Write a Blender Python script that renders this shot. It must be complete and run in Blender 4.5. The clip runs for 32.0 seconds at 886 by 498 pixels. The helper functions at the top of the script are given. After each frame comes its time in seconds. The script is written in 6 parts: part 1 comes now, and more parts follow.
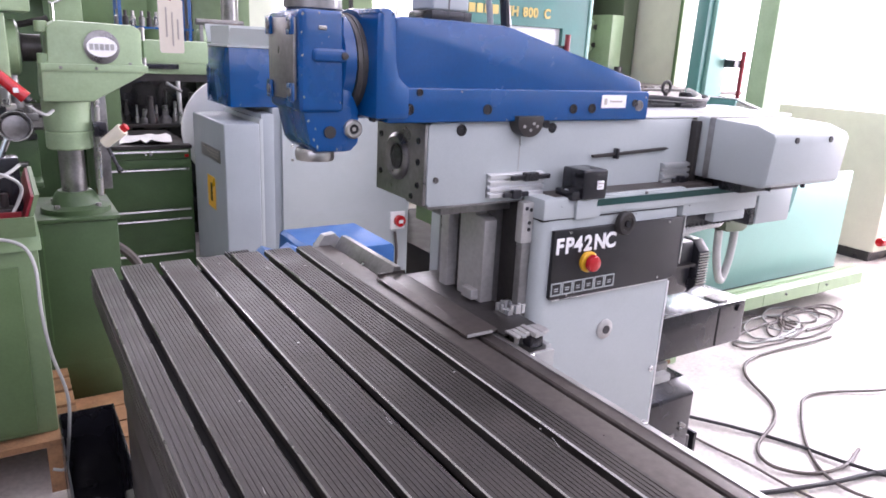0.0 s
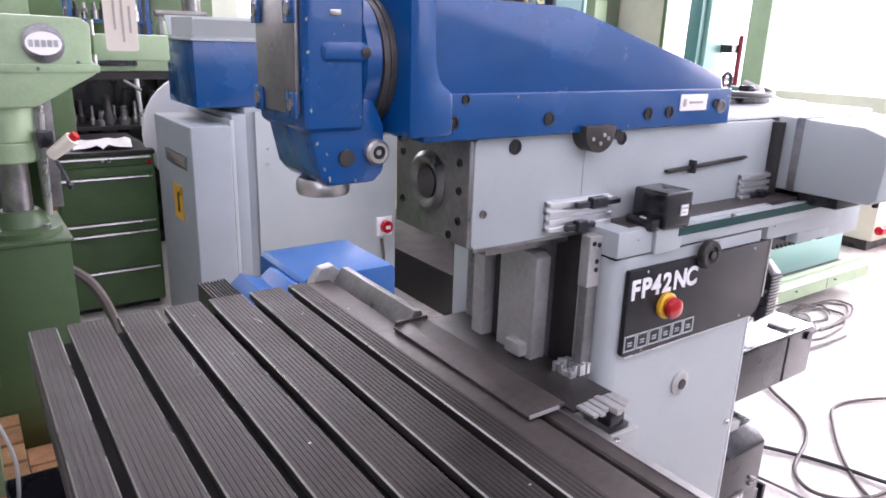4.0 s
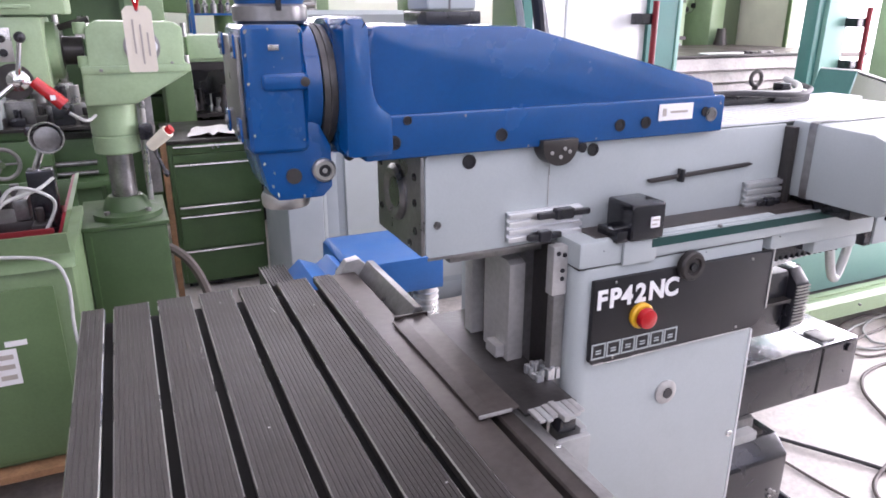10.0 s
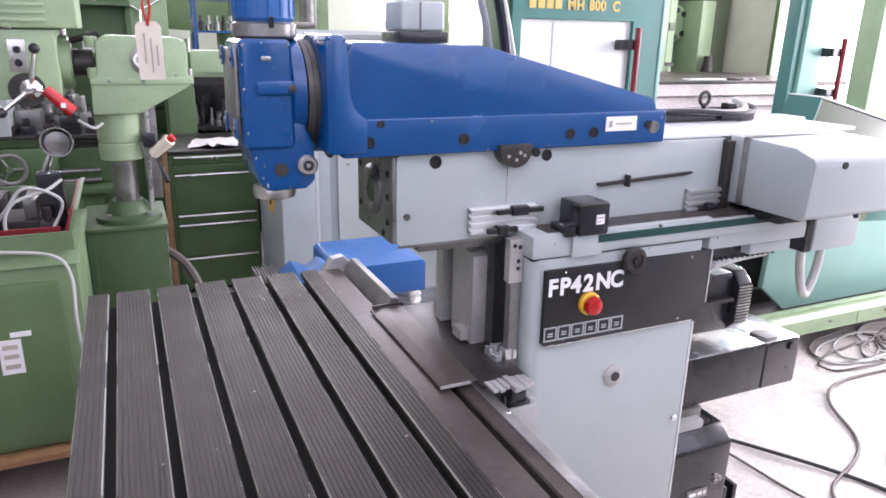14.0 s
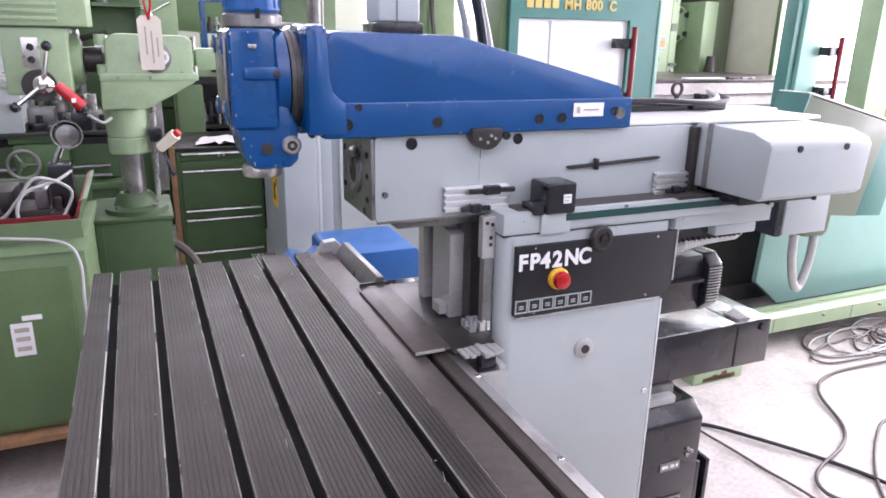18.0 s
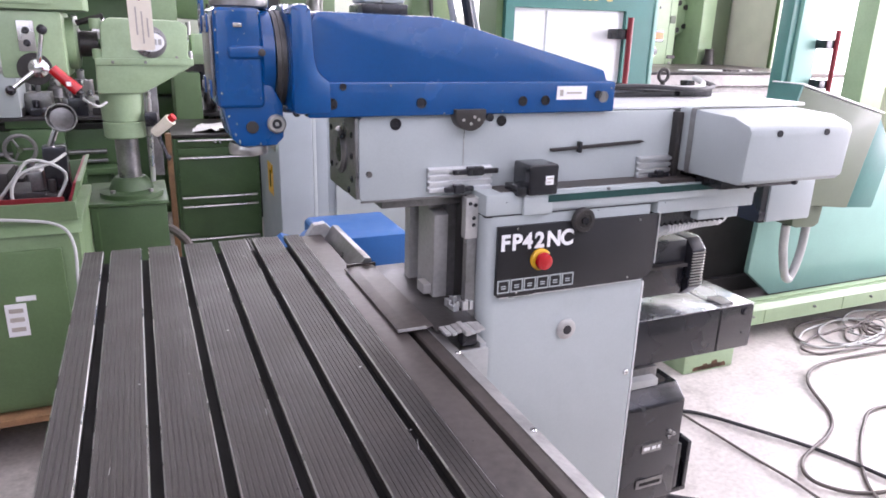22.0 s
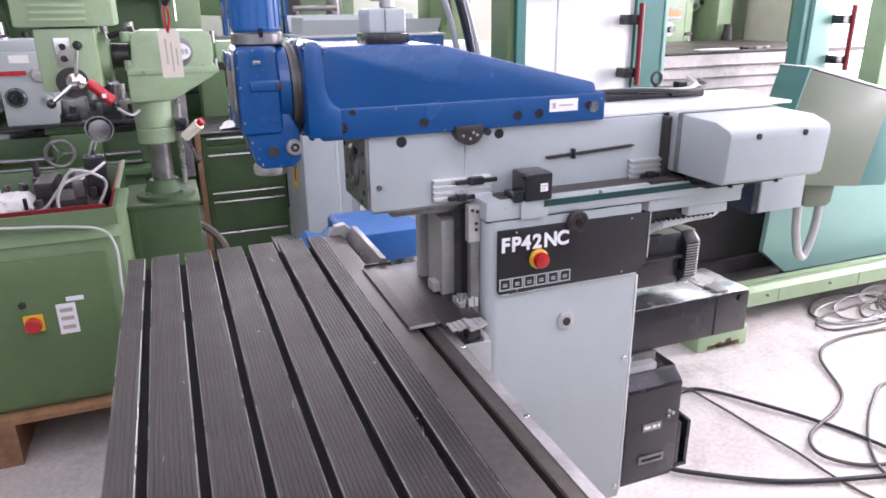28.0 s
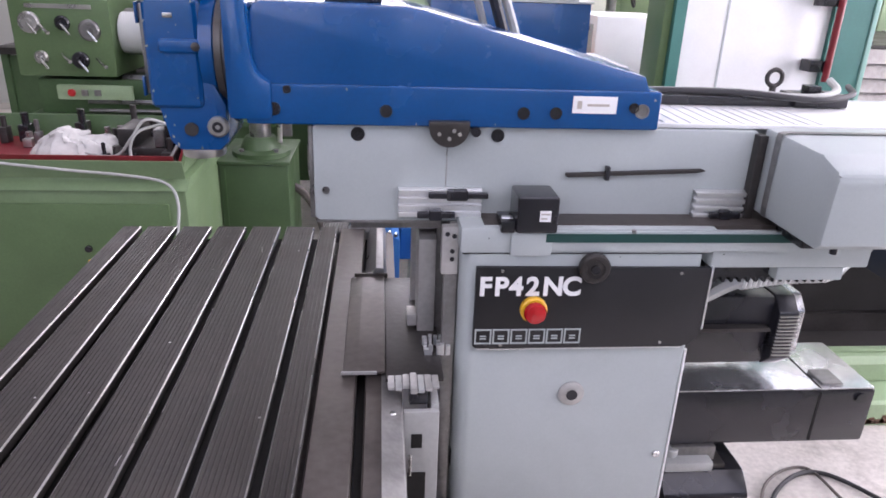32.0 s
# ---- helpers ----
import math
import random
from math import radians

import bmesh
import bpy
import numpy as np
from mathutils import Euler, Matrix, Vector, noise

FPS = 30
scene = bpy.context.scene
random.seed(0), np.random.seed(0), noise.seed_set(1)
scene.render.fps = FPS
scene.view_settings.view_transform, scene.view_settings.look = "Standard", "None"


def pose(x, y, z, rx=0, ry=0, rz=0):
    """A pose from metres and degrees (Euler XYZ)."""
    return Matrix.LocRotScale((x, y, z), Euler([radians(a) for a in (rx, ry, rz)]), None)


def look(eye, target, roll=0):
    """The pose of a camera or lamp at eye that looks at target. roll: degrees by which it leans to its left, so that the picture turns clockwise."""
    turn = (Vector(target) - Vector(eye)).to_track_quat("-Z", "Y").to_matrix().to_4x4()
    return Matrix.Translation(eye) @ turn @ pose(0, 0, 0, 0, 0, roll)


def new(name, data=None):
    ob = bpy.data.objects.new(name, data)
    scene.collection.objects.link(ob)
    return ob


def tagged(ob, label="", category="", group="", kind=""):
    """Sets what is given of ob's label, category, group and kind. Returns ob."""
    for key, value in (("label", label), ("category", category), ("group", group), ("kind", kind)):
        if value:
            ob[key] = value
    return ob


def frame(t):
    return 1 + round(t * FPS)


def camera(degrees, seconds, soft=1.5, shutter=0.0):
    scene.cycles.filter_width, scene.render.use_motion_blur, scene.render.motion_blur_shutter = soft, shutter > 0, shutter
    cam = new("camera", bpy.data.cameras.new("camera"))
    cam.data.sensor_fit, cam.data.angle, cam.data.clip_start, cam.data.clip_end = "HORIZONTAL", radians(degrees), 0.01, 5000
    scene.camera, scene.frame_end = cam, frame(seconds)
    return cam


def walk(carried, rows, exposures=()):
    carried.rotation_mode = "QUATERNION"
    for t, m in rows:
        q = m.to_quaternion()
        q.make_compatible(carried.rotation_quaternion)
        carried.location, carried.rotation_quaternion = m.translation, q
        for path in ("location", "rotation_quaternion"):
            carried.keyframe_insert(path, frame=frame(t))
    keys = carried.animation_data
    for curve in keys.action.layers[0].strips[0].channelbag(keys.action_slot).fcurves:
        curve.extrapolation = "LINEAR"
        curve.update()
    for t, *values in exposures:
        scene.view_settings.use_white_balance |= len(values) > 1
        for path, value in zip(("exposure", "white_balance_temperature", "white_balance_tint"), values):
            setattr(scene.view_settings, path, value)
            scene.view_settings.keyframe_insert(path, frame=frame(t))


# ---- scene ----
cam = camera(65.2, 32.0, soft=1.7)
EXPO = 0.40
PATH = [
    (0.0, -0.154, -1.889, 1.310, -32.71, -16.03, -2.83),
    (0.5, -0.129, -1.806, 1.286, -34.27, -16.78, -1.85),
    (1.0, -0.090, -1.742, 1.268, -35.79, -18.15, -4.26),
    (1.5, -0.065, -1.673, 1.258, -36.74, -18.69, -4.32),
    (2.0, -0.050, -1.615, 1.257, -37.42, -19.36, -3.85),
    (2.5, -0.044, -1.567, 1.262, -37.11, -19.34, -2.85),
    (3.0, -0.055, -1.555, 1.290, -35.83, -17.51, -2.19),
    (3.5, -0.062, -1.534, 1.305, -35.17, -16.55, -1.82),
    (5.5, -0.059, -1.421, 1.313, -35.58, -17.97, -2.03),
    (6.0, -0.067, -1.434, 1.326, -35.65, -16.77, -2.74),
    (6.5, -0.074, -1.454, 1.329, -35.62, -17.14, -2.95),
    (7.0, -0.072, -1.475, 1.329, -35.84, -17.40, -2.63),
    (7.5, -0.050, -1.509, 1.340, -36.96, -16.81, -2.32),
    (8.0, 0.027, -1.512, 1.354, -37.81, -16.91, -2.54),
    (8.5, 0.127, -1.553, 1.371, -32.29, -15.98, -2.49),
    (9.0, 0.177, -1.592, 1.365, -27.32, -16.72, -1.13),
    (9.5, 0.163, -1.631, 1.375, -25.63, -18.48, 0.12),
    (10.0, 0.159, -1.686, 1.387, -24.22, -18.91, 0.04),
    (10.5, 0.148, -1.718, 1.391, -23.63, -18.64, -0.53),
    (11.0, 0.144, -1.737, 1.388, -24.10, -18.54, -1.00),
    (11.5, 0.150, -1.754, 1.384, -24.47, -18.66, -1.25),
    (12.0, 0.154, -1.771, 1.383, -24.31, -18.84, -0.92),
    (12.5, 0.142, -1.800, 1.384, -24.48, -18.81, -0.94),
    (13.0, 0.142, -1.822, 1.384, -24.38, -18.07, -0.82),
    (13.5, 0.139, -1.849, 1.385, -24.56, -17.40, -0.94),
    (14.0, 0.138, -1.869, 1.383, -24.48, -17.19, -1.18),
    (14.5, 0.139, -1.889, 1.379, -24.32, -17.08, -1.07),
    (16.5, 0.150, -1.960, 1.368, -23.67, -17.10, -1.36),
    (17.0, 0.153, -1.975, 1.366, -23.58, -17.01, -1.23),
    (17.5, 0.158, -1.990, 1.362, -23.54, -16.99, -1.17),
    (18.0, 0.160, -2.003, 1.360, -23.53, -16.96, -1.06),
    (18.5, 0.163, -2.015, 1.358, -23.56, -17.01, -1.13),
    (19.0, 0.164, -2.025, 1.357, -23.45, -17.00, -1.31),
    (19.5, 0.165, -2.037, 1.355, -23.41, -16.97, -1.40),
    (20.0, 0.170, -2.045, 1.352, -23.37, -16.93, -1.21),
    (20.5, 0.181, -2.040, 1.345, -23.40, -17.01, -1.10),
    (21.0, 0.182, -2.043, 1.344, -23.43, -17.37, -1.16),
    (21.5, 0.181, -2.045, 1.342, -23.45, -17.45, -1.47),
    (22.0, 0.182, -2.047, 1.340, -23.54, -17.55, -1.59),
    (22.5, 0.182, -2.048, 1.340, -23.51, -17.70, -1.33),
    (23.0, 0.177, -2.052, 1.342, -23.59, -17.84, -1.49),
    (23.5, 0.177, -2.050, 1.341, -23.65, -17.97, -1.41),
    (24.0, 0.172, -2.049, 1.342, -23.68, -18.09, -1.86),
    (24.5, 0.169, -2.052, 1.344, -23.73, -18.62, -2.10),
    (25.0, 0.160, -2.069, 1.360, -23.51, -18.79, -1.40),
    (25.5, 0.155, -2.101, 1.389, -20.43, -19.30, -0.12),
    (27.5, 0.151, -2.179, 1.448, -19.64, -19.66, 1.48),
    (28.0, 0.180, -2.189, 1.447, -21.09, -19.35, 0.75),
    (28.5, 0.209, -2.197, 1.433, -22.03, -19.83, -2.35),
    (29.0, 0.214, -2.198, 1.427, -22.00, -20.42, -2.46),
    (29.5, 0.232, -2.185, 1.441, -21.54, -21.04, -1.48),
    (30.0, 0.237, -2.167, 1.452, -21.40, -21.35, -1.22),
    (30.5, 0.268, -2.149, 1.454, -19.56, -20.82, -0.99),
    (31.0, 0.373, -2.123, 1.445, -14.75, -20.71, -2.88),
    (31.5, 0.535, -2.021, 1.417, -9.21, -20.56, -3.40),
    (32.0, 0.712, -1.881, 1.424, -5.59, -21.96, -2.16),
]


def view(x, y, z, yaw, pitch, roll):
    a, b = radians(yaw), radians(pitch)
    way = Vector((-math.sin(a) * math.cos(b), math.cos(a) * math.cos(b), math.sin(b)))
    return look(Vector((x, y, z)), Vector((x, y, z)) + way, -roll)


walk(cam, [(row[0], view(*row[1:])) for row in PATH], exposures=[(0.0, EXPO + 0.05, 6150, 26), (3.5, EXPO, 6150, 26), (5.5, EXPO + 0.27, 6150, 26), (8.0, EXPO + 0.18, 6150, 26), (9.0, EXPO, 6170, 24), (12.0, EXPO + 0.08, 6170, 24), (25.5, EXPO + 0.05, 6170, 24), (28.5, EXPO, 6170, 24), (29.5, EXPO - 0.2, 6170, 24), (31.0, EXPO - 0.2, 6170, 24), (31.6, EXPO - 0.22, 6170, 24), (32.0, EXPO - 0.22, 6170, 24)])

# ---- world and light ----
world = bpy.data.worlds.new("sky")
scene.world = world
world.use_nodes = True
wn = world.node_tree
sky = wn.nodes.new("ShaderNodeTexSky")
sky.sky_type, sky.sun_disc = "NISHITA", False
sky.sun_elevation, sky.sun_rotation = radians(38), radians(60)
wn.links.new(sky.outputs[0], wn.nodes["Background"].inputs[0])
wn.nodes["Background"].inputs[1].default_value = 0.14

sun = new("sun", bpy.data.lights.new("sun", "SUN"))
sun.data.energy, sun.data.angle, sun.data.color = 1.0, radians(12), (1.0, 0.95, 0.88)
sun.matrix_world = look((6, 3, 8), (0, 0, 0))


def area_light(name, eye, target, w, h, watts, tint=(1.0, 0.955, 0.985)):
    lamp = new(name, bpy.data.lights.new(name, "AREA"))
    lamp.data.shape, lamp.data.size, lamp.data.size_y = "RECTANGLE", w, h
    lamp.data.energy, lamp.data.color = watts, tint
    lamp.matrix_world = look(eye, target)
    return lamp


area_light("window_light_east", (7.75, 1.0, 2.05), (0, 1.0, 1.6), 7.2, 3.3, 660)
area_light("window_light_north", (1.5, 7.75, 2.9), (1.5, 0, 1.2), 9.0, 1.9, 300)
# Added fill from behind the camera; no such windows are known.
area_light("window_light_south", (0.5, -2.8, 2.6), (0.5, 0, 1.0), 7.0, 2.2, 75)
# Three top lamps added to brighten upper faces; the rooflights are made up.
for sx in (-1.6, 1.6, 4.8):
    area_light("skylight_light", (sx, 1.0, 4.35), (sx, 1.0, 0), 1.4, 7.0, 42)

# ---- materials ----
def mat(name, color, rough=0.5, metal=0.0, var=0.12, scale=6.0, bump=0.05, fine=90.0, wear=None, coat=0.0, spread=0.0, grime=0.0, film=0.12):
    """Procedural surface: slow and fine variation of the colour, of the gloss and of the relief; wear = colour of small chips."""
    m = bpy.data.materials.new(name)
    m.use_nodes = True
    t = m.node_tree
    n, lk = t.nodes, t.links
    p = n["Principled BSDF"]
    geo = n.new("ShaderNodeTexCoord")
    big = n.new("ShaderNodeTexNoise")
    big.inputs["Scale"].default_value, big.inputs["Detail"].default_value = scale, 6
    small = n.new("ShaderNodeTexNoise")
    small.inputs["Scale"].default_value, small.inputs["Detail"].default_value = fine, 4
    lk.new(geo.outputs["Object"], big.inputs["Vector"])
    lk.new(geo.outputs["Object"], small.inputs["Vector"])
    add = n.new("ShaderNodeMath")
    add.operation = "MULTIPLY_ADD"
    lk.new(small.outputs[0], add.inputs[0])
    add.inputs[1].default_value = 0.5
    lk.new(big.outputs[0], add.inputs[2])
    ramp = n.new("ShaderNodeValToRGB")
    ramp.color_ramp.elements[0].position, ramp.color_ramp.elements[1].position = 0.5, 1.0
    c = Vector(color)
    ramp.color_ramp.elements[0].color = (*(c * (1 - var)), 1)
    ramp.color_ramp.elements[1].color = (*(min(1.0, v) for v in c * (1 + var)), 1)
    lk.new(add.outputs[0], ramp.inputs[0])
    out = ramp.outputs[0]
    if spread:
        info = n.new("ShaderNodeObjectInfo")
        hsv = n.new("ShaderNodeHueSaturation")
        mp = n.new("ShaderNodeMapRange")
        mp.inputs[3].default_value, mp.inputs[4].default_value = 1 - spread, 1 + spread
        lk.new(info.outputs["Random"], mp.inputs[0])
        lk.new(mp.outputs[0], hsv.inputs["Value"])
        lk.new(out, hsv.inputs["Color"])
        out = hsv.outputs[0]
    for tone, sc, lo, hi in ([(wear, 22.0, 0.70, 0.72)] if wear else []) + ([((c[0] * 0.35, c[1] * 0.33, c[2] * 0.3), 3.1, 0.52, 0.75)] if grime else []):
        spots = n.new("ShaderNodeTexNoise")
        spots.inputs["Scale"].default_value, spots.inputs["Detail"].default_value = sc, 9
        spots.inputs["Roughness"].default_value = 0.7
        lk.new(geo.outputs["Object"], spots.inputs["Vector"])
        cut = n.new("ShaderNodeMapRange")
        cut.inputs[1].default_value, cut.inputs[2].default_value = lo, hi
        cut.inputs[4].default_value = 1.0 if tone is wear else grime
        lk.new(spots.outputs[0], cut.inputs[0])
        mix = n.new("ShaderNodeMix")
        mix.data_type = "RGBA"
        lk.new(cut.outputs[0], mix.inputs[0])
        lk.new(out, mix.inputs[6])
        mix.inputs[7].default_value = (*tone, 1)
        out = mix.outputs[2]
    lk.new(out, p.inputs["Base Color"])
    rr = n.new("ShaderNodeMapRange")
    rr.inputs[1].default_value, rr.inputs[2].default_value = 0.3, 0.7
    rr.inputs[3].default_value, rr.inputs[4].default_value = max(0.02, rough - 0.1), min(1, rough + 0.1)
    lk.new(big.outputs[0], rr.inputs[0])
    lk.new(rr.outputs[0], p.inputs["Roughness"])
    p.inputs["Metallic"].default_value = metal
    if coat:
        p.inputs["Coat Weight"].default_value, p.inputs["Coat Roughness"].default_value = coat, film
    if bump:
        b = n.new("ShaderNodeBump")
        b.inputs["Strength"].default_value, b.inputs["Distance"].default_value = bump, 0.004
        lk.new(small.outputs[0], b.inputs["Height"])
        lk.new(b.outputs[0], p.inputs["Normal"])
    return m


GREY = mat("grey_machine_paint", (0.42, 0.462, 0.462), 0.42, var=0.05, bump=0.06, fine=220, grime=0.12)
GREY_D = mat("grey_cabinet_paint", (0.33, 0.372, 0.395), 0.45, var=0.06, bump=0.04, fine=200)
BLUE = mat("blue_enamel", (0.0006, 0.062, 0.222), 0.22, var=0.10, bump=0.012, fine=160, wear=(0.2, 0.24, 0.25), coat=0.35, film=0.05)
BLUE_L = mat("blue_cover_paint", (0.015, 0.11, 0.34), 0.4, var=0.1, bump=0.03)
GREEN = mat("pale_green_paint", (0.292, 0.398, 0.238), 0.42, var=0.1, bump=0.08, grime=0.3)
GREEN_D = mat("dark_green_paint", (0.075, 0.140, 0.056), 0.45, var=0.15, bump=0.06, grime=0.3)
GREEN_M = mat("mid_green_paint", (0.104, 0.172, 0.073), 0.45, var=0.12, bump=0.06, grime=0.3)
SLAT = mat("oily_cover_steel", (0.34, 0.315, 0.30), 0.5, 0.3, var=0.25, scale=4, bump=0.08, fine=40, grime=0.5)
GREEN_K = mat("pedestal_green_paint", (0.058, 0.102, 0.044), 0.42, var=0.14, bump=0.06, grime=0.35)
GREEN_C = mat("cabinet_green_paint", (0.165, 0.245, 0.125), 0.42, var=0.12, bump=0.08, grime=0.3)
STEEL_E = mat("worn_edge_steel", (0.36, 0.355, 0.345), 0.42, 0.55, var=0.25, scale=14, bump=0.06, grime=0.45)
GREEN_P = mat("grey_green_paint", (0.096, 0.124, 0.076), 0.5, var=0.06, bump=0.03)
TEAL = mat("pale_teal_paint", (0.242, 0.429, 0.367), 0.45, var=0.06, bump=0.03)
TEAL_D = mat("dark_teal_paint", (0.05, 0.18, 0.155), 0.45, var=0.1, bump=0.03)
IRON = mat("planed_cast_iron", (0.049, 0.0435, 0.039), 0.48, 0.45, var=0.34, scale=9, bump=0.1, fine=130, spread=0.08, grime=0.35)
IRON_D = mat("dark_oily_iron", (0.05, 0.046, 0.044), 0.42, 0.45, var=0.3, bump=0.12, grime=0.4)
RUST = mat("flaking_rust", (0.13, 0.075, 0.045), 0.85, var=0.3, scale=20, bump=0.2)
IRON_T = mat("oil_browned_iron", (0.085, 0.073, 0.066), 0.42, 0.45, var=0.35, scale=5, bump=0.08, fine=60, grime=0.35)
IRON_W = mat("oil_smeared_sheet", (0.10, 0.095, 0.09), 0.42, 0.5, var=0.35, scale=7, bump=0.05, grime=0.45)
STEEL_S = mat("smeared_ground_steel", (0.50, 0.495, 0.48), 0.45, 0.5, var=0.2, scale=8, bump=0.05, grime=0.35)
STEEL = mat("ground_steel", (0.50, 0.49, 0.47), 0.3, 0.9, var=0.12, bump=0.04, fine=300, grime=0.15)
STEEL_D = mat("stained_steel", (0.26, 0.255, 0.25), 0.36, 0.75, var=0.3, scale=12, bump=0.06, grime=0.4)
# Bright metal tone that stands in for window reflections on black housings.
SHEEN = mat("scuffed_dark_sheet", (0.62, 0.63, 0.65), 0.24, 0.9, var=0.3, scale=10, bump=0.05, grime=0.3)
CHROME = mat("bright_steel", (0.75, 0.75, 0.74), 0.16, 1.0, var=0.06, bump=0.0)
ALU = mat("milled_aluminium", (0.72, 0.73, 0.73), 0.34, 0.85, var=0.06, bump=0.03, fine=300)
BLACK = mat("black_painted_metal", (0.013, 0.013, 0.017), 0.26, var=0.3, bump=0.03, coat=0.35)
BLACK_P = mat("black_panel_foil", (0.011, 0.011, 0.013), 0.42, var=0.2, bump=0.02)
FELT = mat("dark_green_felt", (0.012, 0.055, 0.048), 0.85, var=0.2, bump=0.1)
RUBBER = mat("black_rubber", (0.022, 0.022, 0.024), 0.55, var=0.3, bump=0.05)
CABLE_G = mat("grey_cable_sheath", (0.40, 0.41, 0.39), 0.5, var=0.12, bump=0.02)
CABLE_B = mat("dark_cable_sheath", (0.10, 0.085, 0.075), 0.5, var=0.25, bump=0.03)
# Near black: paints the shade in slots, holes and voids, also dark joints.
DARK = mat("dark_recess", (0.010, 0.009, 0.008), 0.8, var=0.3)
WHITE = mat("white_paint", (0.80, 0.81, 0.80), 0.45, var=0.04, bump=0.02, grime=0.06)
CREAM = mat("cream_paint", (0.62, 0.62, 0.50), 0.5, var=0.06, bump=0.02, grime=0.1)
CHIP = mat("bare_primer", (0.34, 0.35, 0.29), 0.6, var=0.25, bump=0.05)
INK = mat("white_print", (0.85, 0.85, 0.85), 0.5, var=0.03, bump=0)
GOLD = mat("yellow_gold_print", (0.60, 0.46, 0.14), 0.5, var=0.06, bump=0)
RED = mat("red_plastic", (0.46, 0.006, 0.010), 0.28, var=0.12, bump=0.0, coat=0.5)
RED_D = mat("dark_red_paint", (0.20, 0.012, 0.02), 0.45, var=0.2, bump=0.05)
YELLOW = mat("yellow_plastic", (0.75, 0.42, 0.02), 0.35, var=0.08, bump=0)
ORANGE = mat("orange_paint", (0.72, 0.17, 0.02), 0.45, var=0.08, bump=0.02)
PAPER = mat("white_paper", (0.80, 0.79, 0.75), 0.8, var=0.05, bump=0.1, fine=30)
CARD = mat("buff_card", (0.78, 0.72, 0.60), 0.8, var=0.05, bump=0.05)
PENCIL = mat("pencil_grey", (0.45, 0.41, 0.36), 0.8, var=0.1, bump=0)
ZINC_P = mat("pale_cast_zinc", (0.42, 0.43, 0.42), 0.45, 0.3, var=0.1, scale=20, bump=0.06, grime=0.2)
ZINC = mat("dull_zinc_sheet", (0.29, 0.262, 0.23), 0.42, 0.35, var=0.22, scale=5, bump=0.05, grime=0.5)
CLOTH = mat("crumpled_white_cloth", (0.58, 0.57, 0.55), 0.9, var=0.08, scale=20, bump=0.25, fine=60, grime=0.25)
WOOD = mat("pallet_wood", (0.30, 0.165, 0.08), 0.7, var=0.35, scale=14, bump=0.2, spread=0.15)
PURPLE = mat("dark_violet_paint", (0.055, 0.03, 0.09), 0.5, var=0.1, bump=0)
CONCRETE = mat("concrete_floor", (0.55, 0.515, 0.475), 0.5, var=0.3, scale=1.6, bump=0.2, fine=45, wear=(0.28, 0.25, 0.22), grime=0.85)
# Dark tone for the unseen walls, added to cut reflected light.
WALL_DARK = mat("grey_green_wall_paint", (0.17, 0.18, 0.165), 0.7, var=0.1, scale=1.2, bump=0.08)
PLASTER = mat("white_plaster", (0.74, 0.74, 0.71), 0.8, var=0.05, scale=1.2, bump=0.08)


def glass_mat():
    m = bpy.data.materials.new("window_glass")
    m.use_nodes = True
    p = m.node_tree.nodes["Principled BSDF"]
    p.inputs["Transmission Weight"].default_value, p.inputs["Roughness"].default_value, p.inputs["IOR"].default_value = 1.0, 0.02, 1.1
    return m


GLASS = glass_mat()


def glow_mat():
    m = bpy.data.materials.new("bright_overcast_sky")
    m.use_nodes = True
    p = m.node_tree.nodes["Principled BSDF"]
    p.inputs["Base Color"].default_value = (0.8, 0.8, 0.8, 1)
    p.inputs["Emission Color"].default_value, p.inputs["Emission Strength"].default_value = (1.0, 0.99, 0.97, 1), 3.0
    return m


GLOW = glow_mat()

# ---- builders ----
BASE = {}
OFFSET = Vector((0, 0, 0))       # group shift fitted to the camera's view; for the ram also its reach


def thing(name, at, label, category, group="", kind=""):
    ob = new(name)
    ob.empty_display_size = 0.1
    ob.location = at
    BASE[ob] = Vector(at)
    return tagged(ob, label, category, group, kind)


def part(name, bm, material, parent, label="", smooth=True):
    """One mesh object under a thing or a part; its geometry is given in world metres."""
    me = bpy.data.meshes.new(name)
    base = BASE[parent]
    bmesh.ops.translate(bm, vec=OFFSET - base, verts=bm.verts)
    bmesh.ops.recalc_face_normals(bm, faces=bm.faces)
    bm.to_mesh(me)
    bm.free()
    me.materials.append(material)
    if smooth:
        me.shade_smooth()
        me.set_sharp_from_angle(angle=radians(32))
    ob = new(name, me)
    ob.parent = parent
    BASE[ob] = base
    if label:
        ob["label"] = label
    return ob


def solid(name, bm, material, label, category, group="", kind="", smooth=True):
    """A thing that is one mesh, its origin at the middle of its base."""
    lo = Vector([min(v.co[k] for v in bm.verts) for k in range(3)])
    hi = Vector([max(v.co[k] for v in bm.verts) for k in range(3)])
    base = Vector(((lo.x + hi.x) / 2, (lo.y + hi.y) / 2, lo.z))
    me = bpy.data.meshes.new(name)
    bmesh.ops.translate(bm, vec=-base, verts=bm.verts)
    bmesh.ops.recalc_face_normals(bm, faces=bm.faces)
    bm.to_mesh(me)
    bm.free()
    me.materials.append(material)
    if smooth:
        me.shade_smooth()
        me.set_sharp_from_angle(angle=radians(32))
    ob = new(name, me)
    ob.location = base
    BASE[ob] = base
    return tagged(ob, label, category, group, kind)


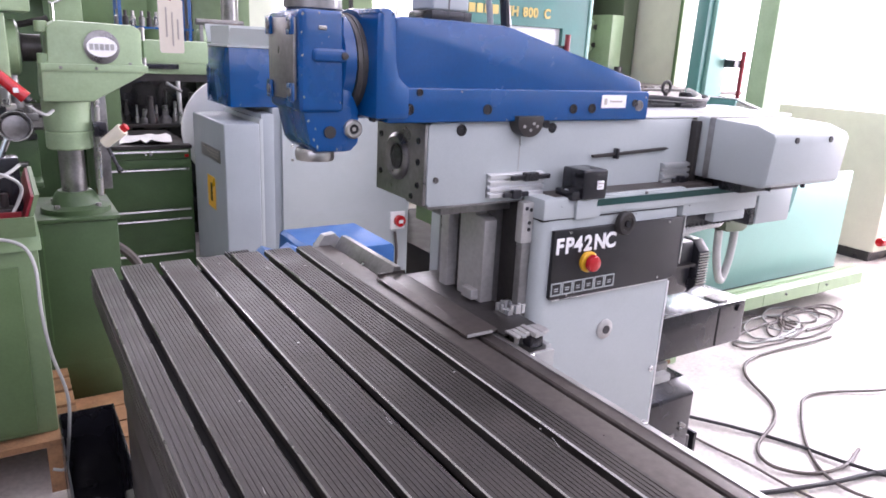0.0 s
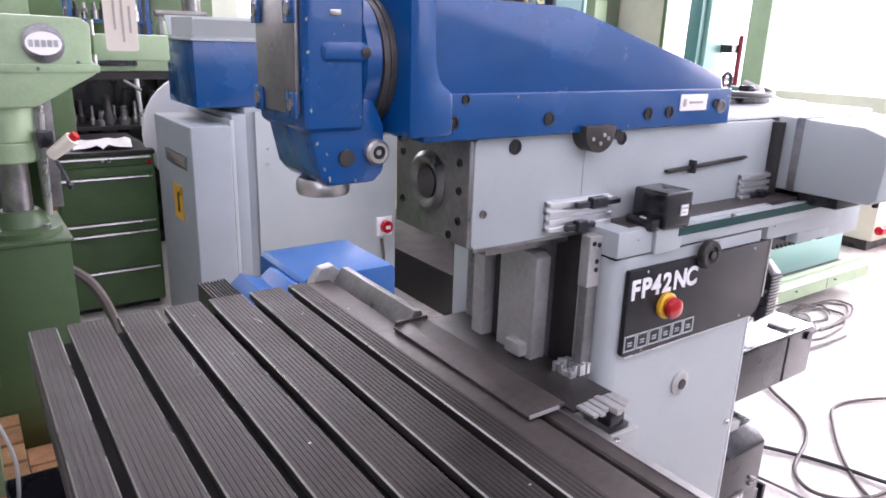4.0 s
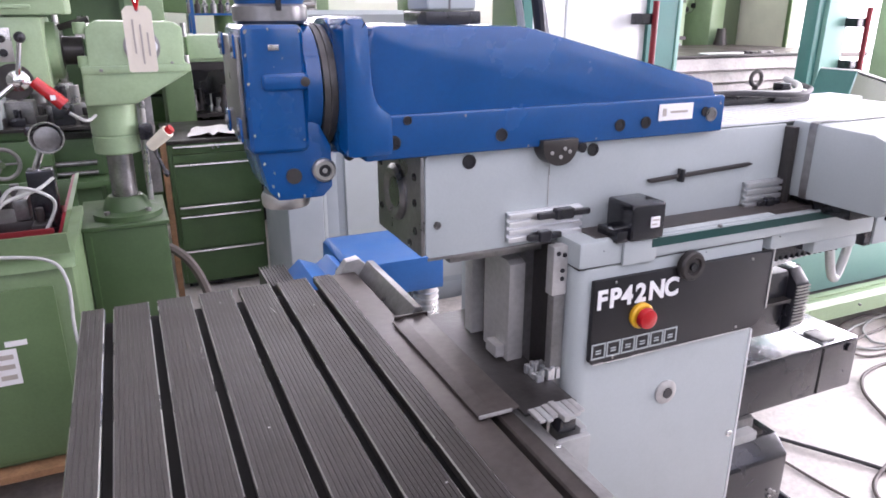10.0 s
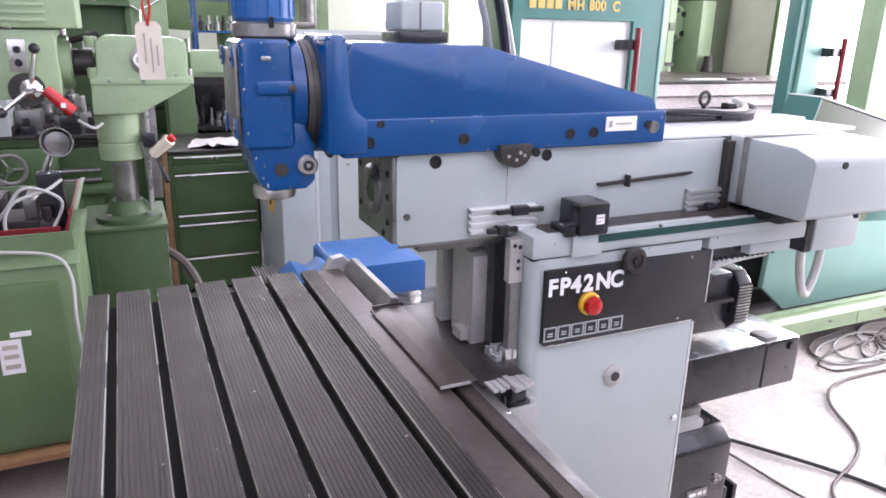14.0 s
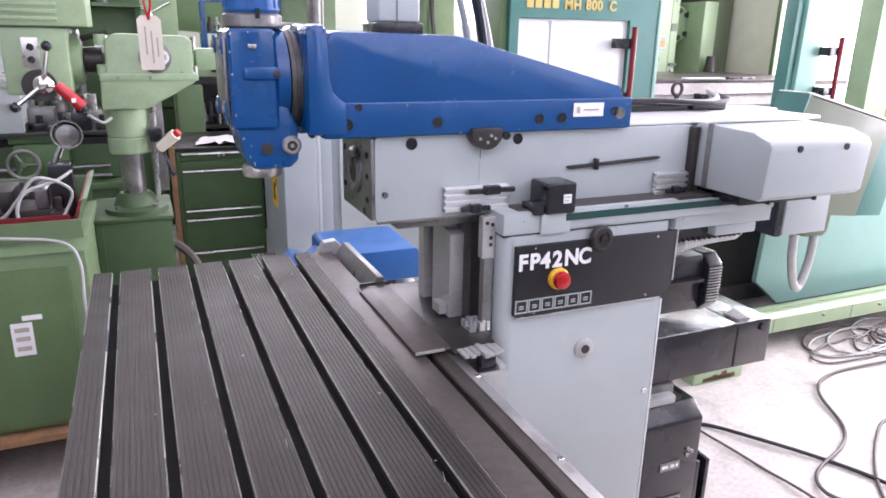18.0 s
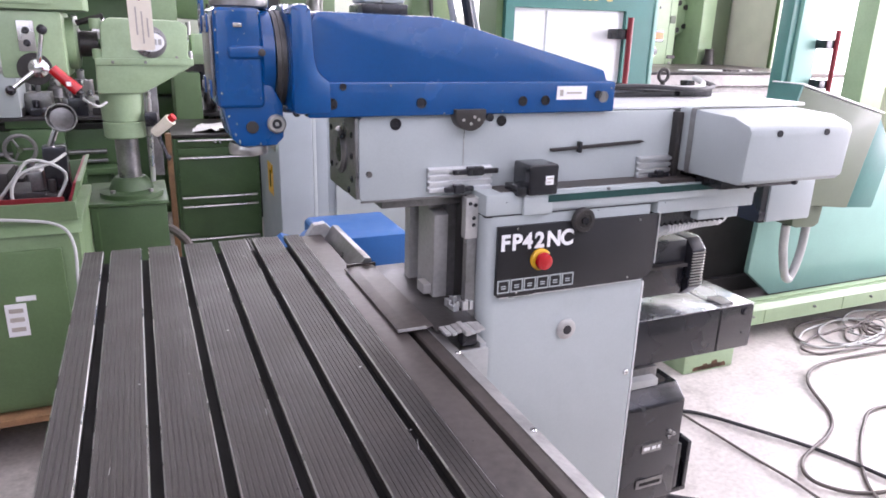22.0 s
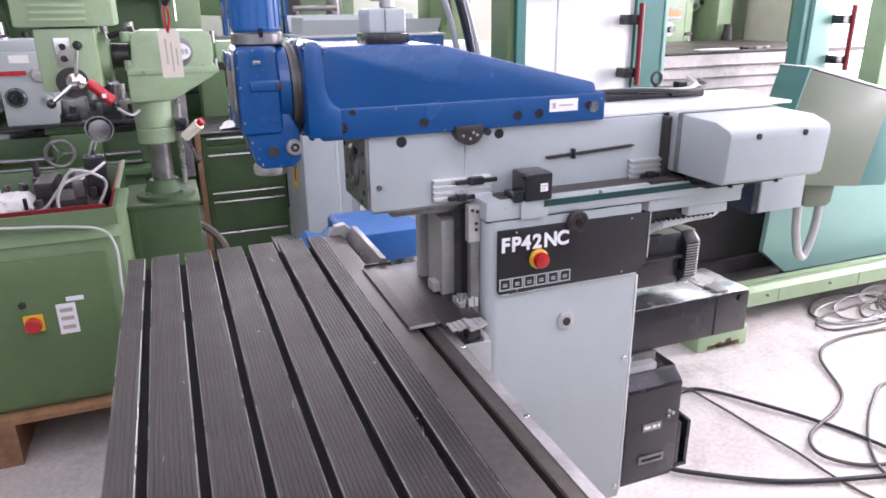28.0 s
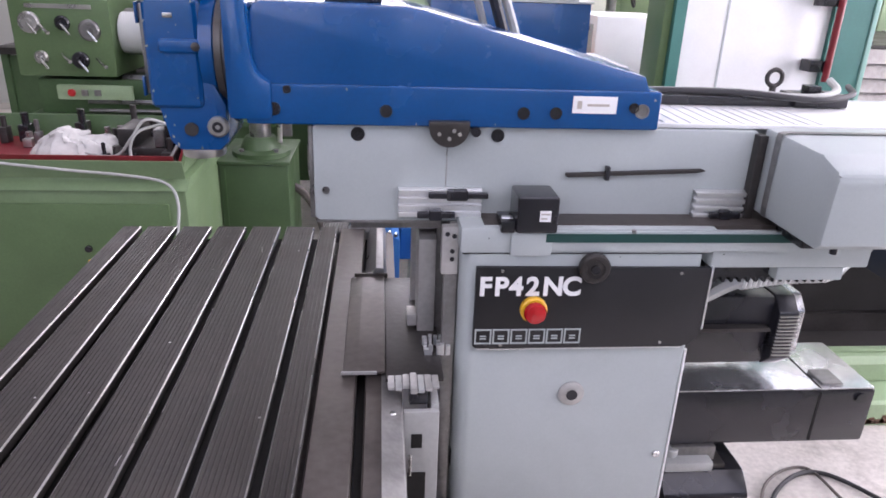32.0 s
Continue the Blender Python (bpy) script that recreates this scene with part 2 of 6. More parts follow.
def box(x0, x1, y0, y1, z0, z1, r=0.0, seg=2, bm=None):
    bm = bm or bmesh.new()
    made = bmesh.ops.create_cube(bm, size=1.0)["verts"]
    for v in made:
        v.co = Vector((x0 + (v.co.x + 0.5) * (x1 - x0), y0 + (v.co.y + 0.5) * (y1 - y0), z0 + (v.co.z + 0.5) * (z1 - z0)))
    if r:
        edges = list({e for v in made for e in v.link_edges})
        bmesh.ops.bevel(bm, geom=edges, offset=r, segments=seg, affect="EDGES", profile=0.6)
    return bm


def prism(points, axis, a, b, r=0.0, bm=None):
    """A flat outline pushed from a to b along an axis. Outline in the two other axes, in order xyz."""
    bm = bm or bmesh.new()
    def at(p, d):
        return {"x": (d, p[0], p[1]), "y": (p[0], d, p[1]), "z": (p[0], p[1], d)}[axis]
    low = [bm.verts.new(at(p, a)) for p in points]
    top = [bm.verts.new(at(p, b)) for p in points]
    faces = [bm.faces.new(low), bm.faces.new(top[::-1])]
    for i in range(len(points)):
        j = (i + 1) % len(points)
        faces.append(bm.faces.new((low[i], top[i], top[j], low[j])))
    bmesh.ops.recalc_face_normals(bm, faces=faces)
    if r:
        edges = list({e for f in faces for e in f.edges})
        bmesh.ops.bevel(bm, geom=edges, offset=r, segments=2, affect="EDGES", profile=0.6)
    return bm


def lathe(profile, centre, axis="z", seg=32, bm=None):
    """A turned part: profile of (radius, height along the axis from the centre)."""
    bm = bm or bmesh.new()
    c = Vector(centre)
    rings = []
    for rad, h in profile:
        ring = []
        for k in range(seg):
            a = 2 * math.pi * k / seg
            u, v = rad * math.cos(a), rad * math.sin(a)
            p = {"z": (u, v, h), "x": (h, u, v), "y": (u, h, v)}[axis]
            ring.append(bm.verts.new(c + Vector(p)))
        rings.append(ring)
    for lo, hi in zip(rings, rings[1:]):
        for k in range(seg):
            bm.faces.new((lo[k], lo[(k + 1) % seg], hi[(k + 1) % seg], hi[k]))
    bm.faces.new(rings[0][::-1])
    bm.faces.new(rings[-1])
    return bm


def cyl(rad, centre, axis, a, b, seg=24, r=0.0, bm=None):
    if r:
        prof = [(rad - r, a), (rad, a + r), (rad, b - r), (rad - r, b)]
    else:
        prof = [(rad, a), (rad, b)]
    return lathe(prof, centre, axis, seg, bm)


def rod(p, q, rad, seg=10, bm=None, rad2=None):
    bm = bm or bmesh.new()
    p, q = Vector(p), Vector(q)
    turn = (q - p).to_track_quat("Z", "Y").to_matrix()
    rings = []
    for at, rr in ((p, rad), (q, rad2 or rad)):
        rings.append([bm.verts.new(at + turn @ Vector((rr * math.cos(2 * math.pi * k / seg), rr * math.sin(2 * math.pi * k / seg), 0))) for k in range(seg)])
    for k in range(seg):
        bm.faces.new((rings[0][k], rings[0][(k + 1) % seg], rings[1][(k + 1) % seg], rings[1][k]))
    bm.faces.new(rings[0][::-1])
    bm.faces.new(rings[1])
    return bm


def tube(points, rad, seg=8, steps=8, bm=None):
    """A hose or cable along a smooth line through the points."""
    bm = bm or bmesh.new()
    pts = [Vector(p) for p in points]
    ext = [2 * pts[0] - pts[1]] + pts + [2 * pts[-1] - pts[-2]]
    line = []
    for i in range(1, len(ext) - 2):
        a, b, c, d = ext[i - 1:i + 3]
        for s in range(steps):
            t = s / steps
            line.append(0.5 * (2 * b + (c - a) * t + (2 * a - 5 * b + 4 * c - d) * t * t + (3 * b - a - 3 * c + d) * t ** 3))
    line.append(pts[-1])
    rings, side = [], Vector((0, 0, 1))
    for i, p in enumerate(line):
        ahead = (line[min(i + 1, len(line) - 1)] - line[max(i - 1, 0)]).normalized()
        side = side - ahead * side.dot(ahead)
        if side.length < 1e-4:
            side = ahead.orthogonal()
        side.normalize()
        up = ahead.cross(side)
        rings.append([bm.verts.new(p + rad * (math.cos(2 * math.pi * k / seg) * side + math.sin(2 * math.pi * k / seg) * up)) for k in range(seg)])
    for lo, hi in zip(rings, rings[1:]):
        for k in range(seg):
            bm.faces.new((lo[k], lo[(k + 1) % seg], hi[(k + 1) % seg], hi[k]))
    bm.faces.new(rings[0][::-1])
    bm.faces.new(rings[-1])
    return bm


def torus(centre, axis, big, small, seg=28, ring=8, bm=None, arc=1.0):
    bm = bm or bmesh.new()
    n = max(3, int(seg * arc))
    pts = []
    for k in range(n + 1):
        a = 2 * math.pi * arc * k / n
        u, v = big * math.cos(a), big * math.sin(a)
        pts.append(Vector(centre) + Vector({"z": (u, v, 0), "x": (0, u, v), "y": (u, 0, v)}[axis]))
    return tube(pts, small, ring, 1, bm)


def join(*makers):
    bm = bmesh.new()
    for make in makers:
        make(bm)
    return bm


def writing(name, text, size, at, material, parent, thick=0.0012, spread=1.0, turn=(90, 0, 0), label=""):
    """Raised lettering in the built-in font; stands upright facing -y."""
    cu = bpy.data.curves.new(name, "FONT")
    cu.body, cu.size, cu.extrude, cu.offset = text, size, thick, size * 0.034
    cu.space_character = 1.1
    tmp = bpy.data.objects.new(name, cu)
    scene.collection.objects.link(tmp)
    me = bpy.data.meshes.new_from_object(tmp.evaluated_get(bpy.context.evaluated_depsgraph_get()))
    bpy.data.objects.remove(tmp)
    me.name = name
    me.transform(Matrix.Translation(Vector(at) + OFFSET - BASE[parent]) @ pose(0, 0, 0, *turn) @ Matrix.Diagonal((spread, 1, 1, 1)))
    me.materials.clear()
    me.materials.append(material)
    ob = new(name, me)
    ob.parent = parent
    BASE[ob] = BASE[parent]
    if label:
        ob["label"] = label
    return ob


def screw(parent, at, axis, rad, out, material=None, name="screw", hexed=True):
    """A cap screw that stands proud; out: how far along the axis, with its sign."""
    bm = lathe([(rad, 0), (rad, out * 0.8), (rad * 0.85, out), (rad * 0.5, out), (rad * 0.45, out * 0.45)], at, axis, 14)
    return part(name, bm, material or STEEL_D, parent)

# ---- the hall ----
X0, X1, Y0, Y1, TOP = -5.0, 8.0, -3.0, 8.0, 4.5
FLOOR = -0.45                    # the hall floor; the mill's own zero is the foot of its column cover
bm = box(X0, X1, Y0, Y1, FLOOR - 0.2, FLOOR)
solid("floor", bm, CONCRETE, "pale worn concrete floor of a machine hall", "floor", kind="structure", smooth=False)


def wall_with_windows(name, axis, at, thick, lo, hi, openings, paint=None, label="white plastered wall of a machine hall"):
    """A wall across an axis, with window openings (from, to, sill, head) cut right through."""
    bm = bmesh.new()
    cuts = sorted(openings)
    def piece(a, b, z0, z1):
        if axis == "x":
            box(at, at + thick, a, b, z0, z1, bm=bm)
        else:
            box(a, b, at, at + thick, z0, z1, bm=bm)
    here = lo
    for a, b, sill, head in cuts:
        piece(here, a, FLOOR, TOP)
        piece(a, b, FLOOR, sill)
        piece(a, b, head, TOP)
        here = b
    piece(here, hi, FLOOR, TOP)
    solid(name, bm, paint or PLASTER, label, "wall", kind="structure", smooth=False)
    for k, (a, b, sill, head) in enumerate(cuts):
        win = thing("window_%d" % (len(WINDOW) + 1), ((at + thick / 2, (a + b) / 2, sill) if axis == "x" else ((a + b) / 2, at + thick / 2, sill)), "tall steel-framed hall window with bright daylight behind", "window", kind="structure")
        WINDOW.append(win)
        mid = at + thick / 2
        n = max(2, round((b - a) / 1.0))
        fr = bmesh.new()
        def bar(p, q, z0, z1):
            if axis == "x":
                box(mid - 0.03, mid + 0.03, p, q, z0, z1, bm=fr)
            else:
                box(p, q, mid - 0.03, mid + 0.03, z0, z1, bm=fr)
        for j in range(n + 1):
            y = a + (b - a) * j / n
            bar(max(a, y - 0.025), min(b, y + 0.025), sill, head)
        for z in (sill, (sill + head) / 2 - 0.025, head - 0.05):
            for j in range(n):
                bar(a + (b - a) * j / n + 0.026, a + (b - a) * (j + 1) / n - 0.026, z, z + 0.05)
        part("window_frame", fr, WHITE, win, smooth=False)
        for j in range(n):
            p, q = a + (b - a) * j / n + 0.025, a + (b - a) * (j + 1) / n - 0.025
            pane = box(mid - 0.003, mid + 0.003, p, q, sill + 0.05, head - 0.05) if axis == "x" else box(p, q, mid - 0.003, mid + 0.003, sill + 0.05, head - 0.05)
            ob = part("pane", pane, GLASS, win, smooth=False)
            ob.visible_shadow = False


WINDOW = []
wall_with_windows("wall_east", "x", X1, 0.25, Y0, Y1, [(-2.7, -0.9, 0.35, 3.7), (-0.5, 2.8, 0.35, 3.7), (3.2, 6.6, 0.6, 3.7)])
wall_with_windows("wall_north", "y", Y1, 0.25, X0, X1, [(-3.6, -0.6, 1.5, 3.9), (-0.2, 2.8, 1.5, 3.9), (3.2, 6.2, 1.5, 3.9)])
# Unseen walls, dark and near to cut reflections; the south windows are made up.
wall_with_windows("wall_south", "y", Y0 - 0.25, 0.25, X0, X1, [(-3.4, 0.4, 1.2, 3.8), (0.9, 4.7, 1.2, 3.8)], WALL_DARK, "unseen grey-green hall wall, kept dark to cut reflected light")
solid("wall_west", box(X0 - 0.25, X0, Y0, Y1, FLOOR, TOP), WALL_DARK, "unseen grey-green hall wall, kept dark to cut reflected light", "wall", kind="structure", smooth=False)
# Unseen ceiling; its three long openings are made up to let in top light.
bm = bmesh.new()
edges_x = [X0, -2.3, -0.9, 0.9, 2.3, 4.1, 5.5, X1]
for k in range(0, len(edges_x) - 1):
    if k % 2 == 0:
        box(edges_x[k], edges_x[k + 1], Y0, Y1, TOP, TOP + 0.2, bm=bm)
    else:
        box(edges_x[k], edges_x[k + 1], Y0, -2.5, TOP, TOP + 0.2, bm=bm)
        box(edges_x[k], edges_x[k + 1], 4.5, Y1, TOP, TOP + 0.2, bm=bm)
solid("ceiling", bm, PLASTER, "unseen white hall ceiling with three openings added for top light", "ceiling", kind="structure", smooth=False)

for bx in ((X1 + 1.5, X1 + 1.55, Y0, Y1), (X0, X1, Y1 + 1.5, Y1 + 1.55)):
    solid("backdrop", box(bx[0], bx[1], bx[2], bx[3], FLOOR, 6.0), GLOW, "plain white overcast sky outside the windows", "sky", kind="structure", smooth=False)

# ---- the milling machine ----
mill = thing("milling_machine", (0.7, -0.7, FLOOR), "large grey and blue tool milling machine with a slotted iron table", "milling machine")
TT = 0.730                      # table top
YE, YN = 0.0, -1.62             # far and near end of the table
FACE = -0.725                   # column's side face

# table: seven fine-grooved strips with T-slots between them
body = join(
    lambda b: box(0.010, 0.578, YN + 0.01, YE - 0.012, TT - 0.085, TT - 0.0545, 0.003, bm=b),
    lambda b: box(0.04, 0.555, YN + 0.05, YE - 0.05, 0.36, TT - 0.086, 0.01, bm=b))
table = part("table_body", body, IRON_D, mill, "dark cast-iron table body")


def strip_outline(x0, x1, pitch=0.0078):
    pts = [(x0 + 0.012, TT - 0.034), (x0 + 0.012, TT - 0.016), (x0, TT - 0.016), (x0, TT - 0.0024), (x0 + 0.0024, TT)]
    n = max(2, int((x1 - x0 - 0.012) / pitch))
    s = (x1 - x0 - 0.012) / n
    for k in range(n):
        a = x0 + 0.006 + k * s
        pts += [(a + s * 0.3, TT), (a + s * 0.38, TT - 0.0011), (a + s * 0.62, TT - 0.0011), (a + s * 0.7, TT)]
    pts += [(x1 - 0.0024, TT), (x1, TT - 0.0024), (x1, TT - 0.016), (x1 - 0.012, TT - 0.016), (x1 - 0.012, TT - 0.034)]
    return pts


SLOT = [0.0565 + 0.0955 * k for k in range(6)]
cuts = [-0.002] + SLOT + [0.590]
for k in range(7):
    a = cuts[k] + (0.0087 if k else 0)
    b = cuts[k + 1] - (0.0087 if k < 6 else 0)
    strip = part("table_strip", prism(strip_outline(a, b), "y", YN, YE), IRON, table, smooth=False)
    strip.data.materials.append(STEEL)
    for f in strip.data.polygons:
        f.material_index = int(0.5 < f.normal.z < 0.9 and abs(f.normal.x) > 0.5 and f.center.z > TT - 0.003 and min(abs(f.center.x + BASE[mill].x - a), abs(f.center.x + BASE[mill].x - b)) < 0.003)
# Slot floor coloured near black, the shade of the deep slots.
part("slot_bed", box(0.0105, 0.5775, YN + 0.011, YE - 0.013, TT - 0.054, TT - 0.0335), DARK, table, "slot floor with its shade painted black")
# ribbed long edge of the table
edge = join(*[(lambda b, z=z: box(-0.006, 0.010, YN, YE, z, z + 0.009, bm=b)) for z in (TT - 0.028, TT - 0.043, TT - 0.058, TT - 0.073)])
part("ribbed_edge", edge, IRON, table, smooth=False)
for x in (0.09, 0.205, 0.295, 0.405, 0.48):
    part("rust_spot_plug", cyl(0.006, (x, YE - 0.01, TT - 0.026), "y", 0, 0.006, 10), RED_D, table)

OFFSET = Vector((0.030, 0, 0))
# bed and knee under the table, long guide rail beside it
part("bed", join(lambda b: box(0.02, 0.83, -1.45, 0.02, 0.03, 0.34, 0.02, bm=b), lambda b: box(0.0, 0.835, -1.35, 0.03, FLOOR, 0.05, 0.01, bm=b)), IRON_D, mill, "dark oily machine bed")
part("flat_guide", prism([(0.566, TT - 0.06), (0.566, TT - 0.022), (0.57, TT - 0.016), (0.635, TT - 0.016), (0.638, TT - 0.02), (0.638, TT - 0.13), (0.548, TT - 0.13), (0.548, TT - 0.06)], "y", -1.9, 0.03, 0.001), IRON_T, mill, "oil-browned flat guide beside the table")
# Groove floor coloured near black for the shade inside it.
part("guide_groove", box(0.6385, 0.6535, -1.9, 0.029, TT - 0.13, TT - 0.05), DARK, mill)
rail = part("guide_rail", prism([(0.654, TT - 0.30), (0.654, TT - 0.024), (0.657, TT - 0.020), (0.684, TT - 0.020), (0.7195, TT - 0.036), (0.7195, TT - 0.30)], "y", -1.95, 0.03), IRON_T, mill, "stained dark steel guide rail")
part("rail_edge", prism([(0.6845, TT - 0.0185), (0.7195, TT - 0.0335), (0.7225, TT - 0.038), (0.7225, TT - 0.10), (0.7200, TT - 0.10), (0.7200, TT - 0.0365), (0.6845, TT - 0.0203)], "y", -1.95, -0.35), STEEL_E, rail, "worn pale rail edge")
for y in (-1.5, -1.18, -0.87):
    screw(rail, (0.704, y, TT - 0.029), "z", 0.006, 0.007, CHROME)
part("rail_end_cap", prism([(0.58, TT - 0.12), (0.59, TT - 0.02), (0.615, TT + 0.015), (0.65, TT + 0.02), (0.68, TT - 0.01), (0.70, TT - 0.12)], "y", 0.031, 0.065, 0.004), STEEL_S, rail, "bright worn cast end cap")
part("end_slope", prism([(0.645, TT - 0.03), (0.672, TT + 0.012), (0.69, TT + 0.010), (0.70, TT - 0.03)], "y", -0.32, 0.03, 0.002), STEEL_D, rail)
for x, y in ((0.60, 0.066), (0.635, 0.066), (0.66, 0.066)):
    screw(rail, (x, y, TT - 0.02), "y", 0.006, 0.008, CHROME)

# sliding cover plate over the guideway
cover = part("way_cover", join(
    lambda b: prism([(0.612, TT - 0.013), (0.613, TT - 0.009), (0.64, TT - 0.004), (0.692, TT - 0.004), (0.692, TT - 0.009), (0.64, TT - 0.009)], "y", -0.765, -0.33, 0.001, bm=b)), IRON_T, mill, "oily sheet-steel sliding cover over the guideway")
part("cover_wing", box(0.6925, 0.80, -0.784, -0.33, TT - 0.016, TT - 0.010, 0.001), IRON_D, cover)
part("wiper_edge", box(0.61, 0.676, -0.768, -0.7652, TT - 0.010, TT - 0.003, 0.001), STEEL_S, cover, "worn wiper edge")
part("cover_step", box(0.62, 0.70, -0.3295, -0.322, TT - 0.02, TT, 0.001), IRON_T, cover)
random.seed(4)
for k in range(7):
    x = 0.696 + 0.0134 * k
    part("clamp_finger", box(x, x + 0.0122, -0.822 - random.uniform(0, 0.02), -0.785, TT - 0.006, TT + random.uniform(-0.001, 0.007), 0.002), (STEEL_S, ZINC_P, STEEL_S)[k % 3], cover, "paint-flecked clamp")
part("clamp_block", box(0.735, 0.768, -0.83, -0.80, TT - 0.035, TT - 0.0065, 0.003), BLACK, cover)
brk = part("scraper_bracket", prism([(0.728, 0.44), (0.728, 0.60), (0.724, 0.63), (0.724, 0.692), (0.788, 0.692), (0.788, 0.44)], "y", -0.848, -0.836, 0.003), ZINC_P, cover, "worn pale cast scraper bracket")
# Flat near-black patches paint the shade of the bracket's openings.
part("bracket_window", box(0.738, 0.758, -0.8495, -0.8482, 0.615, 0.645), DARK, brk)
part("bracket_window", box(0.732, 0.766, -0.8495, -0.8482, 0.45, 0.56), DARK, brk)
part("bracket_hook", rod((0.737, -0.851, 0.60), (0.737, -0.851, 0.555), 0.003), STEEL, brk)
part("bracket_back", box(0.774, 0.788, -0.8355, -0.74, 0.44, 0.70, 0.002), ZINC_P, brk)

OFFSET = Vector((0, 0, 0))
# column
arc = [(0.890 - 0.030 * math.sin(math.pi * k / 16), FACE + 0.030 - 0.030 * math.cos(math.pi * k / 16)) for k in range(9)]
col = part("column", prism(arc + [(0.860, -0.24), (1.318, -0.24), (1.318, FACE + 0.006), (1.312, FACE)], "z", 0.005, 0.945, 0.003), GREY, mill, "grey painted column housing")
part("column_foot", box(0.87, 1.26, -0.46, -0.25, FLOOR, 0.0045, 0.01), IRON_D, mill, "dark recessed machine foot")
part("column_cap", box(0.856, 1.335, FACE - 0.004, -0.22, 0.948, 0.998, 0.007), GREY, col)
part("cap_seam", box(0.862, 1.316, FACE + 0.004, -0.26, 0.9435, 0.9485), DARK, col)
part("side_groove", box(0.856, 0.8595, FACE + 0.045, FACE + 0.05, 0.10, 0.94), STEEL_D, col)
part("lifting_plug", lathe([(0.0265, 0), (0.0265, -0.004), (0.020, -0.0075), (0.012, -0.008), (0.012, -0.004)], (1.094, FACE, 0.644), "y", 28), STEEL_S, col, "round bright blanking plug")
part("plug_hole", cyl(0.0115, (1.094, FACE, 0.644), "y", -0.0095, -0.0078, 18), BLACK, col)
for x, z in ((1.293, 0.490), (1.299, 0.045)):
    screw(col, (x, FACE, z), "y", 0.008, -0.006, CHROME)
# White strip paints the light caught by the column's right corner.
part("bright_edge", box(1.3155, 1.3195, FACE - 0.0008, FACE + 0.004, 0.02, 0.742), WHITE, col, "painted highlight along the column corner")
part("cable_hole", box(0.8585, 0.8625, -0.70, -0.685, 0.45, 0.49), DARK, col)

# black name panel
panel = part("name_panel", prism([(0.887, 0.761), (0.893, 0.755), (1.298, 0.755), (1.315, 0.760), (1.328, 0.775), (1.333, 0.793), (1.333, 0.922), (0.887, 0.924)], "y", FACE - 0.012, FACE - 0.002, 0.0015), BLACK_P, mill, "black name panel with white lettering")
part("panel_edge", join(lambda b: box(1.333, 1.3365, FACE - 0.013, FACE - 0.004, 0.793, 0.924, bm=b), lambda b: box(0.896, 1.298, FACE - 0.0125, FACE - 0.004, 0.7525, 0.755, bm=b)), ALU, panel)
for ch, x in zip("FP42NC", (0.893, 0.9215, 0.950, 0.981, 1.012, 1.0495)):
    writing("letter", ch, 0.0515, (x, FACE - 0.0132, 0.869), INK, panel, 0.0008, 0.98)
for k in range(6):
    x, za, zb = 0.890 + 0.0345 * k, 0.7655, 0.7945
    part("outline_mark", join(
        lambda b: box(x, x + 0.032, FACE - 0.0138, FACE - 0.0122, zb, zb + 0.0028, bm=b),
        lambda b: box(x, x + 0.032, FACE - 0.0138, FACE - 0.0122, za, za + 0.0028, bm=b),
        lambda b: box(x, x + 0.0028, FACE - 0.0138, FACE - 0.0122, za + 0.003, zb - 0.0002, bm=b),
        lambda b: box(x + 0.0292, x + 0.032, FACE - 0.0138, FACE - 0.0122, za + 0.003, zb - 0.0002, bm=b),
        lambda b: box(x + 0.010, x + 0.022, FACE - 0.0138, FACE - 0.0122, 0.7755, 0.778, bm=b),
        lambda b: box(x + 0.010, x + 0.022, FACE - 0.0138, FACE - 0.0122, 0.781, 0.7835, bm=b)), GREY, panel, smooth=False)
for x, z in ((0.935, 0.917), (1.275, 0.912), (0.94, 0.7625), (1.255, 0.765)):
    screw(panel, (x, FACE - 0.012, z), "y", 0.003, -0.002, STEEL)
part("stop_collar", lathe([(0.0258, 0), (0.0258, -0.007), (0.022, -0.010), (0.016, -0.010)], (0.998, FACE - 0.012, 0.840), "y", 30), YELLOW, panel, "yellow collar")
part("stop_button", lathe([(0.012, -0.008), (0.012, -0.014), (0.0205, -0.015), (0.0212, -0.021), (0.0185, -0.027), (0.009, -0.030)], (0.998, FACE - 0.012, 0.840), "y", 30), RED, panel, "red mushroom emergency stop")
part("roller", lathe([(0.029, 0), (0.029, -0.012), (0.026, -0.016), (0.018, -0.016), (0.016, -0.012), (0.008, -0.012)], (1.104, FACE - 0.013, 0.926), "y", 32), IRON_D, panel, "dark steel roller disc")
part("roller_bolt", lathe([(0.0085, 0), (0.0085, -0.006), (0.004, -0.006)], (1.104, FACE - 0.0245, 0.926), "y", 16), BLACK, panel)

# long slide carrying the ram, with green felt line
slide = part("slide_rail", join(
    lambda b: box(1.3355, 1.652, FACE, -0.30, 0.917, 0.990, 0.005, bm=b),
    lambda b: box(1.005, 1.645, FACE - 0.010, FACE - 0.0045, 0.955, 0.994, 0.002, bm=b)), GREY, mill, "grey slide housing under the ram")
part("felt_strip", box(1.01, 1.64, FACE - 0.0135, FACE - 0.0105, 0.974, 0.990), FELT, slide, "dark green felt strip")
part("slide_top", box(0.90, 1.63, FACE + 0.012, -0.30, 0.9905, 0.9995), IRON_T, slide, "oily ground slideway")
part("rack", box(1.34, 1.60, FACE + 0.03, -0.35, 0.885, 0.9165), BLACK, slide, "black toothed rack", smooth=False)
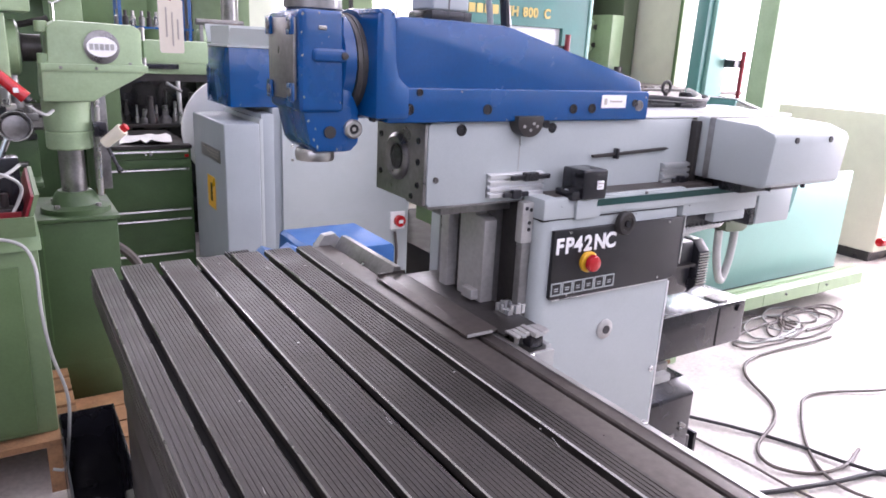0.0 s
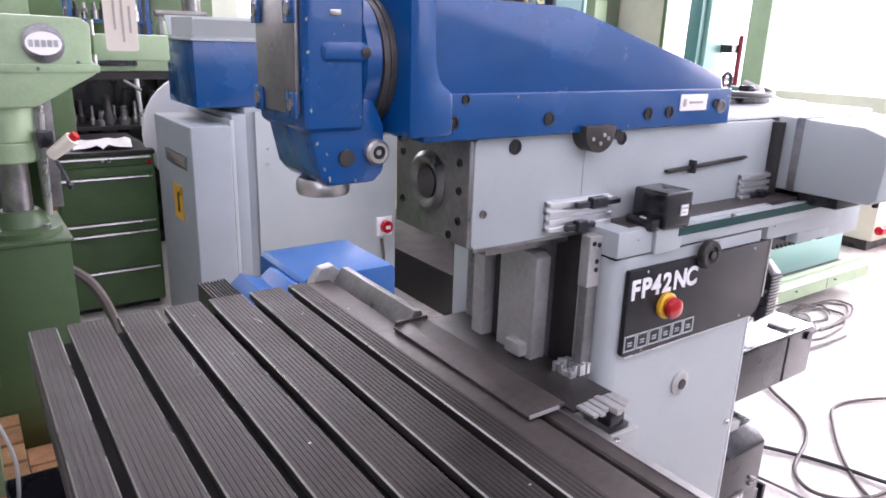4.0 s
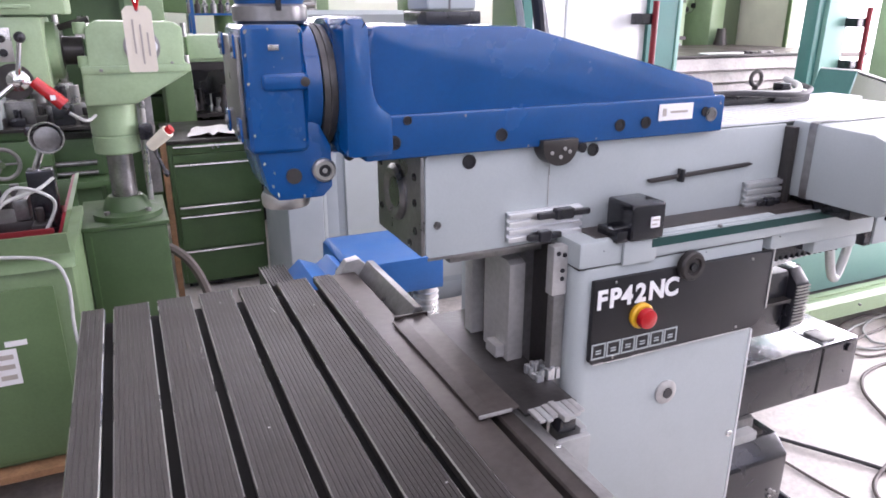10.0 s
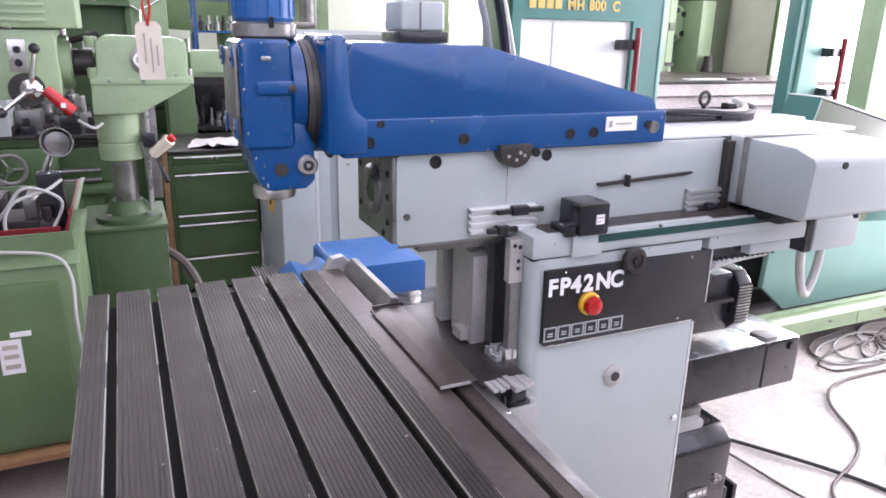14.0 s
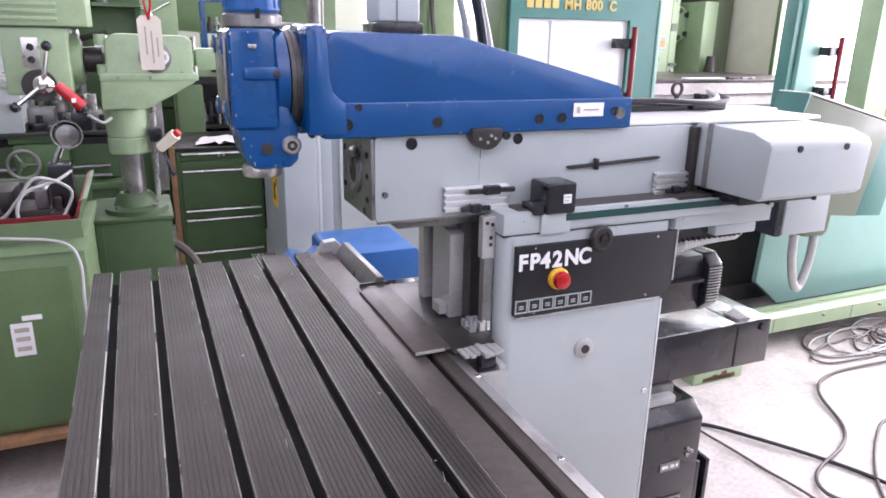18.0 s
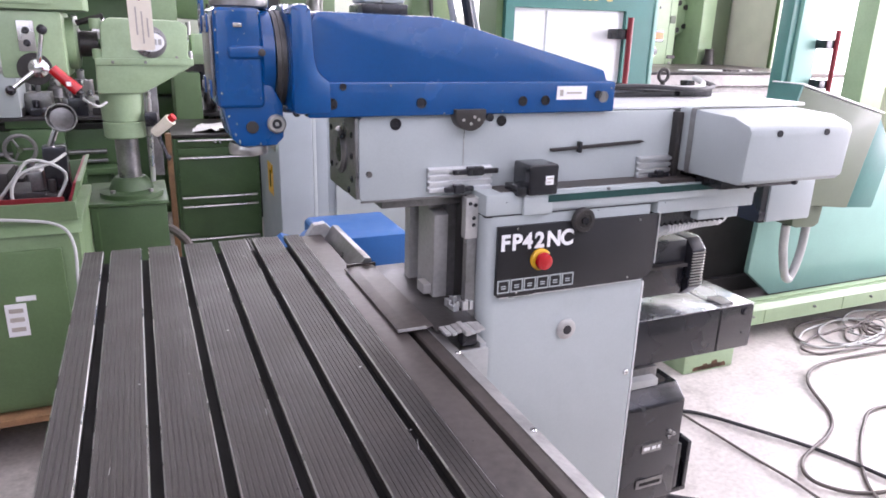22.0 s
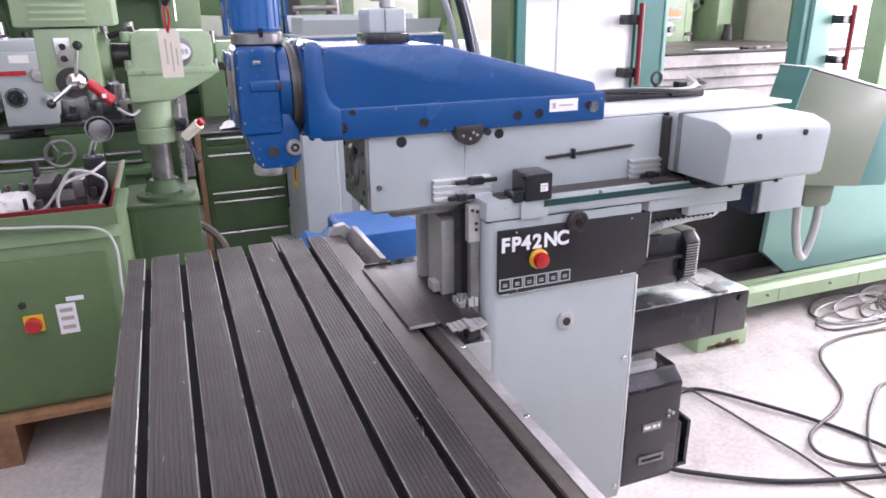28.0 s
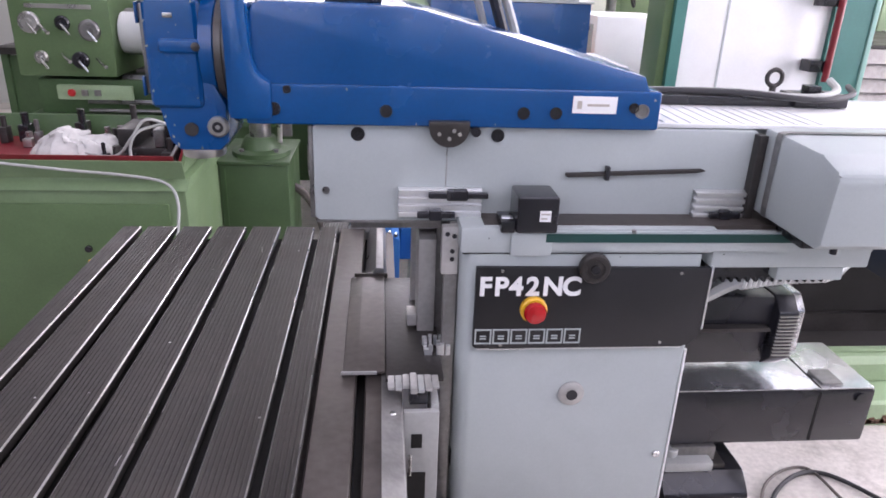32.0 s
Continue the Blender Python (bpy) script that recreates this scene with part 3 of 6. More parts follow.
for k in range(15):
    part("rack_tooth", prism([(1.345 + 0.017 * k, 0.8848), (1.348 + 0.017 * k, 0.873), (1.352 + 0.017 * k, 0.873), (1.355 + 0.017 * k, 0.8848)], "y", FACE + 0.032, -0.36), BLACK, slide, smooth=False)
part("slide_foot", box(1.472, 1.608, FACE + 0.003, -0.32, 0.889, 0.9165, 0.005), GREY, slide)
screw(slide, (1.636, FACE - 0.0135, 0.982), "y", 0.004, -0.004)
screw(slide, (1.17, FACE - 0.0135, 0.9965), "y", 0.004, -0.006)

OFFSET = Vector((0.024, 0, 0))
# upright guideway in front of the column
way = part("upright_guideway", prism([(-0.60, TT - 0.05), (-0.60, 0.925), (-0.585, 0.932), (-0.56, 0.932), (-0.545, 0.985), (-0.495, 0.985), (-0.495, TT - 0.05)], "x", 0.765, 0.80, 0.002), STEEL_S, mill, "smeared ground-steel upright guideway plate")
part("rear_plate", box(0.757, 0.80, -0.455, -0.42, TT - 0.05, 0.985, 0.002), STEEL_S, way)
part("dark_backing", box(0.801, 0.8335, -0.585, -0.34, TT - 0.05, 0.985, 0.002), STEEL_D, way)
part("joining_web", box(0.785, 0.80, -0.4945, -0.4555, TT - 0.05, 0.98), IRON_D, way)
part("foot_block", box(0.744, 0.7645, -0.59, -0.545, TT - 0.004, TT + 0.022, 0.003), STEEL_S, way)
part("guide_strip", box(0.819, 0.832, -0.668, -0.655, TT - 0.03, 0.985, 0.002), STEEL_S, way, "pale ground guide strip")
part("side_wall", box(0.826, 0.8335, -0.654, -0.5855, TT - 0.10, 0.985, 0.001), IRON_D, way)
part("drilled_plate", box(0.802, 0.8335, -0.692, -0.669, TT + 0.16, 0.985, 0.002), STEEL_S, way, "drilled pale cover plate")
for x, z in ((0.812, 0.972), (0.825, 0.968), (0.822, 0.938), (0.822, 0.922)):
    screw(way, (x, -0.692, z), "y", 0.0045, -0.002, BLACK)
part("dark_channel", box(0.808, 0.8335, -0.690, -0.669, 0.30, TT + 0.159, 0.002), STEEL_D, way)
random.seed(12)
for k in range(20):
    x, y = 0.775 + 0.011 * (k % 5) + random.uniform(-0.003, 0.003), -0.70 + 0.013 * (k // 5)
    part("chip", box(x, x + random.uniform(0.005, 0.010), y, y + random.uniform(0.006, 0.011), TT - 0.011, TT + random.uniform(0.0, 0.016), 0.001), ALU, way, "bright metal swarf chip", smooth=False)

OFFSET = Vector((0.010, 0, -0.008))
# end switch box on the cap
sw = part("switch_box", box(0.942, 1.017, FACE - 0.022, FACE + 0.055, 1.001, 1.07, 0.007, 3), BLACK, mill, "dark grey end-switch box")
part("switch_label", box(0.982, 1.002, FACE - 0.0245, FACE - 0.0225, 1.025, 1.045), INK, sw, "white printed label")
part("label_text", join(lambda b: box(0.9845, 0.9995, FACE - 0.0256, FACE - 0.0246, 1.038, 1.0405, bm=b), lambda b: box(0.9845, 0.995, FACE - 0.0256, FACE - 0.0246, 1.030, 1.0325, bm=b)), PENCIL, sw, smooth=False)
part("switch_base", box(0.937, 1.012, FACE - 0.012, FACE - 0.005, 0.955, 1.0005, 0.002), GREY, sw)
part("plunger", cyl(0.013, (0.93, FACE + 0.01, 1.012), "x", -0.012, 0.012, 16, 0.002), CHROME, sw)
part("plunger_block", box(0.916, 0.9415, FACE - 0.015, FACE + 0.045, 1.0002, 1.022, 0.003), BLACK, sw)

OFFSET = Vector((0, 0, 0))
# drives behind the column
motor = part("feed_motor", join(lambda b: box(1.32, 1.56, -0.61, -0.43, 0.635, 0.80, 0.012, bm=b), lambda b: prism([(-0.63, 0.66), (-0.63, 0.77), (-0.60, 0.80), (-0.44, 0.80), (-0.41, 0.77), (-0.41, 0.66), (-0.44, 0.63), (-0.60, 0.63)], "x", 1.56, 1.605, 0.004, bm=b)), BLACK, mill, "black finned servo motor")
for k in range(12):
    part("cooling_fin", box(1.562, 1.606, -0.6345, -0.6305, 0.668 + 0.0085 * k, 0.671 + 0.0085 * k), STEEL, motor, smooth=False)
part("motor_rib", box(1.34, 1.545, -0.634, -0.612, 0.728, 0.736), IRON_D, motor)
# Cap coloured bright to imitate a window reflection.
part("motor_cap", prism([(-0.60, 0.66), (-0.60, 0.76), (-0.57, 0.79), (-0.47, 0.79), (-0.44, 0.76), (-0.44, 0.66), (-0.47, 0.63), (-0.57, 0.63)], "x", 1.605, 1.64, 0.006), SHEEN, motor)
part("hose", tube([(1.40, -0.60, 0.80), (1.46, -0.61, 0.838), (1.55, -0.61, 0.85), (1.66, -0.60, 0.848), (1.74, -0.55, 0.86)], 0.018), ZINC_P, motor, "grey corrugated hose")
for k in range(18):
    p = k / 17
    part("hose_ring", torus((1.47 + 0.19 * p, -0.61 + 0.01 * p, 0.84 + 0.012 * math.sin(1.8 * p)), "x", 0.018, 0.0042, 14, 6), WHITE, motor)
long_box = part("spindle_drive", box(1.34, 1.835, -0.632, -0.42, 0.435, 0.575, 0.008, 2), BLACK, mill, "long black drive motor housing")
# Thin bright plate added to imitate the glossy black top's reflection.
part("top_plate", box(1.345, 1.832, -0.629, -0.423, 0.5753, 0.5785, 0.001), SHEEN, long_box, "scuffed top plate with the window sheen put into its colour")
part("end_bolt", cyl(0.012, (1.80, -0.632, 0.555), "y", -0.006, 0.006, 14), BLACK, long_box)
part("drive_seam", box(1.70, 1.705, -0.6335, -0.6322, 0.44, 0.57), DARK, long_box)
part("drive_seam", box(1.70, 1.704, -0.6285, -0.43, 0.5786, 0.5793), DARK, long_box)
part("clamp_block", box(1.71, 1.76, -0.62, -0.56, 0.5786, 0.586, 0.002), STEEL_D, long_box)
low = part("gear_motor", prism([(-0.70, 0.02), (-0.70, 0.345), (-0.66, 0.385), (-0.51, 0.385), (-0.46, 0.35), (-0.46, 0.02)], "x", 1.345, 1.545, 0.009), BLACK, mill, "black gear motor with a rating plate")
part("motor_foot", box(1.35, 1.54, -0.69, -0.47, 0.0, 0.0195), BLACK, low)
part("motor_neck", box(1.375, 1.48, -0.64, -0.50, 0.3855, 0.434, 0.006), STEEL_D, low)
part("neck_flange", box(1.36, 1.50, -0.655, -0.49, 0.3852, 0.398, 0.003), IRON_D, low)
part("connector", join(lambda b: box(1.352, 1.465, -0.668, -0.60, 0.3862, 0.412, 0.006, bm=b), lambda b: cyl(0.016, (1.375, -0.634, 0.0), "z", 0.41, 0.430, 16, 0.002, bm=b)), ZINC_P, low, "pale plastic cable connector")
part("rating_plate", box(1.405, 1.475, -0.7035, -0.7005, 0.195, 0.222), STEEL_D, low, "metal rating plate")
for dx, w in ((0.006, 0.022), (0.036, 0.014), (0.056, 0.008)):
    part("plate_mark", box(1.405 + dx, 1.405 + dx + w, -0.7046, -0.7036, 0.204, 0.214), INK, low, smooth=False)
part("side_lug", join(lambda b: box(1.5455, 1.60, -0.695, -0.50, 0.02, 0.036, 0.003, bm=b), lambda b: box(1.5455, 1.562, -0.695, -0.50, 0.037, 0.19, 0.004, bm=b), lambda b: box(1.585, 1.60, -0.695, -0.52, 0.037, 0.19, 0.004, bm=b)), BLACK, low)
part("lug_bolt", cyl(0.009, (1.573, -0.66, 0.036), "z", 0, 0.02, 12), CHROME, low)
part("slot_plate", box(1.40, 1.495, -0.704, -0.7005, 0.075, 0.105, 0.003), STEEL_D, low)
part("plate_slot", box(1.41, 1.485, -0.7052, -0.7042, 0.085, 0.095), DARK, low)
for x, z in ((1.50, 0.232), (1.515, 0.24), (1.50, 0.25)):
    screw(low, (x, -0.70, z), "y", 0.006, -0.006, STEEL)

# ram, at a middling reach of its travel
OFFSET = Vector((0.055, 0, -0.0115))
R = -0.652
ram = part("ram", prism([(0.537, 1.003), (0.545, 0.995), (1.36, 0.995), (1.365, 1.0), (1.365, 1.17), (1.36, 1.176), (0.545, 1.176), (0.537, 1.17)], "y", R, -0.43, 0.003), GREY, mill, "long grey horizontal ram")
part("ram_tail", join(lambda b: box(1.366, 1.80, -0.60, -0.40, 1.0, 1.17, 0.006, bm=b), lambda b: box(1.45, 1.9, -0.43, -0.33, 1.05, 1.185, 0.004, bm=b)), GREY, ram)
part("tail_box", join(lambda b: box(1.80, 1.98, -0.60, -0.44, 0.83, 0.955, 0.008, bm=b), lambda b: box(1.70, 1.98, -0.59, -0.45, 0.955, 1.0, 0.004, bm=b)), GREY, ram)
# Solid black strip paints the shade of the gap beside the tail box.
part("tail_gap", box(1.775, 1.7985, -0.595, -0.45, 0.83, 0.954), BLACK, ram)
part("ram_foot", box(0.60, 1.34, R + 0.04, -0.45, 0.965, 0.9945, 0.003), STEEL_D, ram)
part("front_plate", box(0.529, 0.5365, R + 0.002, -0.432, 1.0, 1.172, 0.002), STEEL_D, ram, "ground-steel front face")
bore = part("spindle_bore", lathe([(0.052, 0), (0.052, -0.004), (0.044, -0.010), (0.040, -0.010), (0.030, -0.004), (0.028, 0.0)], (0.529, -0.535, 1.09), "x", 36), STEEL_D, ram)
part("bore_hole", cyl(0.027, (0.529, -0.535, 1.09), "x", -0.0052, -0.0035, 24), BLACK, ram)
for y, z in ((-0.625, 1.135), (-0.625, 1.04), (-0.455, 1.13), (-0.455, 1.045), (-0.625, 1.09), (-0.60, 1.012)):
    screw(ram, (0.529, y, z), "x", 0.007, -0.003, BLACK)
for x, z, rr, mm in ((0.617, 1.159, 0.0125, BLACK), (0.869, 1.16, 0.012, BLACK), (0.558, 1.054, 0.007, STEEL_D)):
    part("hole_plug", lathe([(rr, 0), (rr, -0.0025), (rr * 0.7, -0.0025), (rr * 0.65, -0.001)], (x, R, z), "y", 20), mm, ram)
part("plate_seam", box(0.777, 0.7785, R - 0.0008, R + 0.001, 1.0, 1.15), STEEL, ram)
part("lower_lip", box(0.54, 1.36, R - 0.003, R + 0.001, 0.992, 0.9965), STEEL_D, ram)
# half-round graduated clamp at the ram's upper edge
half = [(0.778 + 0.036 * math.cos(math.pi * k / 16), 1.180 - 0.036 * math.sin(math.pi * k / 16)) for k in range(17)]
part("graduated_clamp", prism([(0.742, 1.190)] + half[::-1] + [(0.814, 1.190)], "y", R - 0.034, R - 0.0005, 0.002), IRON_D, ram, "dark half-round clamp")
for dx, dz in ((-0.018, -0.012), (0.0, -0.02), (0.018, -0.012), (0.008, -0.006)):
    screw(ram, (0.778 + dx, R - 0.034, 1.180 + dz), "y", 0.0035, -0.002, STEEL)
part("clamp_knob", cyl(0.009, (0.825, R - 0.02, 1.172), "y", -0.012, 0.018, 14), BLACK, ram)


def cam_rail(x0, x1, z0, z1, dogs):
    block = part("cam_rail", join(*[(lambda b, z=z: box(x0, x1, R - 0.017, R - 0.001, z, z + 0.009, 0.0012, 1, bm=b)) for z in [z0 + 0.0145 * k for k in range(4)]],
                                  lambda b: box(x0, x1, R - 0.008, R - 0.0005, z0, z1, bm=b)), ALU, ram, "slotted aluminium cam rail", smooth=False)
    for x, z, w in dogs:
        part("trip_dog", join(lambda b: box(x, x + w, R - 0.027, R - 0.017, z - 0.005, z + 0.006, 0.0015, 1, bm=b), lambda b: box(x + w * 0.3, x + w * 0.65, R - 0.032, R - 0.016, z - 0.008, z + 0.012, 0.002, 1, bm=b)), BLACK, ram, "black trip dog")


cam_rail(0.690, 0.845, 1.008, 1.062, [(0.745, 1.052, 0.11), (0.725, 1.014, 0.07)])
cam_rail(1.255, 1.355, 1.008, 1.062, [(1.285, 1.016, 0.06)])
part("wiper_rod", join(lambda b: prism([(1.0, 1.0875), (1.006, 1.085), (1.25, 1.096), (1.27, 1.100), (1.26, 1.104), (1.235, 1.103), (1.0, 1.093)], "y", R - 0.010, R - 0.002, 0.0015, bm=b)), IRON_D, ram, "dark steel lever lying along the ram")
part("lever_clip", box(1.075, 1.082, R - 0.016, R - 0.001, 1.081, 1.107, 0.001), BLACK, ram)
# telescopic top cover behind the overarm
part("top_cover", box(1.165, 1.82, -0.645, -0.36, 1.178, 1.186, 0.002), WHITE, ram, "white ribbed slide cover")
for k in range(13):
    part("cover_rib", box(1.18 + 0.026 * k, 1.184 + 0.026 * k, -0.64, -0.47, 1.1865, 1.1885), WHITE, ram, smooth=False)
part("rear_channel", box(1.17, 1.56, -0.45, -0.40, 1.1865, 1.207, 0.004), BLACK, ram)
part("eye_bolt", join(lambda b: torus((1.50, -0.43, 1.245), "y", 0.017, 0.005, 20, 8, bm=b), lambda b: cyl(0.007, (1.50, -0.43, 1.215), "z", 0, 0.014, 12, bm=b)), IRON_D, ram, "black lifting eye")
part("rear_block", join(lambda b: box(1.54, 1.66, -0.46, -0.39, 1.187, 1.215, 0.004, bm=b), lambda b: box(1.57, 1.60, -0.45, -0.42, 1.215, 1.232, 0.003, bm=b)), BLACK, ram)
part("hose", tube([(1.2, -0.41, 1.21), (1.4, -0.44, 1.215), (1.55, -0.48, 1.212), (1.64, -0.44, 1.22), (1.66, -0.38, 1.235)], 0.008), CABLE_G, ram)
part("hose", tube([(1.18, -0.44, 1.215), (1.4, -0.465, 1.218), (1.56, -0.495, 1.21), (1.67, -0.45, 1.215), (1.72, -0.36, 1.22)], 0.0065), RUBBER, ram)
# motor cover beside the ram
mc = part("motor_cover", prism([(-0.6535, 1.025), (-0.872, 1.025), (-0.887, 1.037), (-0.893, 1.150), (-0.884, 1.164), (-0.835, 1.180), (-0.6535, 1.186)], "x", 1.372, 1.70, 0.011), GREY, mill, "smooth light-grey motor cover")
part("cover_seam", box(1.3708, 1.7012, -0.708, -0.7055, 1.024, 1.1862, 0.0105), STEEL_D, mc)
part("cover_gap", box(1.355, 1.3705, -0.676, -0.6525, 1.01, 1.172, 0.002), IRON_D, mc)
for x in (1.46, 1.61):
    part("cover_screw", lathe([(0.008, 0), (0.008, -0.004), (0.004, -0.004)], (x, -0.891, 1.146), "y", 14), BLACK, mc)
    part("cover_foot", cyl(0.006, (x - 0.05, -0.87, 1.018), "z", 0, 0.01, 10), BLACK, mc)
part("cover_stand", box(1.40, 1.66, -0.80, -0.655, 0.998, 1.0255, 0.003), BLACK, mc)
part("rear_rod", cyl(0.016, (1.64, -0.75, 1.01), "x", 0, 0.09, 14), ALU, mc)

# blue overarm
arm = part("overarm", prism([(0.432, 1.176), (1.150, 1.176), (1.157, 1.184), (1.157, 1.243), (1.135, 1.25), (1.128, 1.272), (0.73, 1.372), (0.70, 1.377), (0.462, 1.38), (0.448, 1.376), (0.44, 1.36), (0.432, 1.26)], "y", -0.6665, -0.42, 0.008), BLUE, mill, "blue enamelled overarm with a sloping top")
part("arm_skirt", box(0.428, 1.158, -0.6725, -0.4155, 1.1775, 1.247, 0.0058, 3), BLUE, arm)
part("arm_collar", prism([(0.398, 1.185), (0.398, 1.380), (0.408, 1.391), (0.430, 1.393), (0.440, 1.380), (0.444, 1.29), (0.452, 1.264), (0.475, 1.249), (0.475, 1.185)], "y", -0.681, -0.43, 0.0125), BLUE, arm)
part("arm_label", box(0.996, 1.076, -0.675, -0.6732, 1.207, 1.237), INK, arm, "white paper label")
part("label_writing", join(lambda b: box(1.004, 1.012, -0.6762, -0.6752, 1.215, 1.229, bm=b), lambda b: box(1.022, 1.062, -0.6762, -0.6752, 1.22, 1.224, bm=b)), PENCIL, arm, smooth=False)
for x, z, rr in ((0.476, 1.205, 0.011), (0.667, 1.204, 0.011), (0.909, 1.205, 0.011), (0.967, 1.206, 0.011), (0.499, 1.238, 0.007), (1.124, 1.212, 0.013), (1.108, 1.218, 0.009)):
    part("cap_screw", lathe([(rr, 0), (rr, -0.003), (rr * 0.75, -0.003), (rr * 0.7, -0.001)], (x, -0.6725, z), "y", 18), BLACK if rr != 0.013 else STEEL_D, arm)
sw2 = part("terminal_box", box(0.565, 0.655, -0.60, -0.51, 1.40, 1.455, 0.008, 3), GREY, mill, "grey terminal box on a black foot")
part("box_foot", box(0.560, 0.66, -0.605, -0.505, 1.3785, 1.3995, 0.003), BLACK, sw2)
part("box_seam", box(0.603, 0.6055, -0.6025, -0.6, 1.401, 1.453), STEEL_D, sw2)
part("cable_gland", cyl(0.018, (0.625, -0.55, 1.455), "z", 0, 0.03, 14, 0.003), STEEL, sw2)
part("plug_elbow", tube([(0.60, -0.55, 1.47), (0.60, -0.55, 1.52), (0.56, -0.52, 1.55)], 0.016), STEEL_D, sw2)
part("hose", tube([(0.625, -0.55, 1.485), (0.65, -0.54, 1.60), (0.73, -0.51, 1.62), (0.83, -0.47, 1.50), (0.91, -0.40, 1.32), (0.95, -0.36, 1.20)], 0.012), RUBBER, sw2, "black hose")
part("hose", tube([(0.61, -0.53, 1.475), (0.63, -0.52, 1.63), (0.72, -0.48, 1.67), (0.84, -0.44, 1.54), (0.93, -0.385, 1.34), (0.98, -0.35, 1.20)], 0.010), CABLE_G, sw2, "light grey hose")
part("hose", tube([(0.64, -0.53, 1.475), (0.67, -0.51, 1.57), (0.74, -0.47, 1.575), (0.82, -0.43, 1.46), (0.88, -0.38, 1.30), (0.90, -0.35, 1.20)], 0.008), CABLE_G, sw2, "light grey hose")

# vertical milling head
YC = -0.556
head = part("milling_head", join(
    lambda b: box(0.262, 0.352, -0.642, -0.47, 1.195, 1.382, 0.014, 3, bm=b),
    lambda b: prism([(0.268, 1.21), (0.285, 1.135), (0.30, 1.118), (0.372, 1.118), (0.388, 1.135), (0.388, 1.20), (0.36, 1.26), (0.27, 1.26)], "y", -0.632, -0.48, 0.010, bm=b),
    lambda b: lathe([(0.070, 0.34), (0.092, 0.352), (0.092, 0.374), (0.086, 0.377)], (0, YC, 1.29), "x", 40, bm=b)), BLUE, mill, "chipped blue milling head")
part("swivel_flange", lathe([(0.094, 0.377), (0.094, 0.386), (0.0965, 0.3865), (0.0965, 0.3895), (0.094, 0.39), (0.094, 0.397), (0.09, 0.399)], (0, YC, 1.286), "x", 44), IRON_W, head, "dark oily swivel flange")
part("flange_rim", lathe([(0.106, 0.3985), (0.108, 0.404), (0.108, 0.428), (0.10, 0.432)], (0, YC, 1.284), "x", 44), BLUE, head)
plate = part("front_cover", box(0.2545, 0.2618, -0.628, -0.49, 1.218, 1.366, 0.003), STEEL_D, head, "bare worn metal cover plate")
for y, z in ((-0.618, 1.352), (-0.50, 1.352), (-0.618, 1.232), (-0.50, 1.232)):
    part("cover_lug", box(0.251, 0.2543, y - 0.017, y + 0.017, z - 0.017, z + 0.017, 0.003), BLUE, head)
    part("lug_bolt", lathe([(0.008, 0), (0.008, -0.003), (0.004, -0.003)], (0.251, y, z), "x", 14), STEEL_D, head)
part("shoulder_rib", box(0.285, 0.356, -0.649, -0.628, 1.288, 1.314, 0.010, 3), BLUE, head)
part("cast_boss", lathe([(0.007, 0), (0.007, -0.004), (0.004, -0.005)], (0.348, -0.647, 1.301), "y", 16), IRON_D, head)
part("head_badge", box(0.298, 0.314, -0.6445, -0.642, 1.346, 1.354, 0.001), STEEL, head, "small worn brass plate")
part("oil_cup", lathe([(0.012, 0), (0.012, -0.004), (0.007, -0.004)], (0.325, -0.632, 1.158), "y", 18), IRON_D, head)
part("oil_knob", lathe([(0.0185, 0), (0.0185, -0.010), (0.015, -0.014), (0.010, -0.014), (0.0095, -0.006)], (0.372, -0.63, 1.164), "y", 24), STEEL, head, "round knurled steel plug")
part("plug_hollow", cyl(0.0098, (0.372, -0.63, 1.164), "y", -0.0115, -0.0062, 18), BLACK, head)
part("plug_core", cyl(0.004, (0.372, -0.63, 1.164), "y", -0.013, -0.0116, 12), STEEL, head)
part("drain_plug", cyl(0.007, (0.41, -0.64, 1.185), "y", -0.012, 0.0, 12), BLACK, head)
part("spindle_nose", lathe([(0.036, 1.118), (0.0395, 1.112), (0.0395, 1.099), (0.0375, 1.094), (0.026, 1.094), (0.024, 1.10)], (0.325, YC, 0), "z", 36), STEEL, head, "bright spindle nose ring")
part("motor_ring", lathe([(0.050, 1.382), (0.056, 1.386), (0.056, 1.406), (0.05, 1.41)], (0.322, YC, 0), "z", 36), STEEL_D, head, "worn steel ring")
mot = part("head_motor", lathe([(0.049, 1.41), (0.053, 1.416), (0.053, 1.60), (0.048, 1.606)], (0.322, YC, 0), "z", 36), BLUE_L, mill, "bright blue head motor cylinder")
for k in range(16):
    a = 2 * math.pi * k / 16
    part("cooling_rib", box(-0.0015, 0.0015, 0, 0.003, 1.42, 1.595), BLUE_L, mot, smooth=False)
    rib = mot.children[-1]
    rib.data.transform(Matrix.Translation(Vector((0.322, YC, 0)) + OFFSET - BASE[mot]) @ Matrix.Rotation(a, 4, "Z") @ Matrix.Translation(Vector((0, 0.0522, 0))) @ Matrix.Translation(BASE[mot] - OFFSET))
part("ring_notch", box(0.320, 0.328, YC - 0.0575, YC - 0.052, 1.40, 1.418), BLACK, mot)


def flake(x, z, y, size, seed, material, parent, name="paint_chip"):
    """An irregular bare spot on an upright face that looks towards -y."""
    rnd = random.Random(seed)
    n = 9
    pts = []
    for k in range(n):
        a = 2 * math.pi * k / n
        s = size * rnd.uniform(0.25, 0.8)
        pts.append((x + s * math.cos(a), z + s * 1.5 * math.sin(a)))
    return part(name, prism(pts, "y", y - 0.0005, y + 0.001), material, parent, smooth=False)


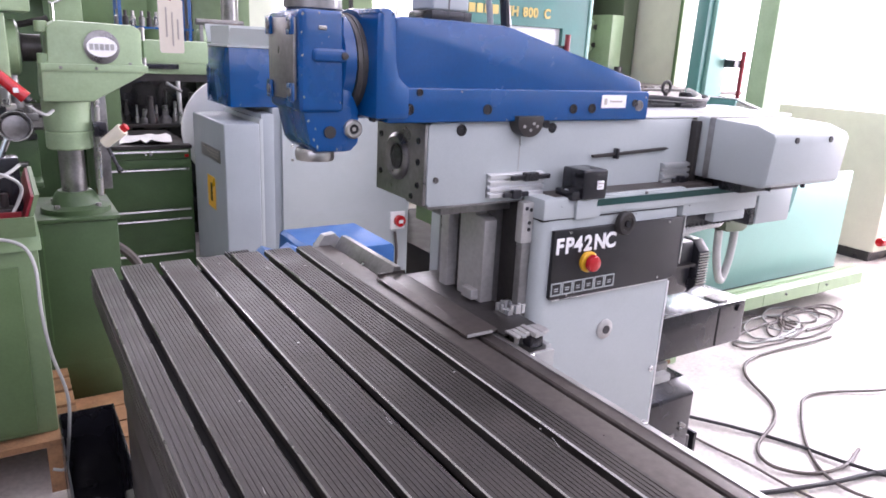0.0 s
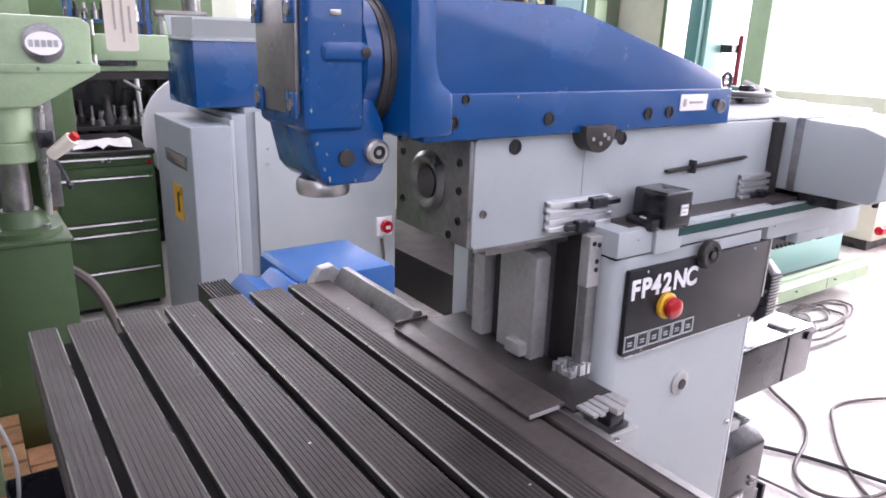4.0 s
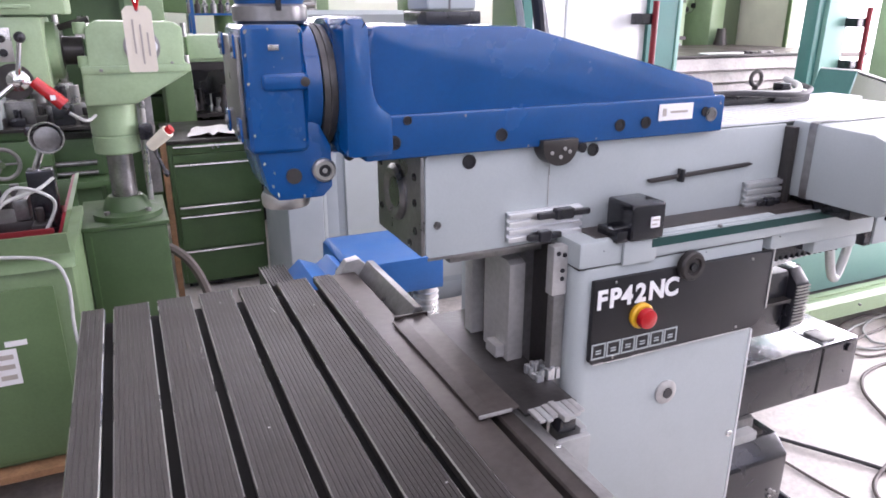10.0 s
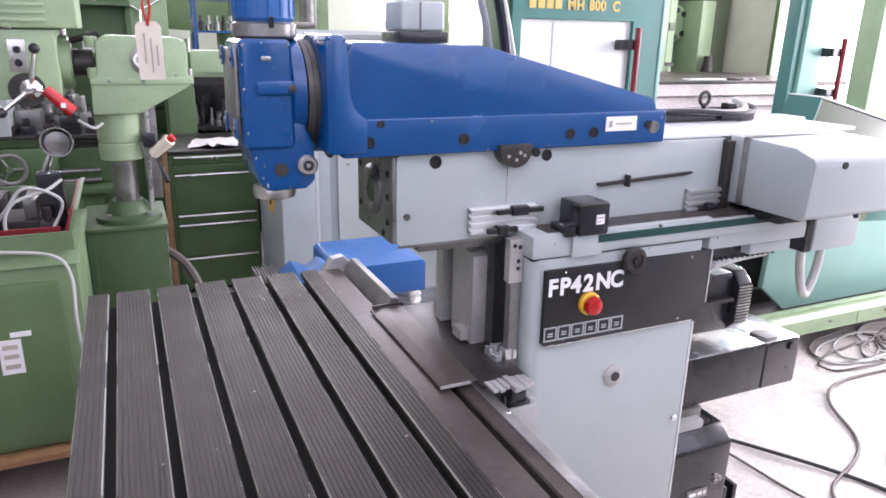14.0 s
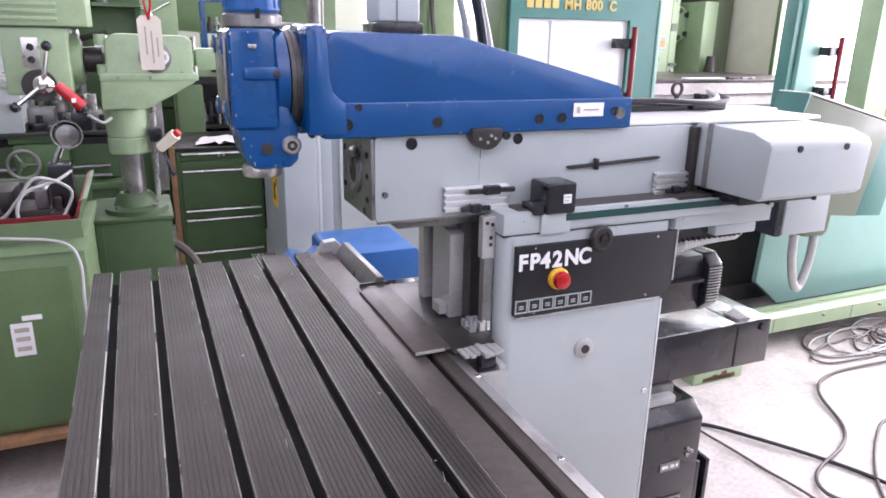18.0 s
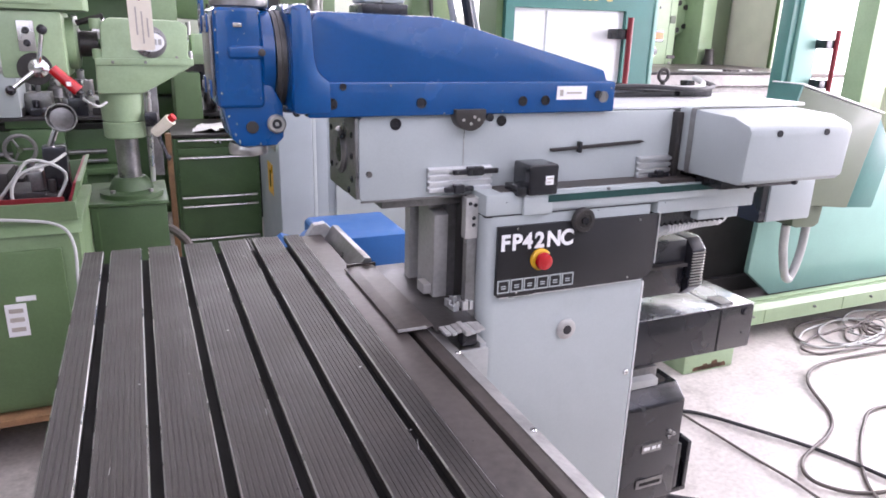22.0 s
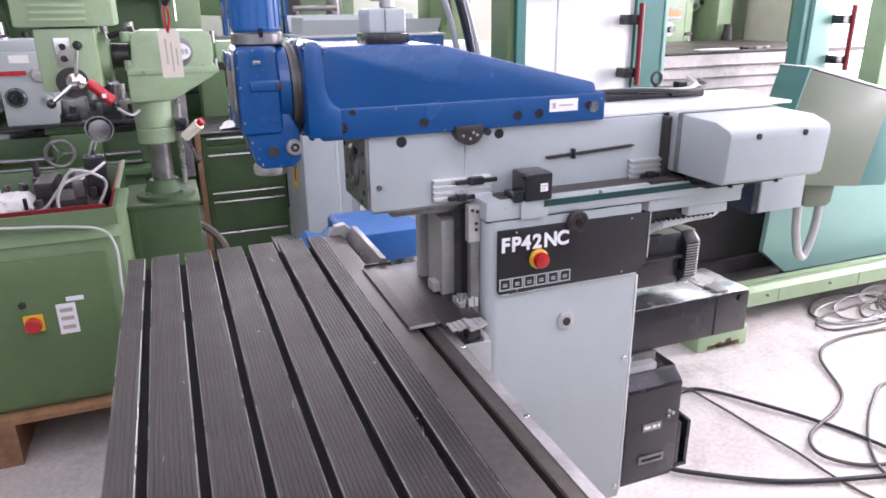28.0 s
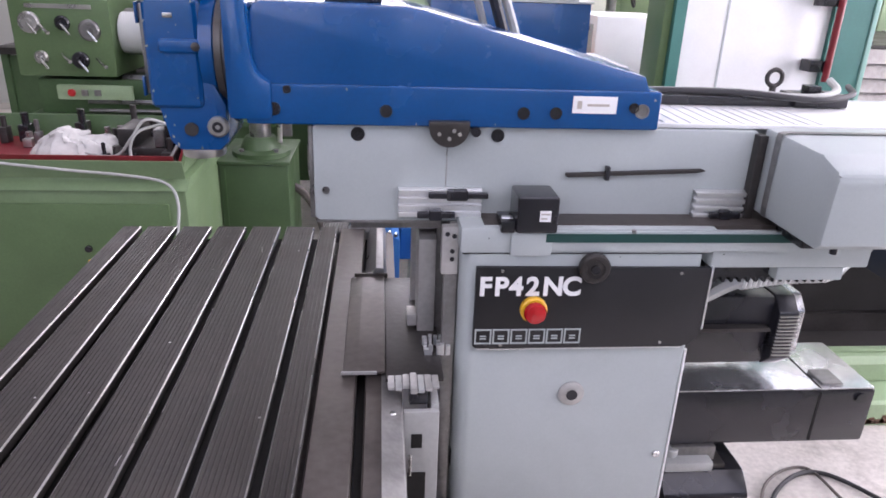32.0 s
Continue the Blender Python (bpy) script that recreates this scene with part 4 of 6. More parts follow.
chips = [(0.268, 1.372, 0.004), (0.266, 1.34, 0.0025), (0.267, 1.30, 0.003), (0.265, 1.265, 0.002), (0.345, 1.373, 0.003), (0.300, 1.375, 0.002), (0.318, 1.335, 0.0018), (0.27, 1.225, 0.004), (0.305, 1.323, 0.0012), (0.343, 1.215, 0.0025)]
for k, (x, z, s) in enumerate(chips):
    flake(x, z, -0.6421, s, k, CHIP if k % 3 else STEEL_D, head)
for k, (x, z, s) in enumerate([(0.292, 1.145, 0.004), (0.30, 1.13, 0.005), (0.296, 1.165, 0.003), (0.282, 1.18, 0.003), (0.34, 1.124, 0.003), (0.383, 1.15, 0.002)]):
    flake(x, z, -0.6321, s, 30 + k, CHIP if k % 2 else STEEL_D, head)
for k, (x, z, s) in enumerate([(0.46, 1.19, 0.002), (0.72, 1.182, 0.003), (1.146, 1.232, 0.003), (0.60, 1.240, 0.0025), (0.86, 1.184, 0.002)]):
    flake(x, z, -0.6726, s, 50 + k, STEEL_D, arm)
for k, (x, z, s) in enumerate([(0.852, 0.99, 0.002), (1.30, 0.958, 0.002), (1.1, 0.953, 0.0015)]):
    flake(x, z, FACE - 0.0041, s, 70 + k, IRON_D, col)

# scratches and bright specks on the table
OFFSET = Vector((0.056, 0, 0))
random.seed(91)
for k in range(5):
    s = k % 6
    x, y, a = 0.03 + 0.1 * s + random.uniform(0, 0.045), random.uniform(-1.3, -0.15), random.uniform(-0.5, 0.5)
    L = random.uniform(0.012, 0.045)
    part("scratch", rod((x, y, TT), (x + L * math.sin(a) * 0.6, y + L, TT), 0.0005, 5), STEEL_S, table, smooth=False)
for k in range(16):
    x, y, r = 0.018 + 0.1 * random.randint(0, 5) + random.uniform(0, 0.06), random.uniform(-1.45, -0.05), random.uniform(0.0008, 0.0022)
    part("metal_chip", box(x, x + r * 2, y, y + r * 1.4, TT, TT + 0.0008), (STEEL_S, STEEL_D, IRON_D)[k % 3], table, smooth=False)

# tag on a red string, hung from the hose arm of the head
OFFSET = Vector((0.055, 0, -0.0115))
part("hose_arm", tube([(0.33, YC + 0.05, 1.58), (0.30, -0.42, 1.60), (0.20, -0.22, 1.56), (0.145, -0.125, 1.475)], 0.011), RUBBER, mill, "black hose arm")
tag = part("price_tag", prism([(0.118, 1.288), (0.122, 1.284), (0.168, 1.284), (0.172, 1.288), (0.172, 1.400), (0.163, 1.41), (0.127, 1.41), (0.118, 1.400)], "y", -0.1305, -0.129), CARD, mill, "buff card tag on a red string")
part("tag_hole", cyl(0.003, (0.145, -0.1312, 1.402), "y", 0, 0.003, 10), RED_D, tag)
part("tag_string", tube([(0.145, -0.132, 1.402), (0.138, -0.131, 1.44), (0.143, -0.127, 1.478)], 0.0028, 6), RED, tag, "red string")
part("tag_string", tube([(0.145, -0.132, 1.402), (0.152, -0.131, 1.44), (0.147, -0.127, 1.478)], 0.0028, 6), RED, tag, "red string")
for k, (x, z0, z1) in enumerate(((0.133, 1.32, 1.385), (0.146, 1.30, 1.375), (0.158, 1.315, 1.36))):
    part("handwriting_bar", box(x, x + 0.0035, -0.1316, -0.1306, z0, z1), PENCIL, tag, smooth=False)

OFFSET = Vector((0, 0, 0))
# ---- around the mill ----
# low blue chip conveyor at the table's far end
conv = thing("chip_conveyor", (0.75, 0.3, 0.0), "low bright blue chip conveyor housing behind the table", "chip conveyor")
part("housing", prism([(0.66, 0.60), (0.665, 0.70), (0.68, 0.712), (0.965, 0.712), (0.975, 0.70), (0.975, 0.60)], "y", 0.20, 0.52, 0.006), BLUE_L, conv)
part("hood", prism([(0.47, 0.60), (0.48, 0.65), (0.545, 0.708), (0.60, 0.685), (0.635, 0.712), (0.66, 0.70), (0.66, 0.56), (0.5, 0.55)], "y", 0.12, 0.36, 0.004), BLUE_L, conv, "folded blue sheet hood")
drive = part("drive_motor", box(0.42, 0.50, 0.18, 0.34, 0.60, 0.70, 0.012), IRON_D, conv, "dark finned drive motor")
for k in range(9):
    part("cooling_fin", box(0.418 + 0.009 * k, 0.421 + 0.009 * k, 0.177, 0.343, 0.61, 0.705), IRON_D, drive, smooth=False)
for k in range(5):
    part("edge_clip", cyl(0.006, (0.575 + 0.018 * k, 0.108, 0.735 - 0.006 * abs(k - 2)), "y", -0.012, 0.0, 10), CHROME, conv)
part("leg", box(0.70, 0.74, 0.24, 0.46, 0.0, 0.60, 0.004), GREY_D, conv)
part("leg", box(0.90, 0.94, 0.3, 0.46, 0.0, 0.60, 0.004), GREY_D, conv)
hose = part("hose", cyl(0.038, (0.93, 0.245, 0), "z", 0.0, 0.60, 18), ALU, conv, "grey corrugated hose")
for k in range(28):
    part("hose_ring", torus((0.93, 0.245, 0.01 + 0.021 * k), "z", 0.038, 0.006, 16, 6), ALU, hose)

# grey electrical cabinet with a side box
cab = thing("electrical_cabinet", (1.2, 1.5, 0.0), "tall grey sheet-steel electrical cabinet with a side box", "electrical cabinet")
part("body", box(0.93, 1.70, 1.26, 1.85, 0.0, 1.0, 0.006), GREY_D, cab)
part("door", box(0.97, 1.69, 1.238, 1.2585, 0.04, 0.985, 0.004), GREY, cab)
part("hinge_post", box(0.865, 0.9285, 1.235, 1.84, 0.0, 0.975, 0.006), GREY_D, cab)
sb = part("side_box", box(0.678, 0.845, 1.193, 1.80, 0.0, 0.935, 0.010, 3), GREY_D, cab)
part("box_lid", box(0.846, 0.864, 1.20, 1.82, 0.0, 0.955, 0.003), GREY, sb)
part("name_plate", box(0.6745, 0.6775, 1.27, 1.62, 0.74, 0.80), STEEL_D, sb, "long dull metal plate")
for k in range(3):
    part("plate_bar", box(0.6732, 0.6744, 1.30, 1.58 - 0.06 * k, 0.785 - 0.015 * k, 0.789 - 0.015 * k), PENCIL, sb, smooth=False)
part("warning_sticker", box(0.6755, 0.6775, 1.385, 1.53, 0.49, 0.65), YELLOW, sb, "orange-yellow warning sticker")
part("sticker_mark", box(0.6745, 0.6754, 1.44, 1.47, 0.525, 0.615), BLACK, sb)
part("main_switch", box(1.575, 1.665, 1.228, 1.238, 0.34, 0.44, 0.003), INK, cab, "white main switch plate")
part("switch_knob", cyl(0.032, (1.625, 1.228, 0.39), "y", -0.03, 0.0, 20, 0.004), RED, cab, "red rotary main switch")
part("knob_mark", box(1.612, 1.638, 1.196, 1.1985, 0.380, 0.398), INK, cab)
for x, z in ((1.02, 0.82), (1.02, 0.75), (1.1, 0.79)):
    screw(cab, (x, 1.238, z), "y", 0.008, -0.006, CHROME)
part("cable", tube([(1.60, 1.22, 0.33), (1.61, 1.215, 0.2), (1.60, 1.22, 0.02)], 0.008), CABLE_B, cab)
# grey round guard behind it
solid("round_guard", lathe([(0.30, -0.02), (0.31, -0.015), (0.31, 0.015), (0.30, 0.02)], (0.98, 2.05, 0.80), "y", 40), WHITE, "pale grey round sheet guard behind the cabinet", "machine guard")
solid("guard_stand", box(0.88, 1.08, 1.98, 2.12, 0.0, 0.489, 0.01), GREEN_D, "dark green stand under a round guard", "stand")

# blue tank with a folded tray on the cabinet
tank = thing("coolant_tank", (1.1, 1.5, 1.0), "blue sheet-metal tank standing on the cabinet", "tank")
part("body", box(0.74, 1.49, 1.29, 1.72, 1.001, 1.275, 0.004), BLUE, tank)
part("rim", box(0.73, 1.50, 1.28, 1.73, 1.2755, 1.285, 0.002), GREY, tank)
tray = thing("drip_tray", (1.05, 1.5, 1.286), "light grey folded sheet drip tray", "tray")
part("floor", box(0.76, 1.44, 1.33, 1.66, 1.286, 1.292), GREY, tray)
part("front_flap", prism([(1.30, 1.2925), (1.305, 1.2925), (1.255, 1.36), (1.25, 1.36)], "x", 0.74, 1.46), GREY, tray)
part("back_flap", prism([(1.66, 1.2925), (1.665, 1.2925), (1.715, 1.38), (1.71, 1.38)], "x", 0.74, 1.46), GREY, tray)
part("end_flap", box(0.755, 0.7595, 1.33, 1.66, 1.286, 1.37), GREY, tray)

# dark green drawer cabinet
dc = thing("tool_cabinet", (0.45, 2.0, 0.0), "dark green steel tool cabinet with shallow and deep drawers", "tool cabinet")
part("carcass", box(0.245, 0.672, 1.752, 2.38, 0.03, 0.745, 0.004), GREEN_D, dc)
part("plinth", box(0.27, 0.65, 1.79, 2.35, 0.0, 0.0295), BLACK, dc)
part("top_board", box(0.24, 0.677, 1.745, 2.385, 0.7455, 0.765, 0.003), IRON_D, dc, "worn dark top mat")
for z0, z1 in ((0.70, 0.742), (0.655, 0.697), (0.445, 0.652), (0.395, 0.442), (0.215, 0.392), (0.04, 0.212)):
    d = part("drawer", box(0.262, 0.658, 1.732, 1.7515, z0, z1, 0.002), GREEN_D, dc)
    if z0 != 0.655:
        part("handle_lip", prism([(1.716, z1 - 0.008), (1.7325, z1 - 0.012), (1.7325, z1 - 0.002), (1.72, z1 - 0.001)], "x", 0.268, 0.652), STEEL, d, "bright full-width handle strip")
part("lock", cyl(0.007, (0.45, 1.732, 0.725), "y", -0.006, 0.0, 12), CHROME, dc)
part("lock", cyl(0.007, (0.475, 1.732, 0.725), "y", -0.006, 0.0, 12), CHROME, dc)
part("red_badge", box(0.635, 0.655, 1.7295, 1.7315, 0.705, 0.72), RED, dc)
random.seed(7)
bm = bmesh.new()
bmesh.ops.create_grid(bm, x_segments=10, y_segments=6, size=0.5)
for v in bm.verts:
    u, w = v.co.x, v.co.y
    v.co = Vector((0.49 + 0.24 * u + 0.05 * w, 1.93 + 0.29 * w - 0.04 * u, 0.770 + 0.028 * abs(noise.noise((u * 4, w * 4, 0))) + 0.008 * (u + 0.5)))
bmesh.ops.solidify(bm, geom=bm.faces, thickness=0.001)
solid("paper_sheet", bm, PAPER, "crumpled white paper sheet on the tool cabinet", "paper")
solid("wooden_board", box(0.205, 0.232, 1.55, 1.60, 0.0, 0.80, 0.003), WOOD, "narrow wooden board leaning beside the tool cabinet", "board")
solid("black_hose", tube([(0.17, 0.9, 0.54), (0.22, 0.88, 0.56), (0.29, 0.86, 0.50), (0.34, 0.84, 0.38), (0.37, 0.8, 0.2), (0.38, 0.76, 0.02)], 0.018), CABLE_B, "thick dark hose hanging beside the drill", "hose")

# pale green drill with a round pillar
dr = thing("pillar_drill", (0.03, 1.3, 0.0), "pale green bench-type drill with a bright steel pillar", "drill")
part("pedestal", box(-0.13, 0.168, 1.10, 1.52, 0.0, 0.60, 0.008), GREEN_K, dr, "mid-green pedestal")
part("pedestal_seam", box(-0.105, -0.1, 1.0975, 1.0995, 0.1, 0.58), GREEN_D, dr)
part("foot_plate", box(-0.14, 0.178, 1.09, 1.53, 0.6005, 0.618, 0.006), GREEN_K, dr)
part("foot_flange", lathe([(0.128, 0.618), (0.128, 0.638), (0.09, 0.648), (0.076, 0.685), (0.062, 0.70)], (0.035, 1.24, 0), "z", 32), GREEN_K, dr)
for a in range(4):
    part("flange_bolt", cyl(0.011, (0.035 + 0.105 * math.cos(0.8 + a * 1.57), 1.24 + 0.105 * math.sin(0.8 + a * 1.57), 0.635), "z", 0, 0.02, 8), STEEL_D, dr)
part("pillar", cyl(0.047, (0.035, 1.24, 0), "z", 0.70, 0.92, 32), STEEL_D, dr, "bright round steel pillar")
part("pillar_sleeve", lathe([(0.078, 0.87), (0.084, 0.876), (0.084, 0.935), (0.080, 0.94), (0.084, 0.945), (0.088, 1.06)], (0.035, 1.24, 0), "z", 36), GREEN, dr)
hd = part("drill_head", prism([(-0.05, 1.06), (0.12, 1.06), (0.31, 1.165), (0.32, 1.18), (0.32, 1.20), (0.305, 1.205), (0.31, 1.33), (0.28, 1.35), (0.02, 1.355), (-0.015, 1.33), (-0.02, 1.205), (-0.04, 1.20), (-0.045, 1.17)], "y", 1.12, 1.38, 0.012), GREEN, dr, "pale green drill head")
part("head_joint", box(-0.045, 0.325, 1.112, 1.388, 1.172, 1.20, 0.006), GREEN, hd)
for x in (0.02, 0.14, 0.26):
    screw(hd, (x, 1.112, 1.186), "y", 0.006, -0.004)
part("badge", lathe([(0.062, 0), (0.062, -0.006), (0.056, -0.008)], (0.165, 1.12, 1.265), "y", 40), STEEL_D, hd, "oval badge with a dark rim")
hd.children[-1].data.transform(Matrix.Translation((0.165 - BASE[dr].x, 0, 0)) @ Matrix.Diagonal((1.0, 1, 0.74, 1)) @ Matrix.Translation((-(0.165 - BASE[dr].x), 0, 0)))
hd.children[-1].data.transform(Matrix.Translation((0, 0, 1.265 * 0.26)))
face = part("badge_face", lathe([(0.053, -0.0085), (0.053, -0.0095)], (0.165, 1.12, 1.265), "y", 40), INK, hd)
face.data.transform(Matrix.Translation((0, 0, 1.265)) @ Matrix.Diagonal((1, 1, 0.70, 1)) @ Matrix.Translation((0, 0, -1.265)))
part("badge_bars", join(*[(lambda b, k=k: box(0.122 + 0.018 * k, 0.135 + 0.018 * k, 1.1092, 1.1104, 1.254, 1.276, bm=b)) for k in range(5)]), STEEL, hd, smooth=False)
part("spindle_arm", box(0.325, 0.58, 1.2, 1.32, 1.21, 1.30, 0.01), GREEN, hd)
for k, z in enumerate((1.215, 1.33)):
    part("hinge_lug", cyl(0.022, (-0.03, 1.15, z), "z", -0.02, 0.02, 14, 0.003), GREEN, hd)
    part("lug_bolt", cyl(0.010, (0.315, 1.15, z - 0.01), "z", -0.025, 0.025, 10), STEEL_D, hd)
part("coupling", lathe([(0.045, -0.14), (0.066, -0.13), (0.066, -0.10), (0.05, -0.095), (0.05, -0.03)], (0, 1.25, 1.25), "x", 28), IRON_D, dr, "dark oily coupling")
part("cable_guide", rod((-0.10, 1.2, 1.33), (0.0, 1.2, 1.36), 0.012), IRON_D, dr)
gb = part("gearbox", box(-0.36, -0.14, 1.08, 1.42, 1.125, 1.37, 0.012), GREEN, dr, "pale green feed gearbox")
part("bearing_boss", lathe([(0.10, -0.14), (0.10, -0.11), (0.085, -0.10)], (0, 1.25, 1.25), "x", 28), GREEN, gb)
part("hood", box(-0.42, -0.06, 1.06, 1.44, 1.375, 1.62, 0.010), GREEN, gb, "louvred motor hood")
for k in range(4):
    part("louvre", box(-0.36, -0.16, 1.052, 1.06, 1.395 + 0.026 * k, 1.408 + 0.026 * k, 0.003), GREEN, gb)
bp = part("button_plate", box(-0.292, -0.235, 1.074, 1.0795, 1.225, 1.335, 0.002), STEEL, gb)
for z in (1.30, 1.255):
    part("push_button", cyl(0.013, (-0.263, 1.074, z), "y", -0.012, 0.0, 16, 0.002), BLACK, gb)
hub = part("lever_hub", lathe([(0.035, 0), (0.035, -0.03), (0.022, -0.045), (0.012, -0.05)], (-0.235, 1.08, 1.165), "y", 24), CHROME, gb)
for x, z, ball in ((-0.205, 1.305, True), (-0.335, 1.085, True), (-0.16, 1.15, False)):
    part("lever", rod((-0.235, 1.045, 1.165), (x, 1.03, z), 0.009), CHROME, gb, "chromed feed lever")
    if ball:
        part("lever_ball", lathe([(0.006, -0.018), (0.016, -0.01), (0.019, 0), (0.016, 0.01), (0.006, 0.018)], (x, 1.03, z), "z", 16), BLACK, gb)
part("quadrant", lathe([(0.06, 0), (0.06, -0.008)], (-0.25, 1.079, 1.16), "y", 30), IRON_D, gb)
red = part("red_grip", rod((-0.185, 1.0, 1.165), (-0.105, 0.985, 1.085), 0.020, 16, None, 0.023), RED, gb, "red plastic hand grip")
part("grip_tip", rod((-0.105, 0.985, 1.085), (-0.094, 0.983, 1.074), 0.013), BLACK, gb)
part("grip_label", box(-0.142, -0.126, 0.962, 0.9645, 1.105, 1.121), INK, gb)
part("crank", rod((0.155, 1.18, 0.90), (0.19, 1.12, 0.80), 0.007), BLACK, dr)
part("crank_ball", lathe([(0.005, -0.014), (0.014, 0), (0.005, 0.014)], (0.192, 1.118, 0.795), "z", 14), BLACK, dr)
part("wood_grip", rod((0.15, 1.16, 0.895), (0.215, 1.12, 0.955), 0.021, 14, None, 0.025), CARD, dr, "pale wooden grip with a red tip")
part("grip_end", rod((0.215, 1.12, 0.955), (0.228, 1.112, 0.967), 0.016), RED, dr)
part("depth_rod", rod((0.125, 1.2, 0.68), (0.14, 1.2, 1.08), 0.011), STEEL, dr)
part("depth_plate", box(0.115, 0.175, 1.22, 1.26, 0.70, 1.14, 0.004), STEEL_D, dr)
part("clamp", box(0.115, 0.165, 1.16, 1.2, 0.92, 0.98, 0.008), BLACK, dr)
part("cable", tube([(-0.10, 1.05, 1.05), (-0.05, 1.05, 1.02), (-0.02, 1.1, 1.03)], 0.006), CABLE_G, dr)

# green switch cabinet on a pallet with a red chip tray on top
gc = thing("switch_cabinet", (-0.55, 0.6, 0.10), "pale green machine cabinet with a red rotary switch", "switch cabinet")
part("body", box(-1.05, -0.10, 0.325, 0.92, 0.101, 0.70, 0.01), GREEN_C, gc)
part("door", box(-1.02, -0.155, 0.308, 0.3245, 0.12, 0.655, 0.006), GREEN_M, gc)
part("sloping_top", prism([(0.31, 0.7005), (0.92, 0.7005), (0.92, 0.73), (0.36, 0.735)], "x", -1.06, -0.09, 0.004), GREEN_C, gc)
sp = part("switch_plate", box(-0.437, -0.377, 0.298, 0.3075, 0.40, 0.46, 0.003), YELLOW, gc, "yellow switch plate")
part("switch_knob", cyl(0.026, (-0.407, 0.298, 0.43), "y", -0.028, 0.0, 20, 0.004), RED, gc, "red rotary switch")
part("push_button", cyl(0.012, (-0.43, 0.3075, 0.50), "y", -0.012, 0.0, 14, 0.002), BLACK, gc)
part("label", box(-0.335, -0.275, 0.3055, 0.3078, 0.375, 0.485), INK, gc, "white printed label")
for z in (0.455, 0.425, 0.392):
    part("label_bar", box(-0.325, -0.285, 0.304, 0.3054, z, z + 0.014), PENCIL, gc, smooth=False)
part("small_label", box(-0.30, -0.245, 0.3055, 0.3078, 0.492, 0.508), INK, gc)
part("orange_mark", box(-0.86, -0.82, 0.3055, 0.3078, 0.60, 0.612), ORANGE, gc)
part("door_lock", cyl(0.012, (-0.84, 0.3075, 0.56), "y", -0.01, 0.0, 14, 0.002), CHROME, gc)
pal = thing("pallet", (-0.55, 0.6, 0.0), "wooden transport pallet under the green cabinet", "pallet")
for k in range(6):
    y = 0.27 + 0.115 * k
    part("deck_board", box(-1.12, -0.04, y, y + 0.095, 0.079, 0.10), WOOD, pal, smooth=False)
for x in (-1.12, -0.63, -0.14):
    part("block", box(x, x + 0.10, 0.28, 0.93, 0.0, 0.0785), WOOD, pal, smooth=False)

ct = thing("chip_tray", (-0.5, 0.6, 0.735), "red and green chip tray full of fixtures", "chip tray")
part("tray_floor", box(-1.0, -0.13, 0.36, 0.88, 0.737, 0.745), RED_D, ct)
part("front_side", prism([(0.335, 0.737), (0.345, 0.737), (0.325, 0.80), (0.315, 0.80)], "x", -1.03, -0.10), GREEN_C, ct)
part("front_lining", prism([(0.3455, 0.745), (0.35, 0.745), (0.332, 0.815), (0.3265, 0.815)], "x", -1.0, -0.13), RED_D, ct)
part("end_side", prism([(-0.13, 0.737), (-0.12, 0.737), (-0.08, 0.855), (-0.092, 0.855)], "y", 0.36, 0.88), GREEN_C, ct)
part("end_lining", prism([(-0.14, 0.745), (-0.131, 0.745), (-0.094, 0.85), (-0.102, 0.85)], "y", 0.36, 0.88), RED_D, ct)
part("back_side", prism([(0.88, 0.737), (0.89, 0.737), (0.91, 0.83), (0.90, 0.83)], "x", -1.03, -0.10), GREEN_D, ct)
vise = thing("machine_vise", (-0.27, 0.6, 0.746), "oily black machine vise lying in the tray", "vise")
part("body", box(-0.36, -0.17, 0.50, 0.68, 0.746, 0.80, 0.01), IRON_D, vise)
part("jaw", box(-0.36, -0.30, 0.50, 0.68, 0.80, 0.865, 0.008), IRON_D, vise)
part("jaw", box(-0.24, -0.20, 0.50, 0.68, 0.80, 0.865, 0.008), STEEL_D, vise)
part("screw_spindle", cyl(0.014, (-0.17, 0.59, 0.78), "x", 0, 0.05, 14), STEEL, vise)
random.seed(11)
for k in range(9):
    x, y = -0.40 - 0.06 * k + random.uniform(-0.02, 0.02), 0.66 + 0.14 * random.random()
    h, w = random.uniform(0.05, 0.16), random.uniform(0.02, 0.05)
    ob = solid("clamping_block", join(lambda b: box(x, x + w, y, y + w * 1.6, 0.746, 0.746 + h * 0.6, 0.005, bm=b), lambda b: cyl(w * 0.35, (x + w / 2, y + w * 0.8, 0.746 + h * 0.6), "z", 0, h * 0.4, 12, bm=b)), (IRON_D, STEEL_D, STEEL, BLACK)[k % 4], "oily steel clamping block lying in the tray", "clamping block", "blocks in the tray")
random.seed(63)
for k in range(12):
    x, y = -0.40 + 0.021 * k, random.uniform(0.39, 0.84)
    r, h = random.uniform(0.012, 0.03), random.uniform(0.03, 0.09)
    if -0.38 < x + r and x - r < -0.16 and 0.47 < y < 0.70:
        y = 0.42 if k % 2 else 0.76
    solid("clamping_block", join(lambda b: box(x - r, x + r, y - r * 1.4, y + r * 1.4, 0.7455, 0.7455 + h * 0.7, 0.004, bm=b), lambda b: cyl(r * 0.5, (x, y, 0.7455 + h * 0.7), "z", 0, h * 0.5, 12, 0.002, bm=b)), (IRON_D, BLACK, STEEL_D, IRON_D)[k % 4], "oily steel clamping block lying in the tray", "clamping block", "blocks in the tray")
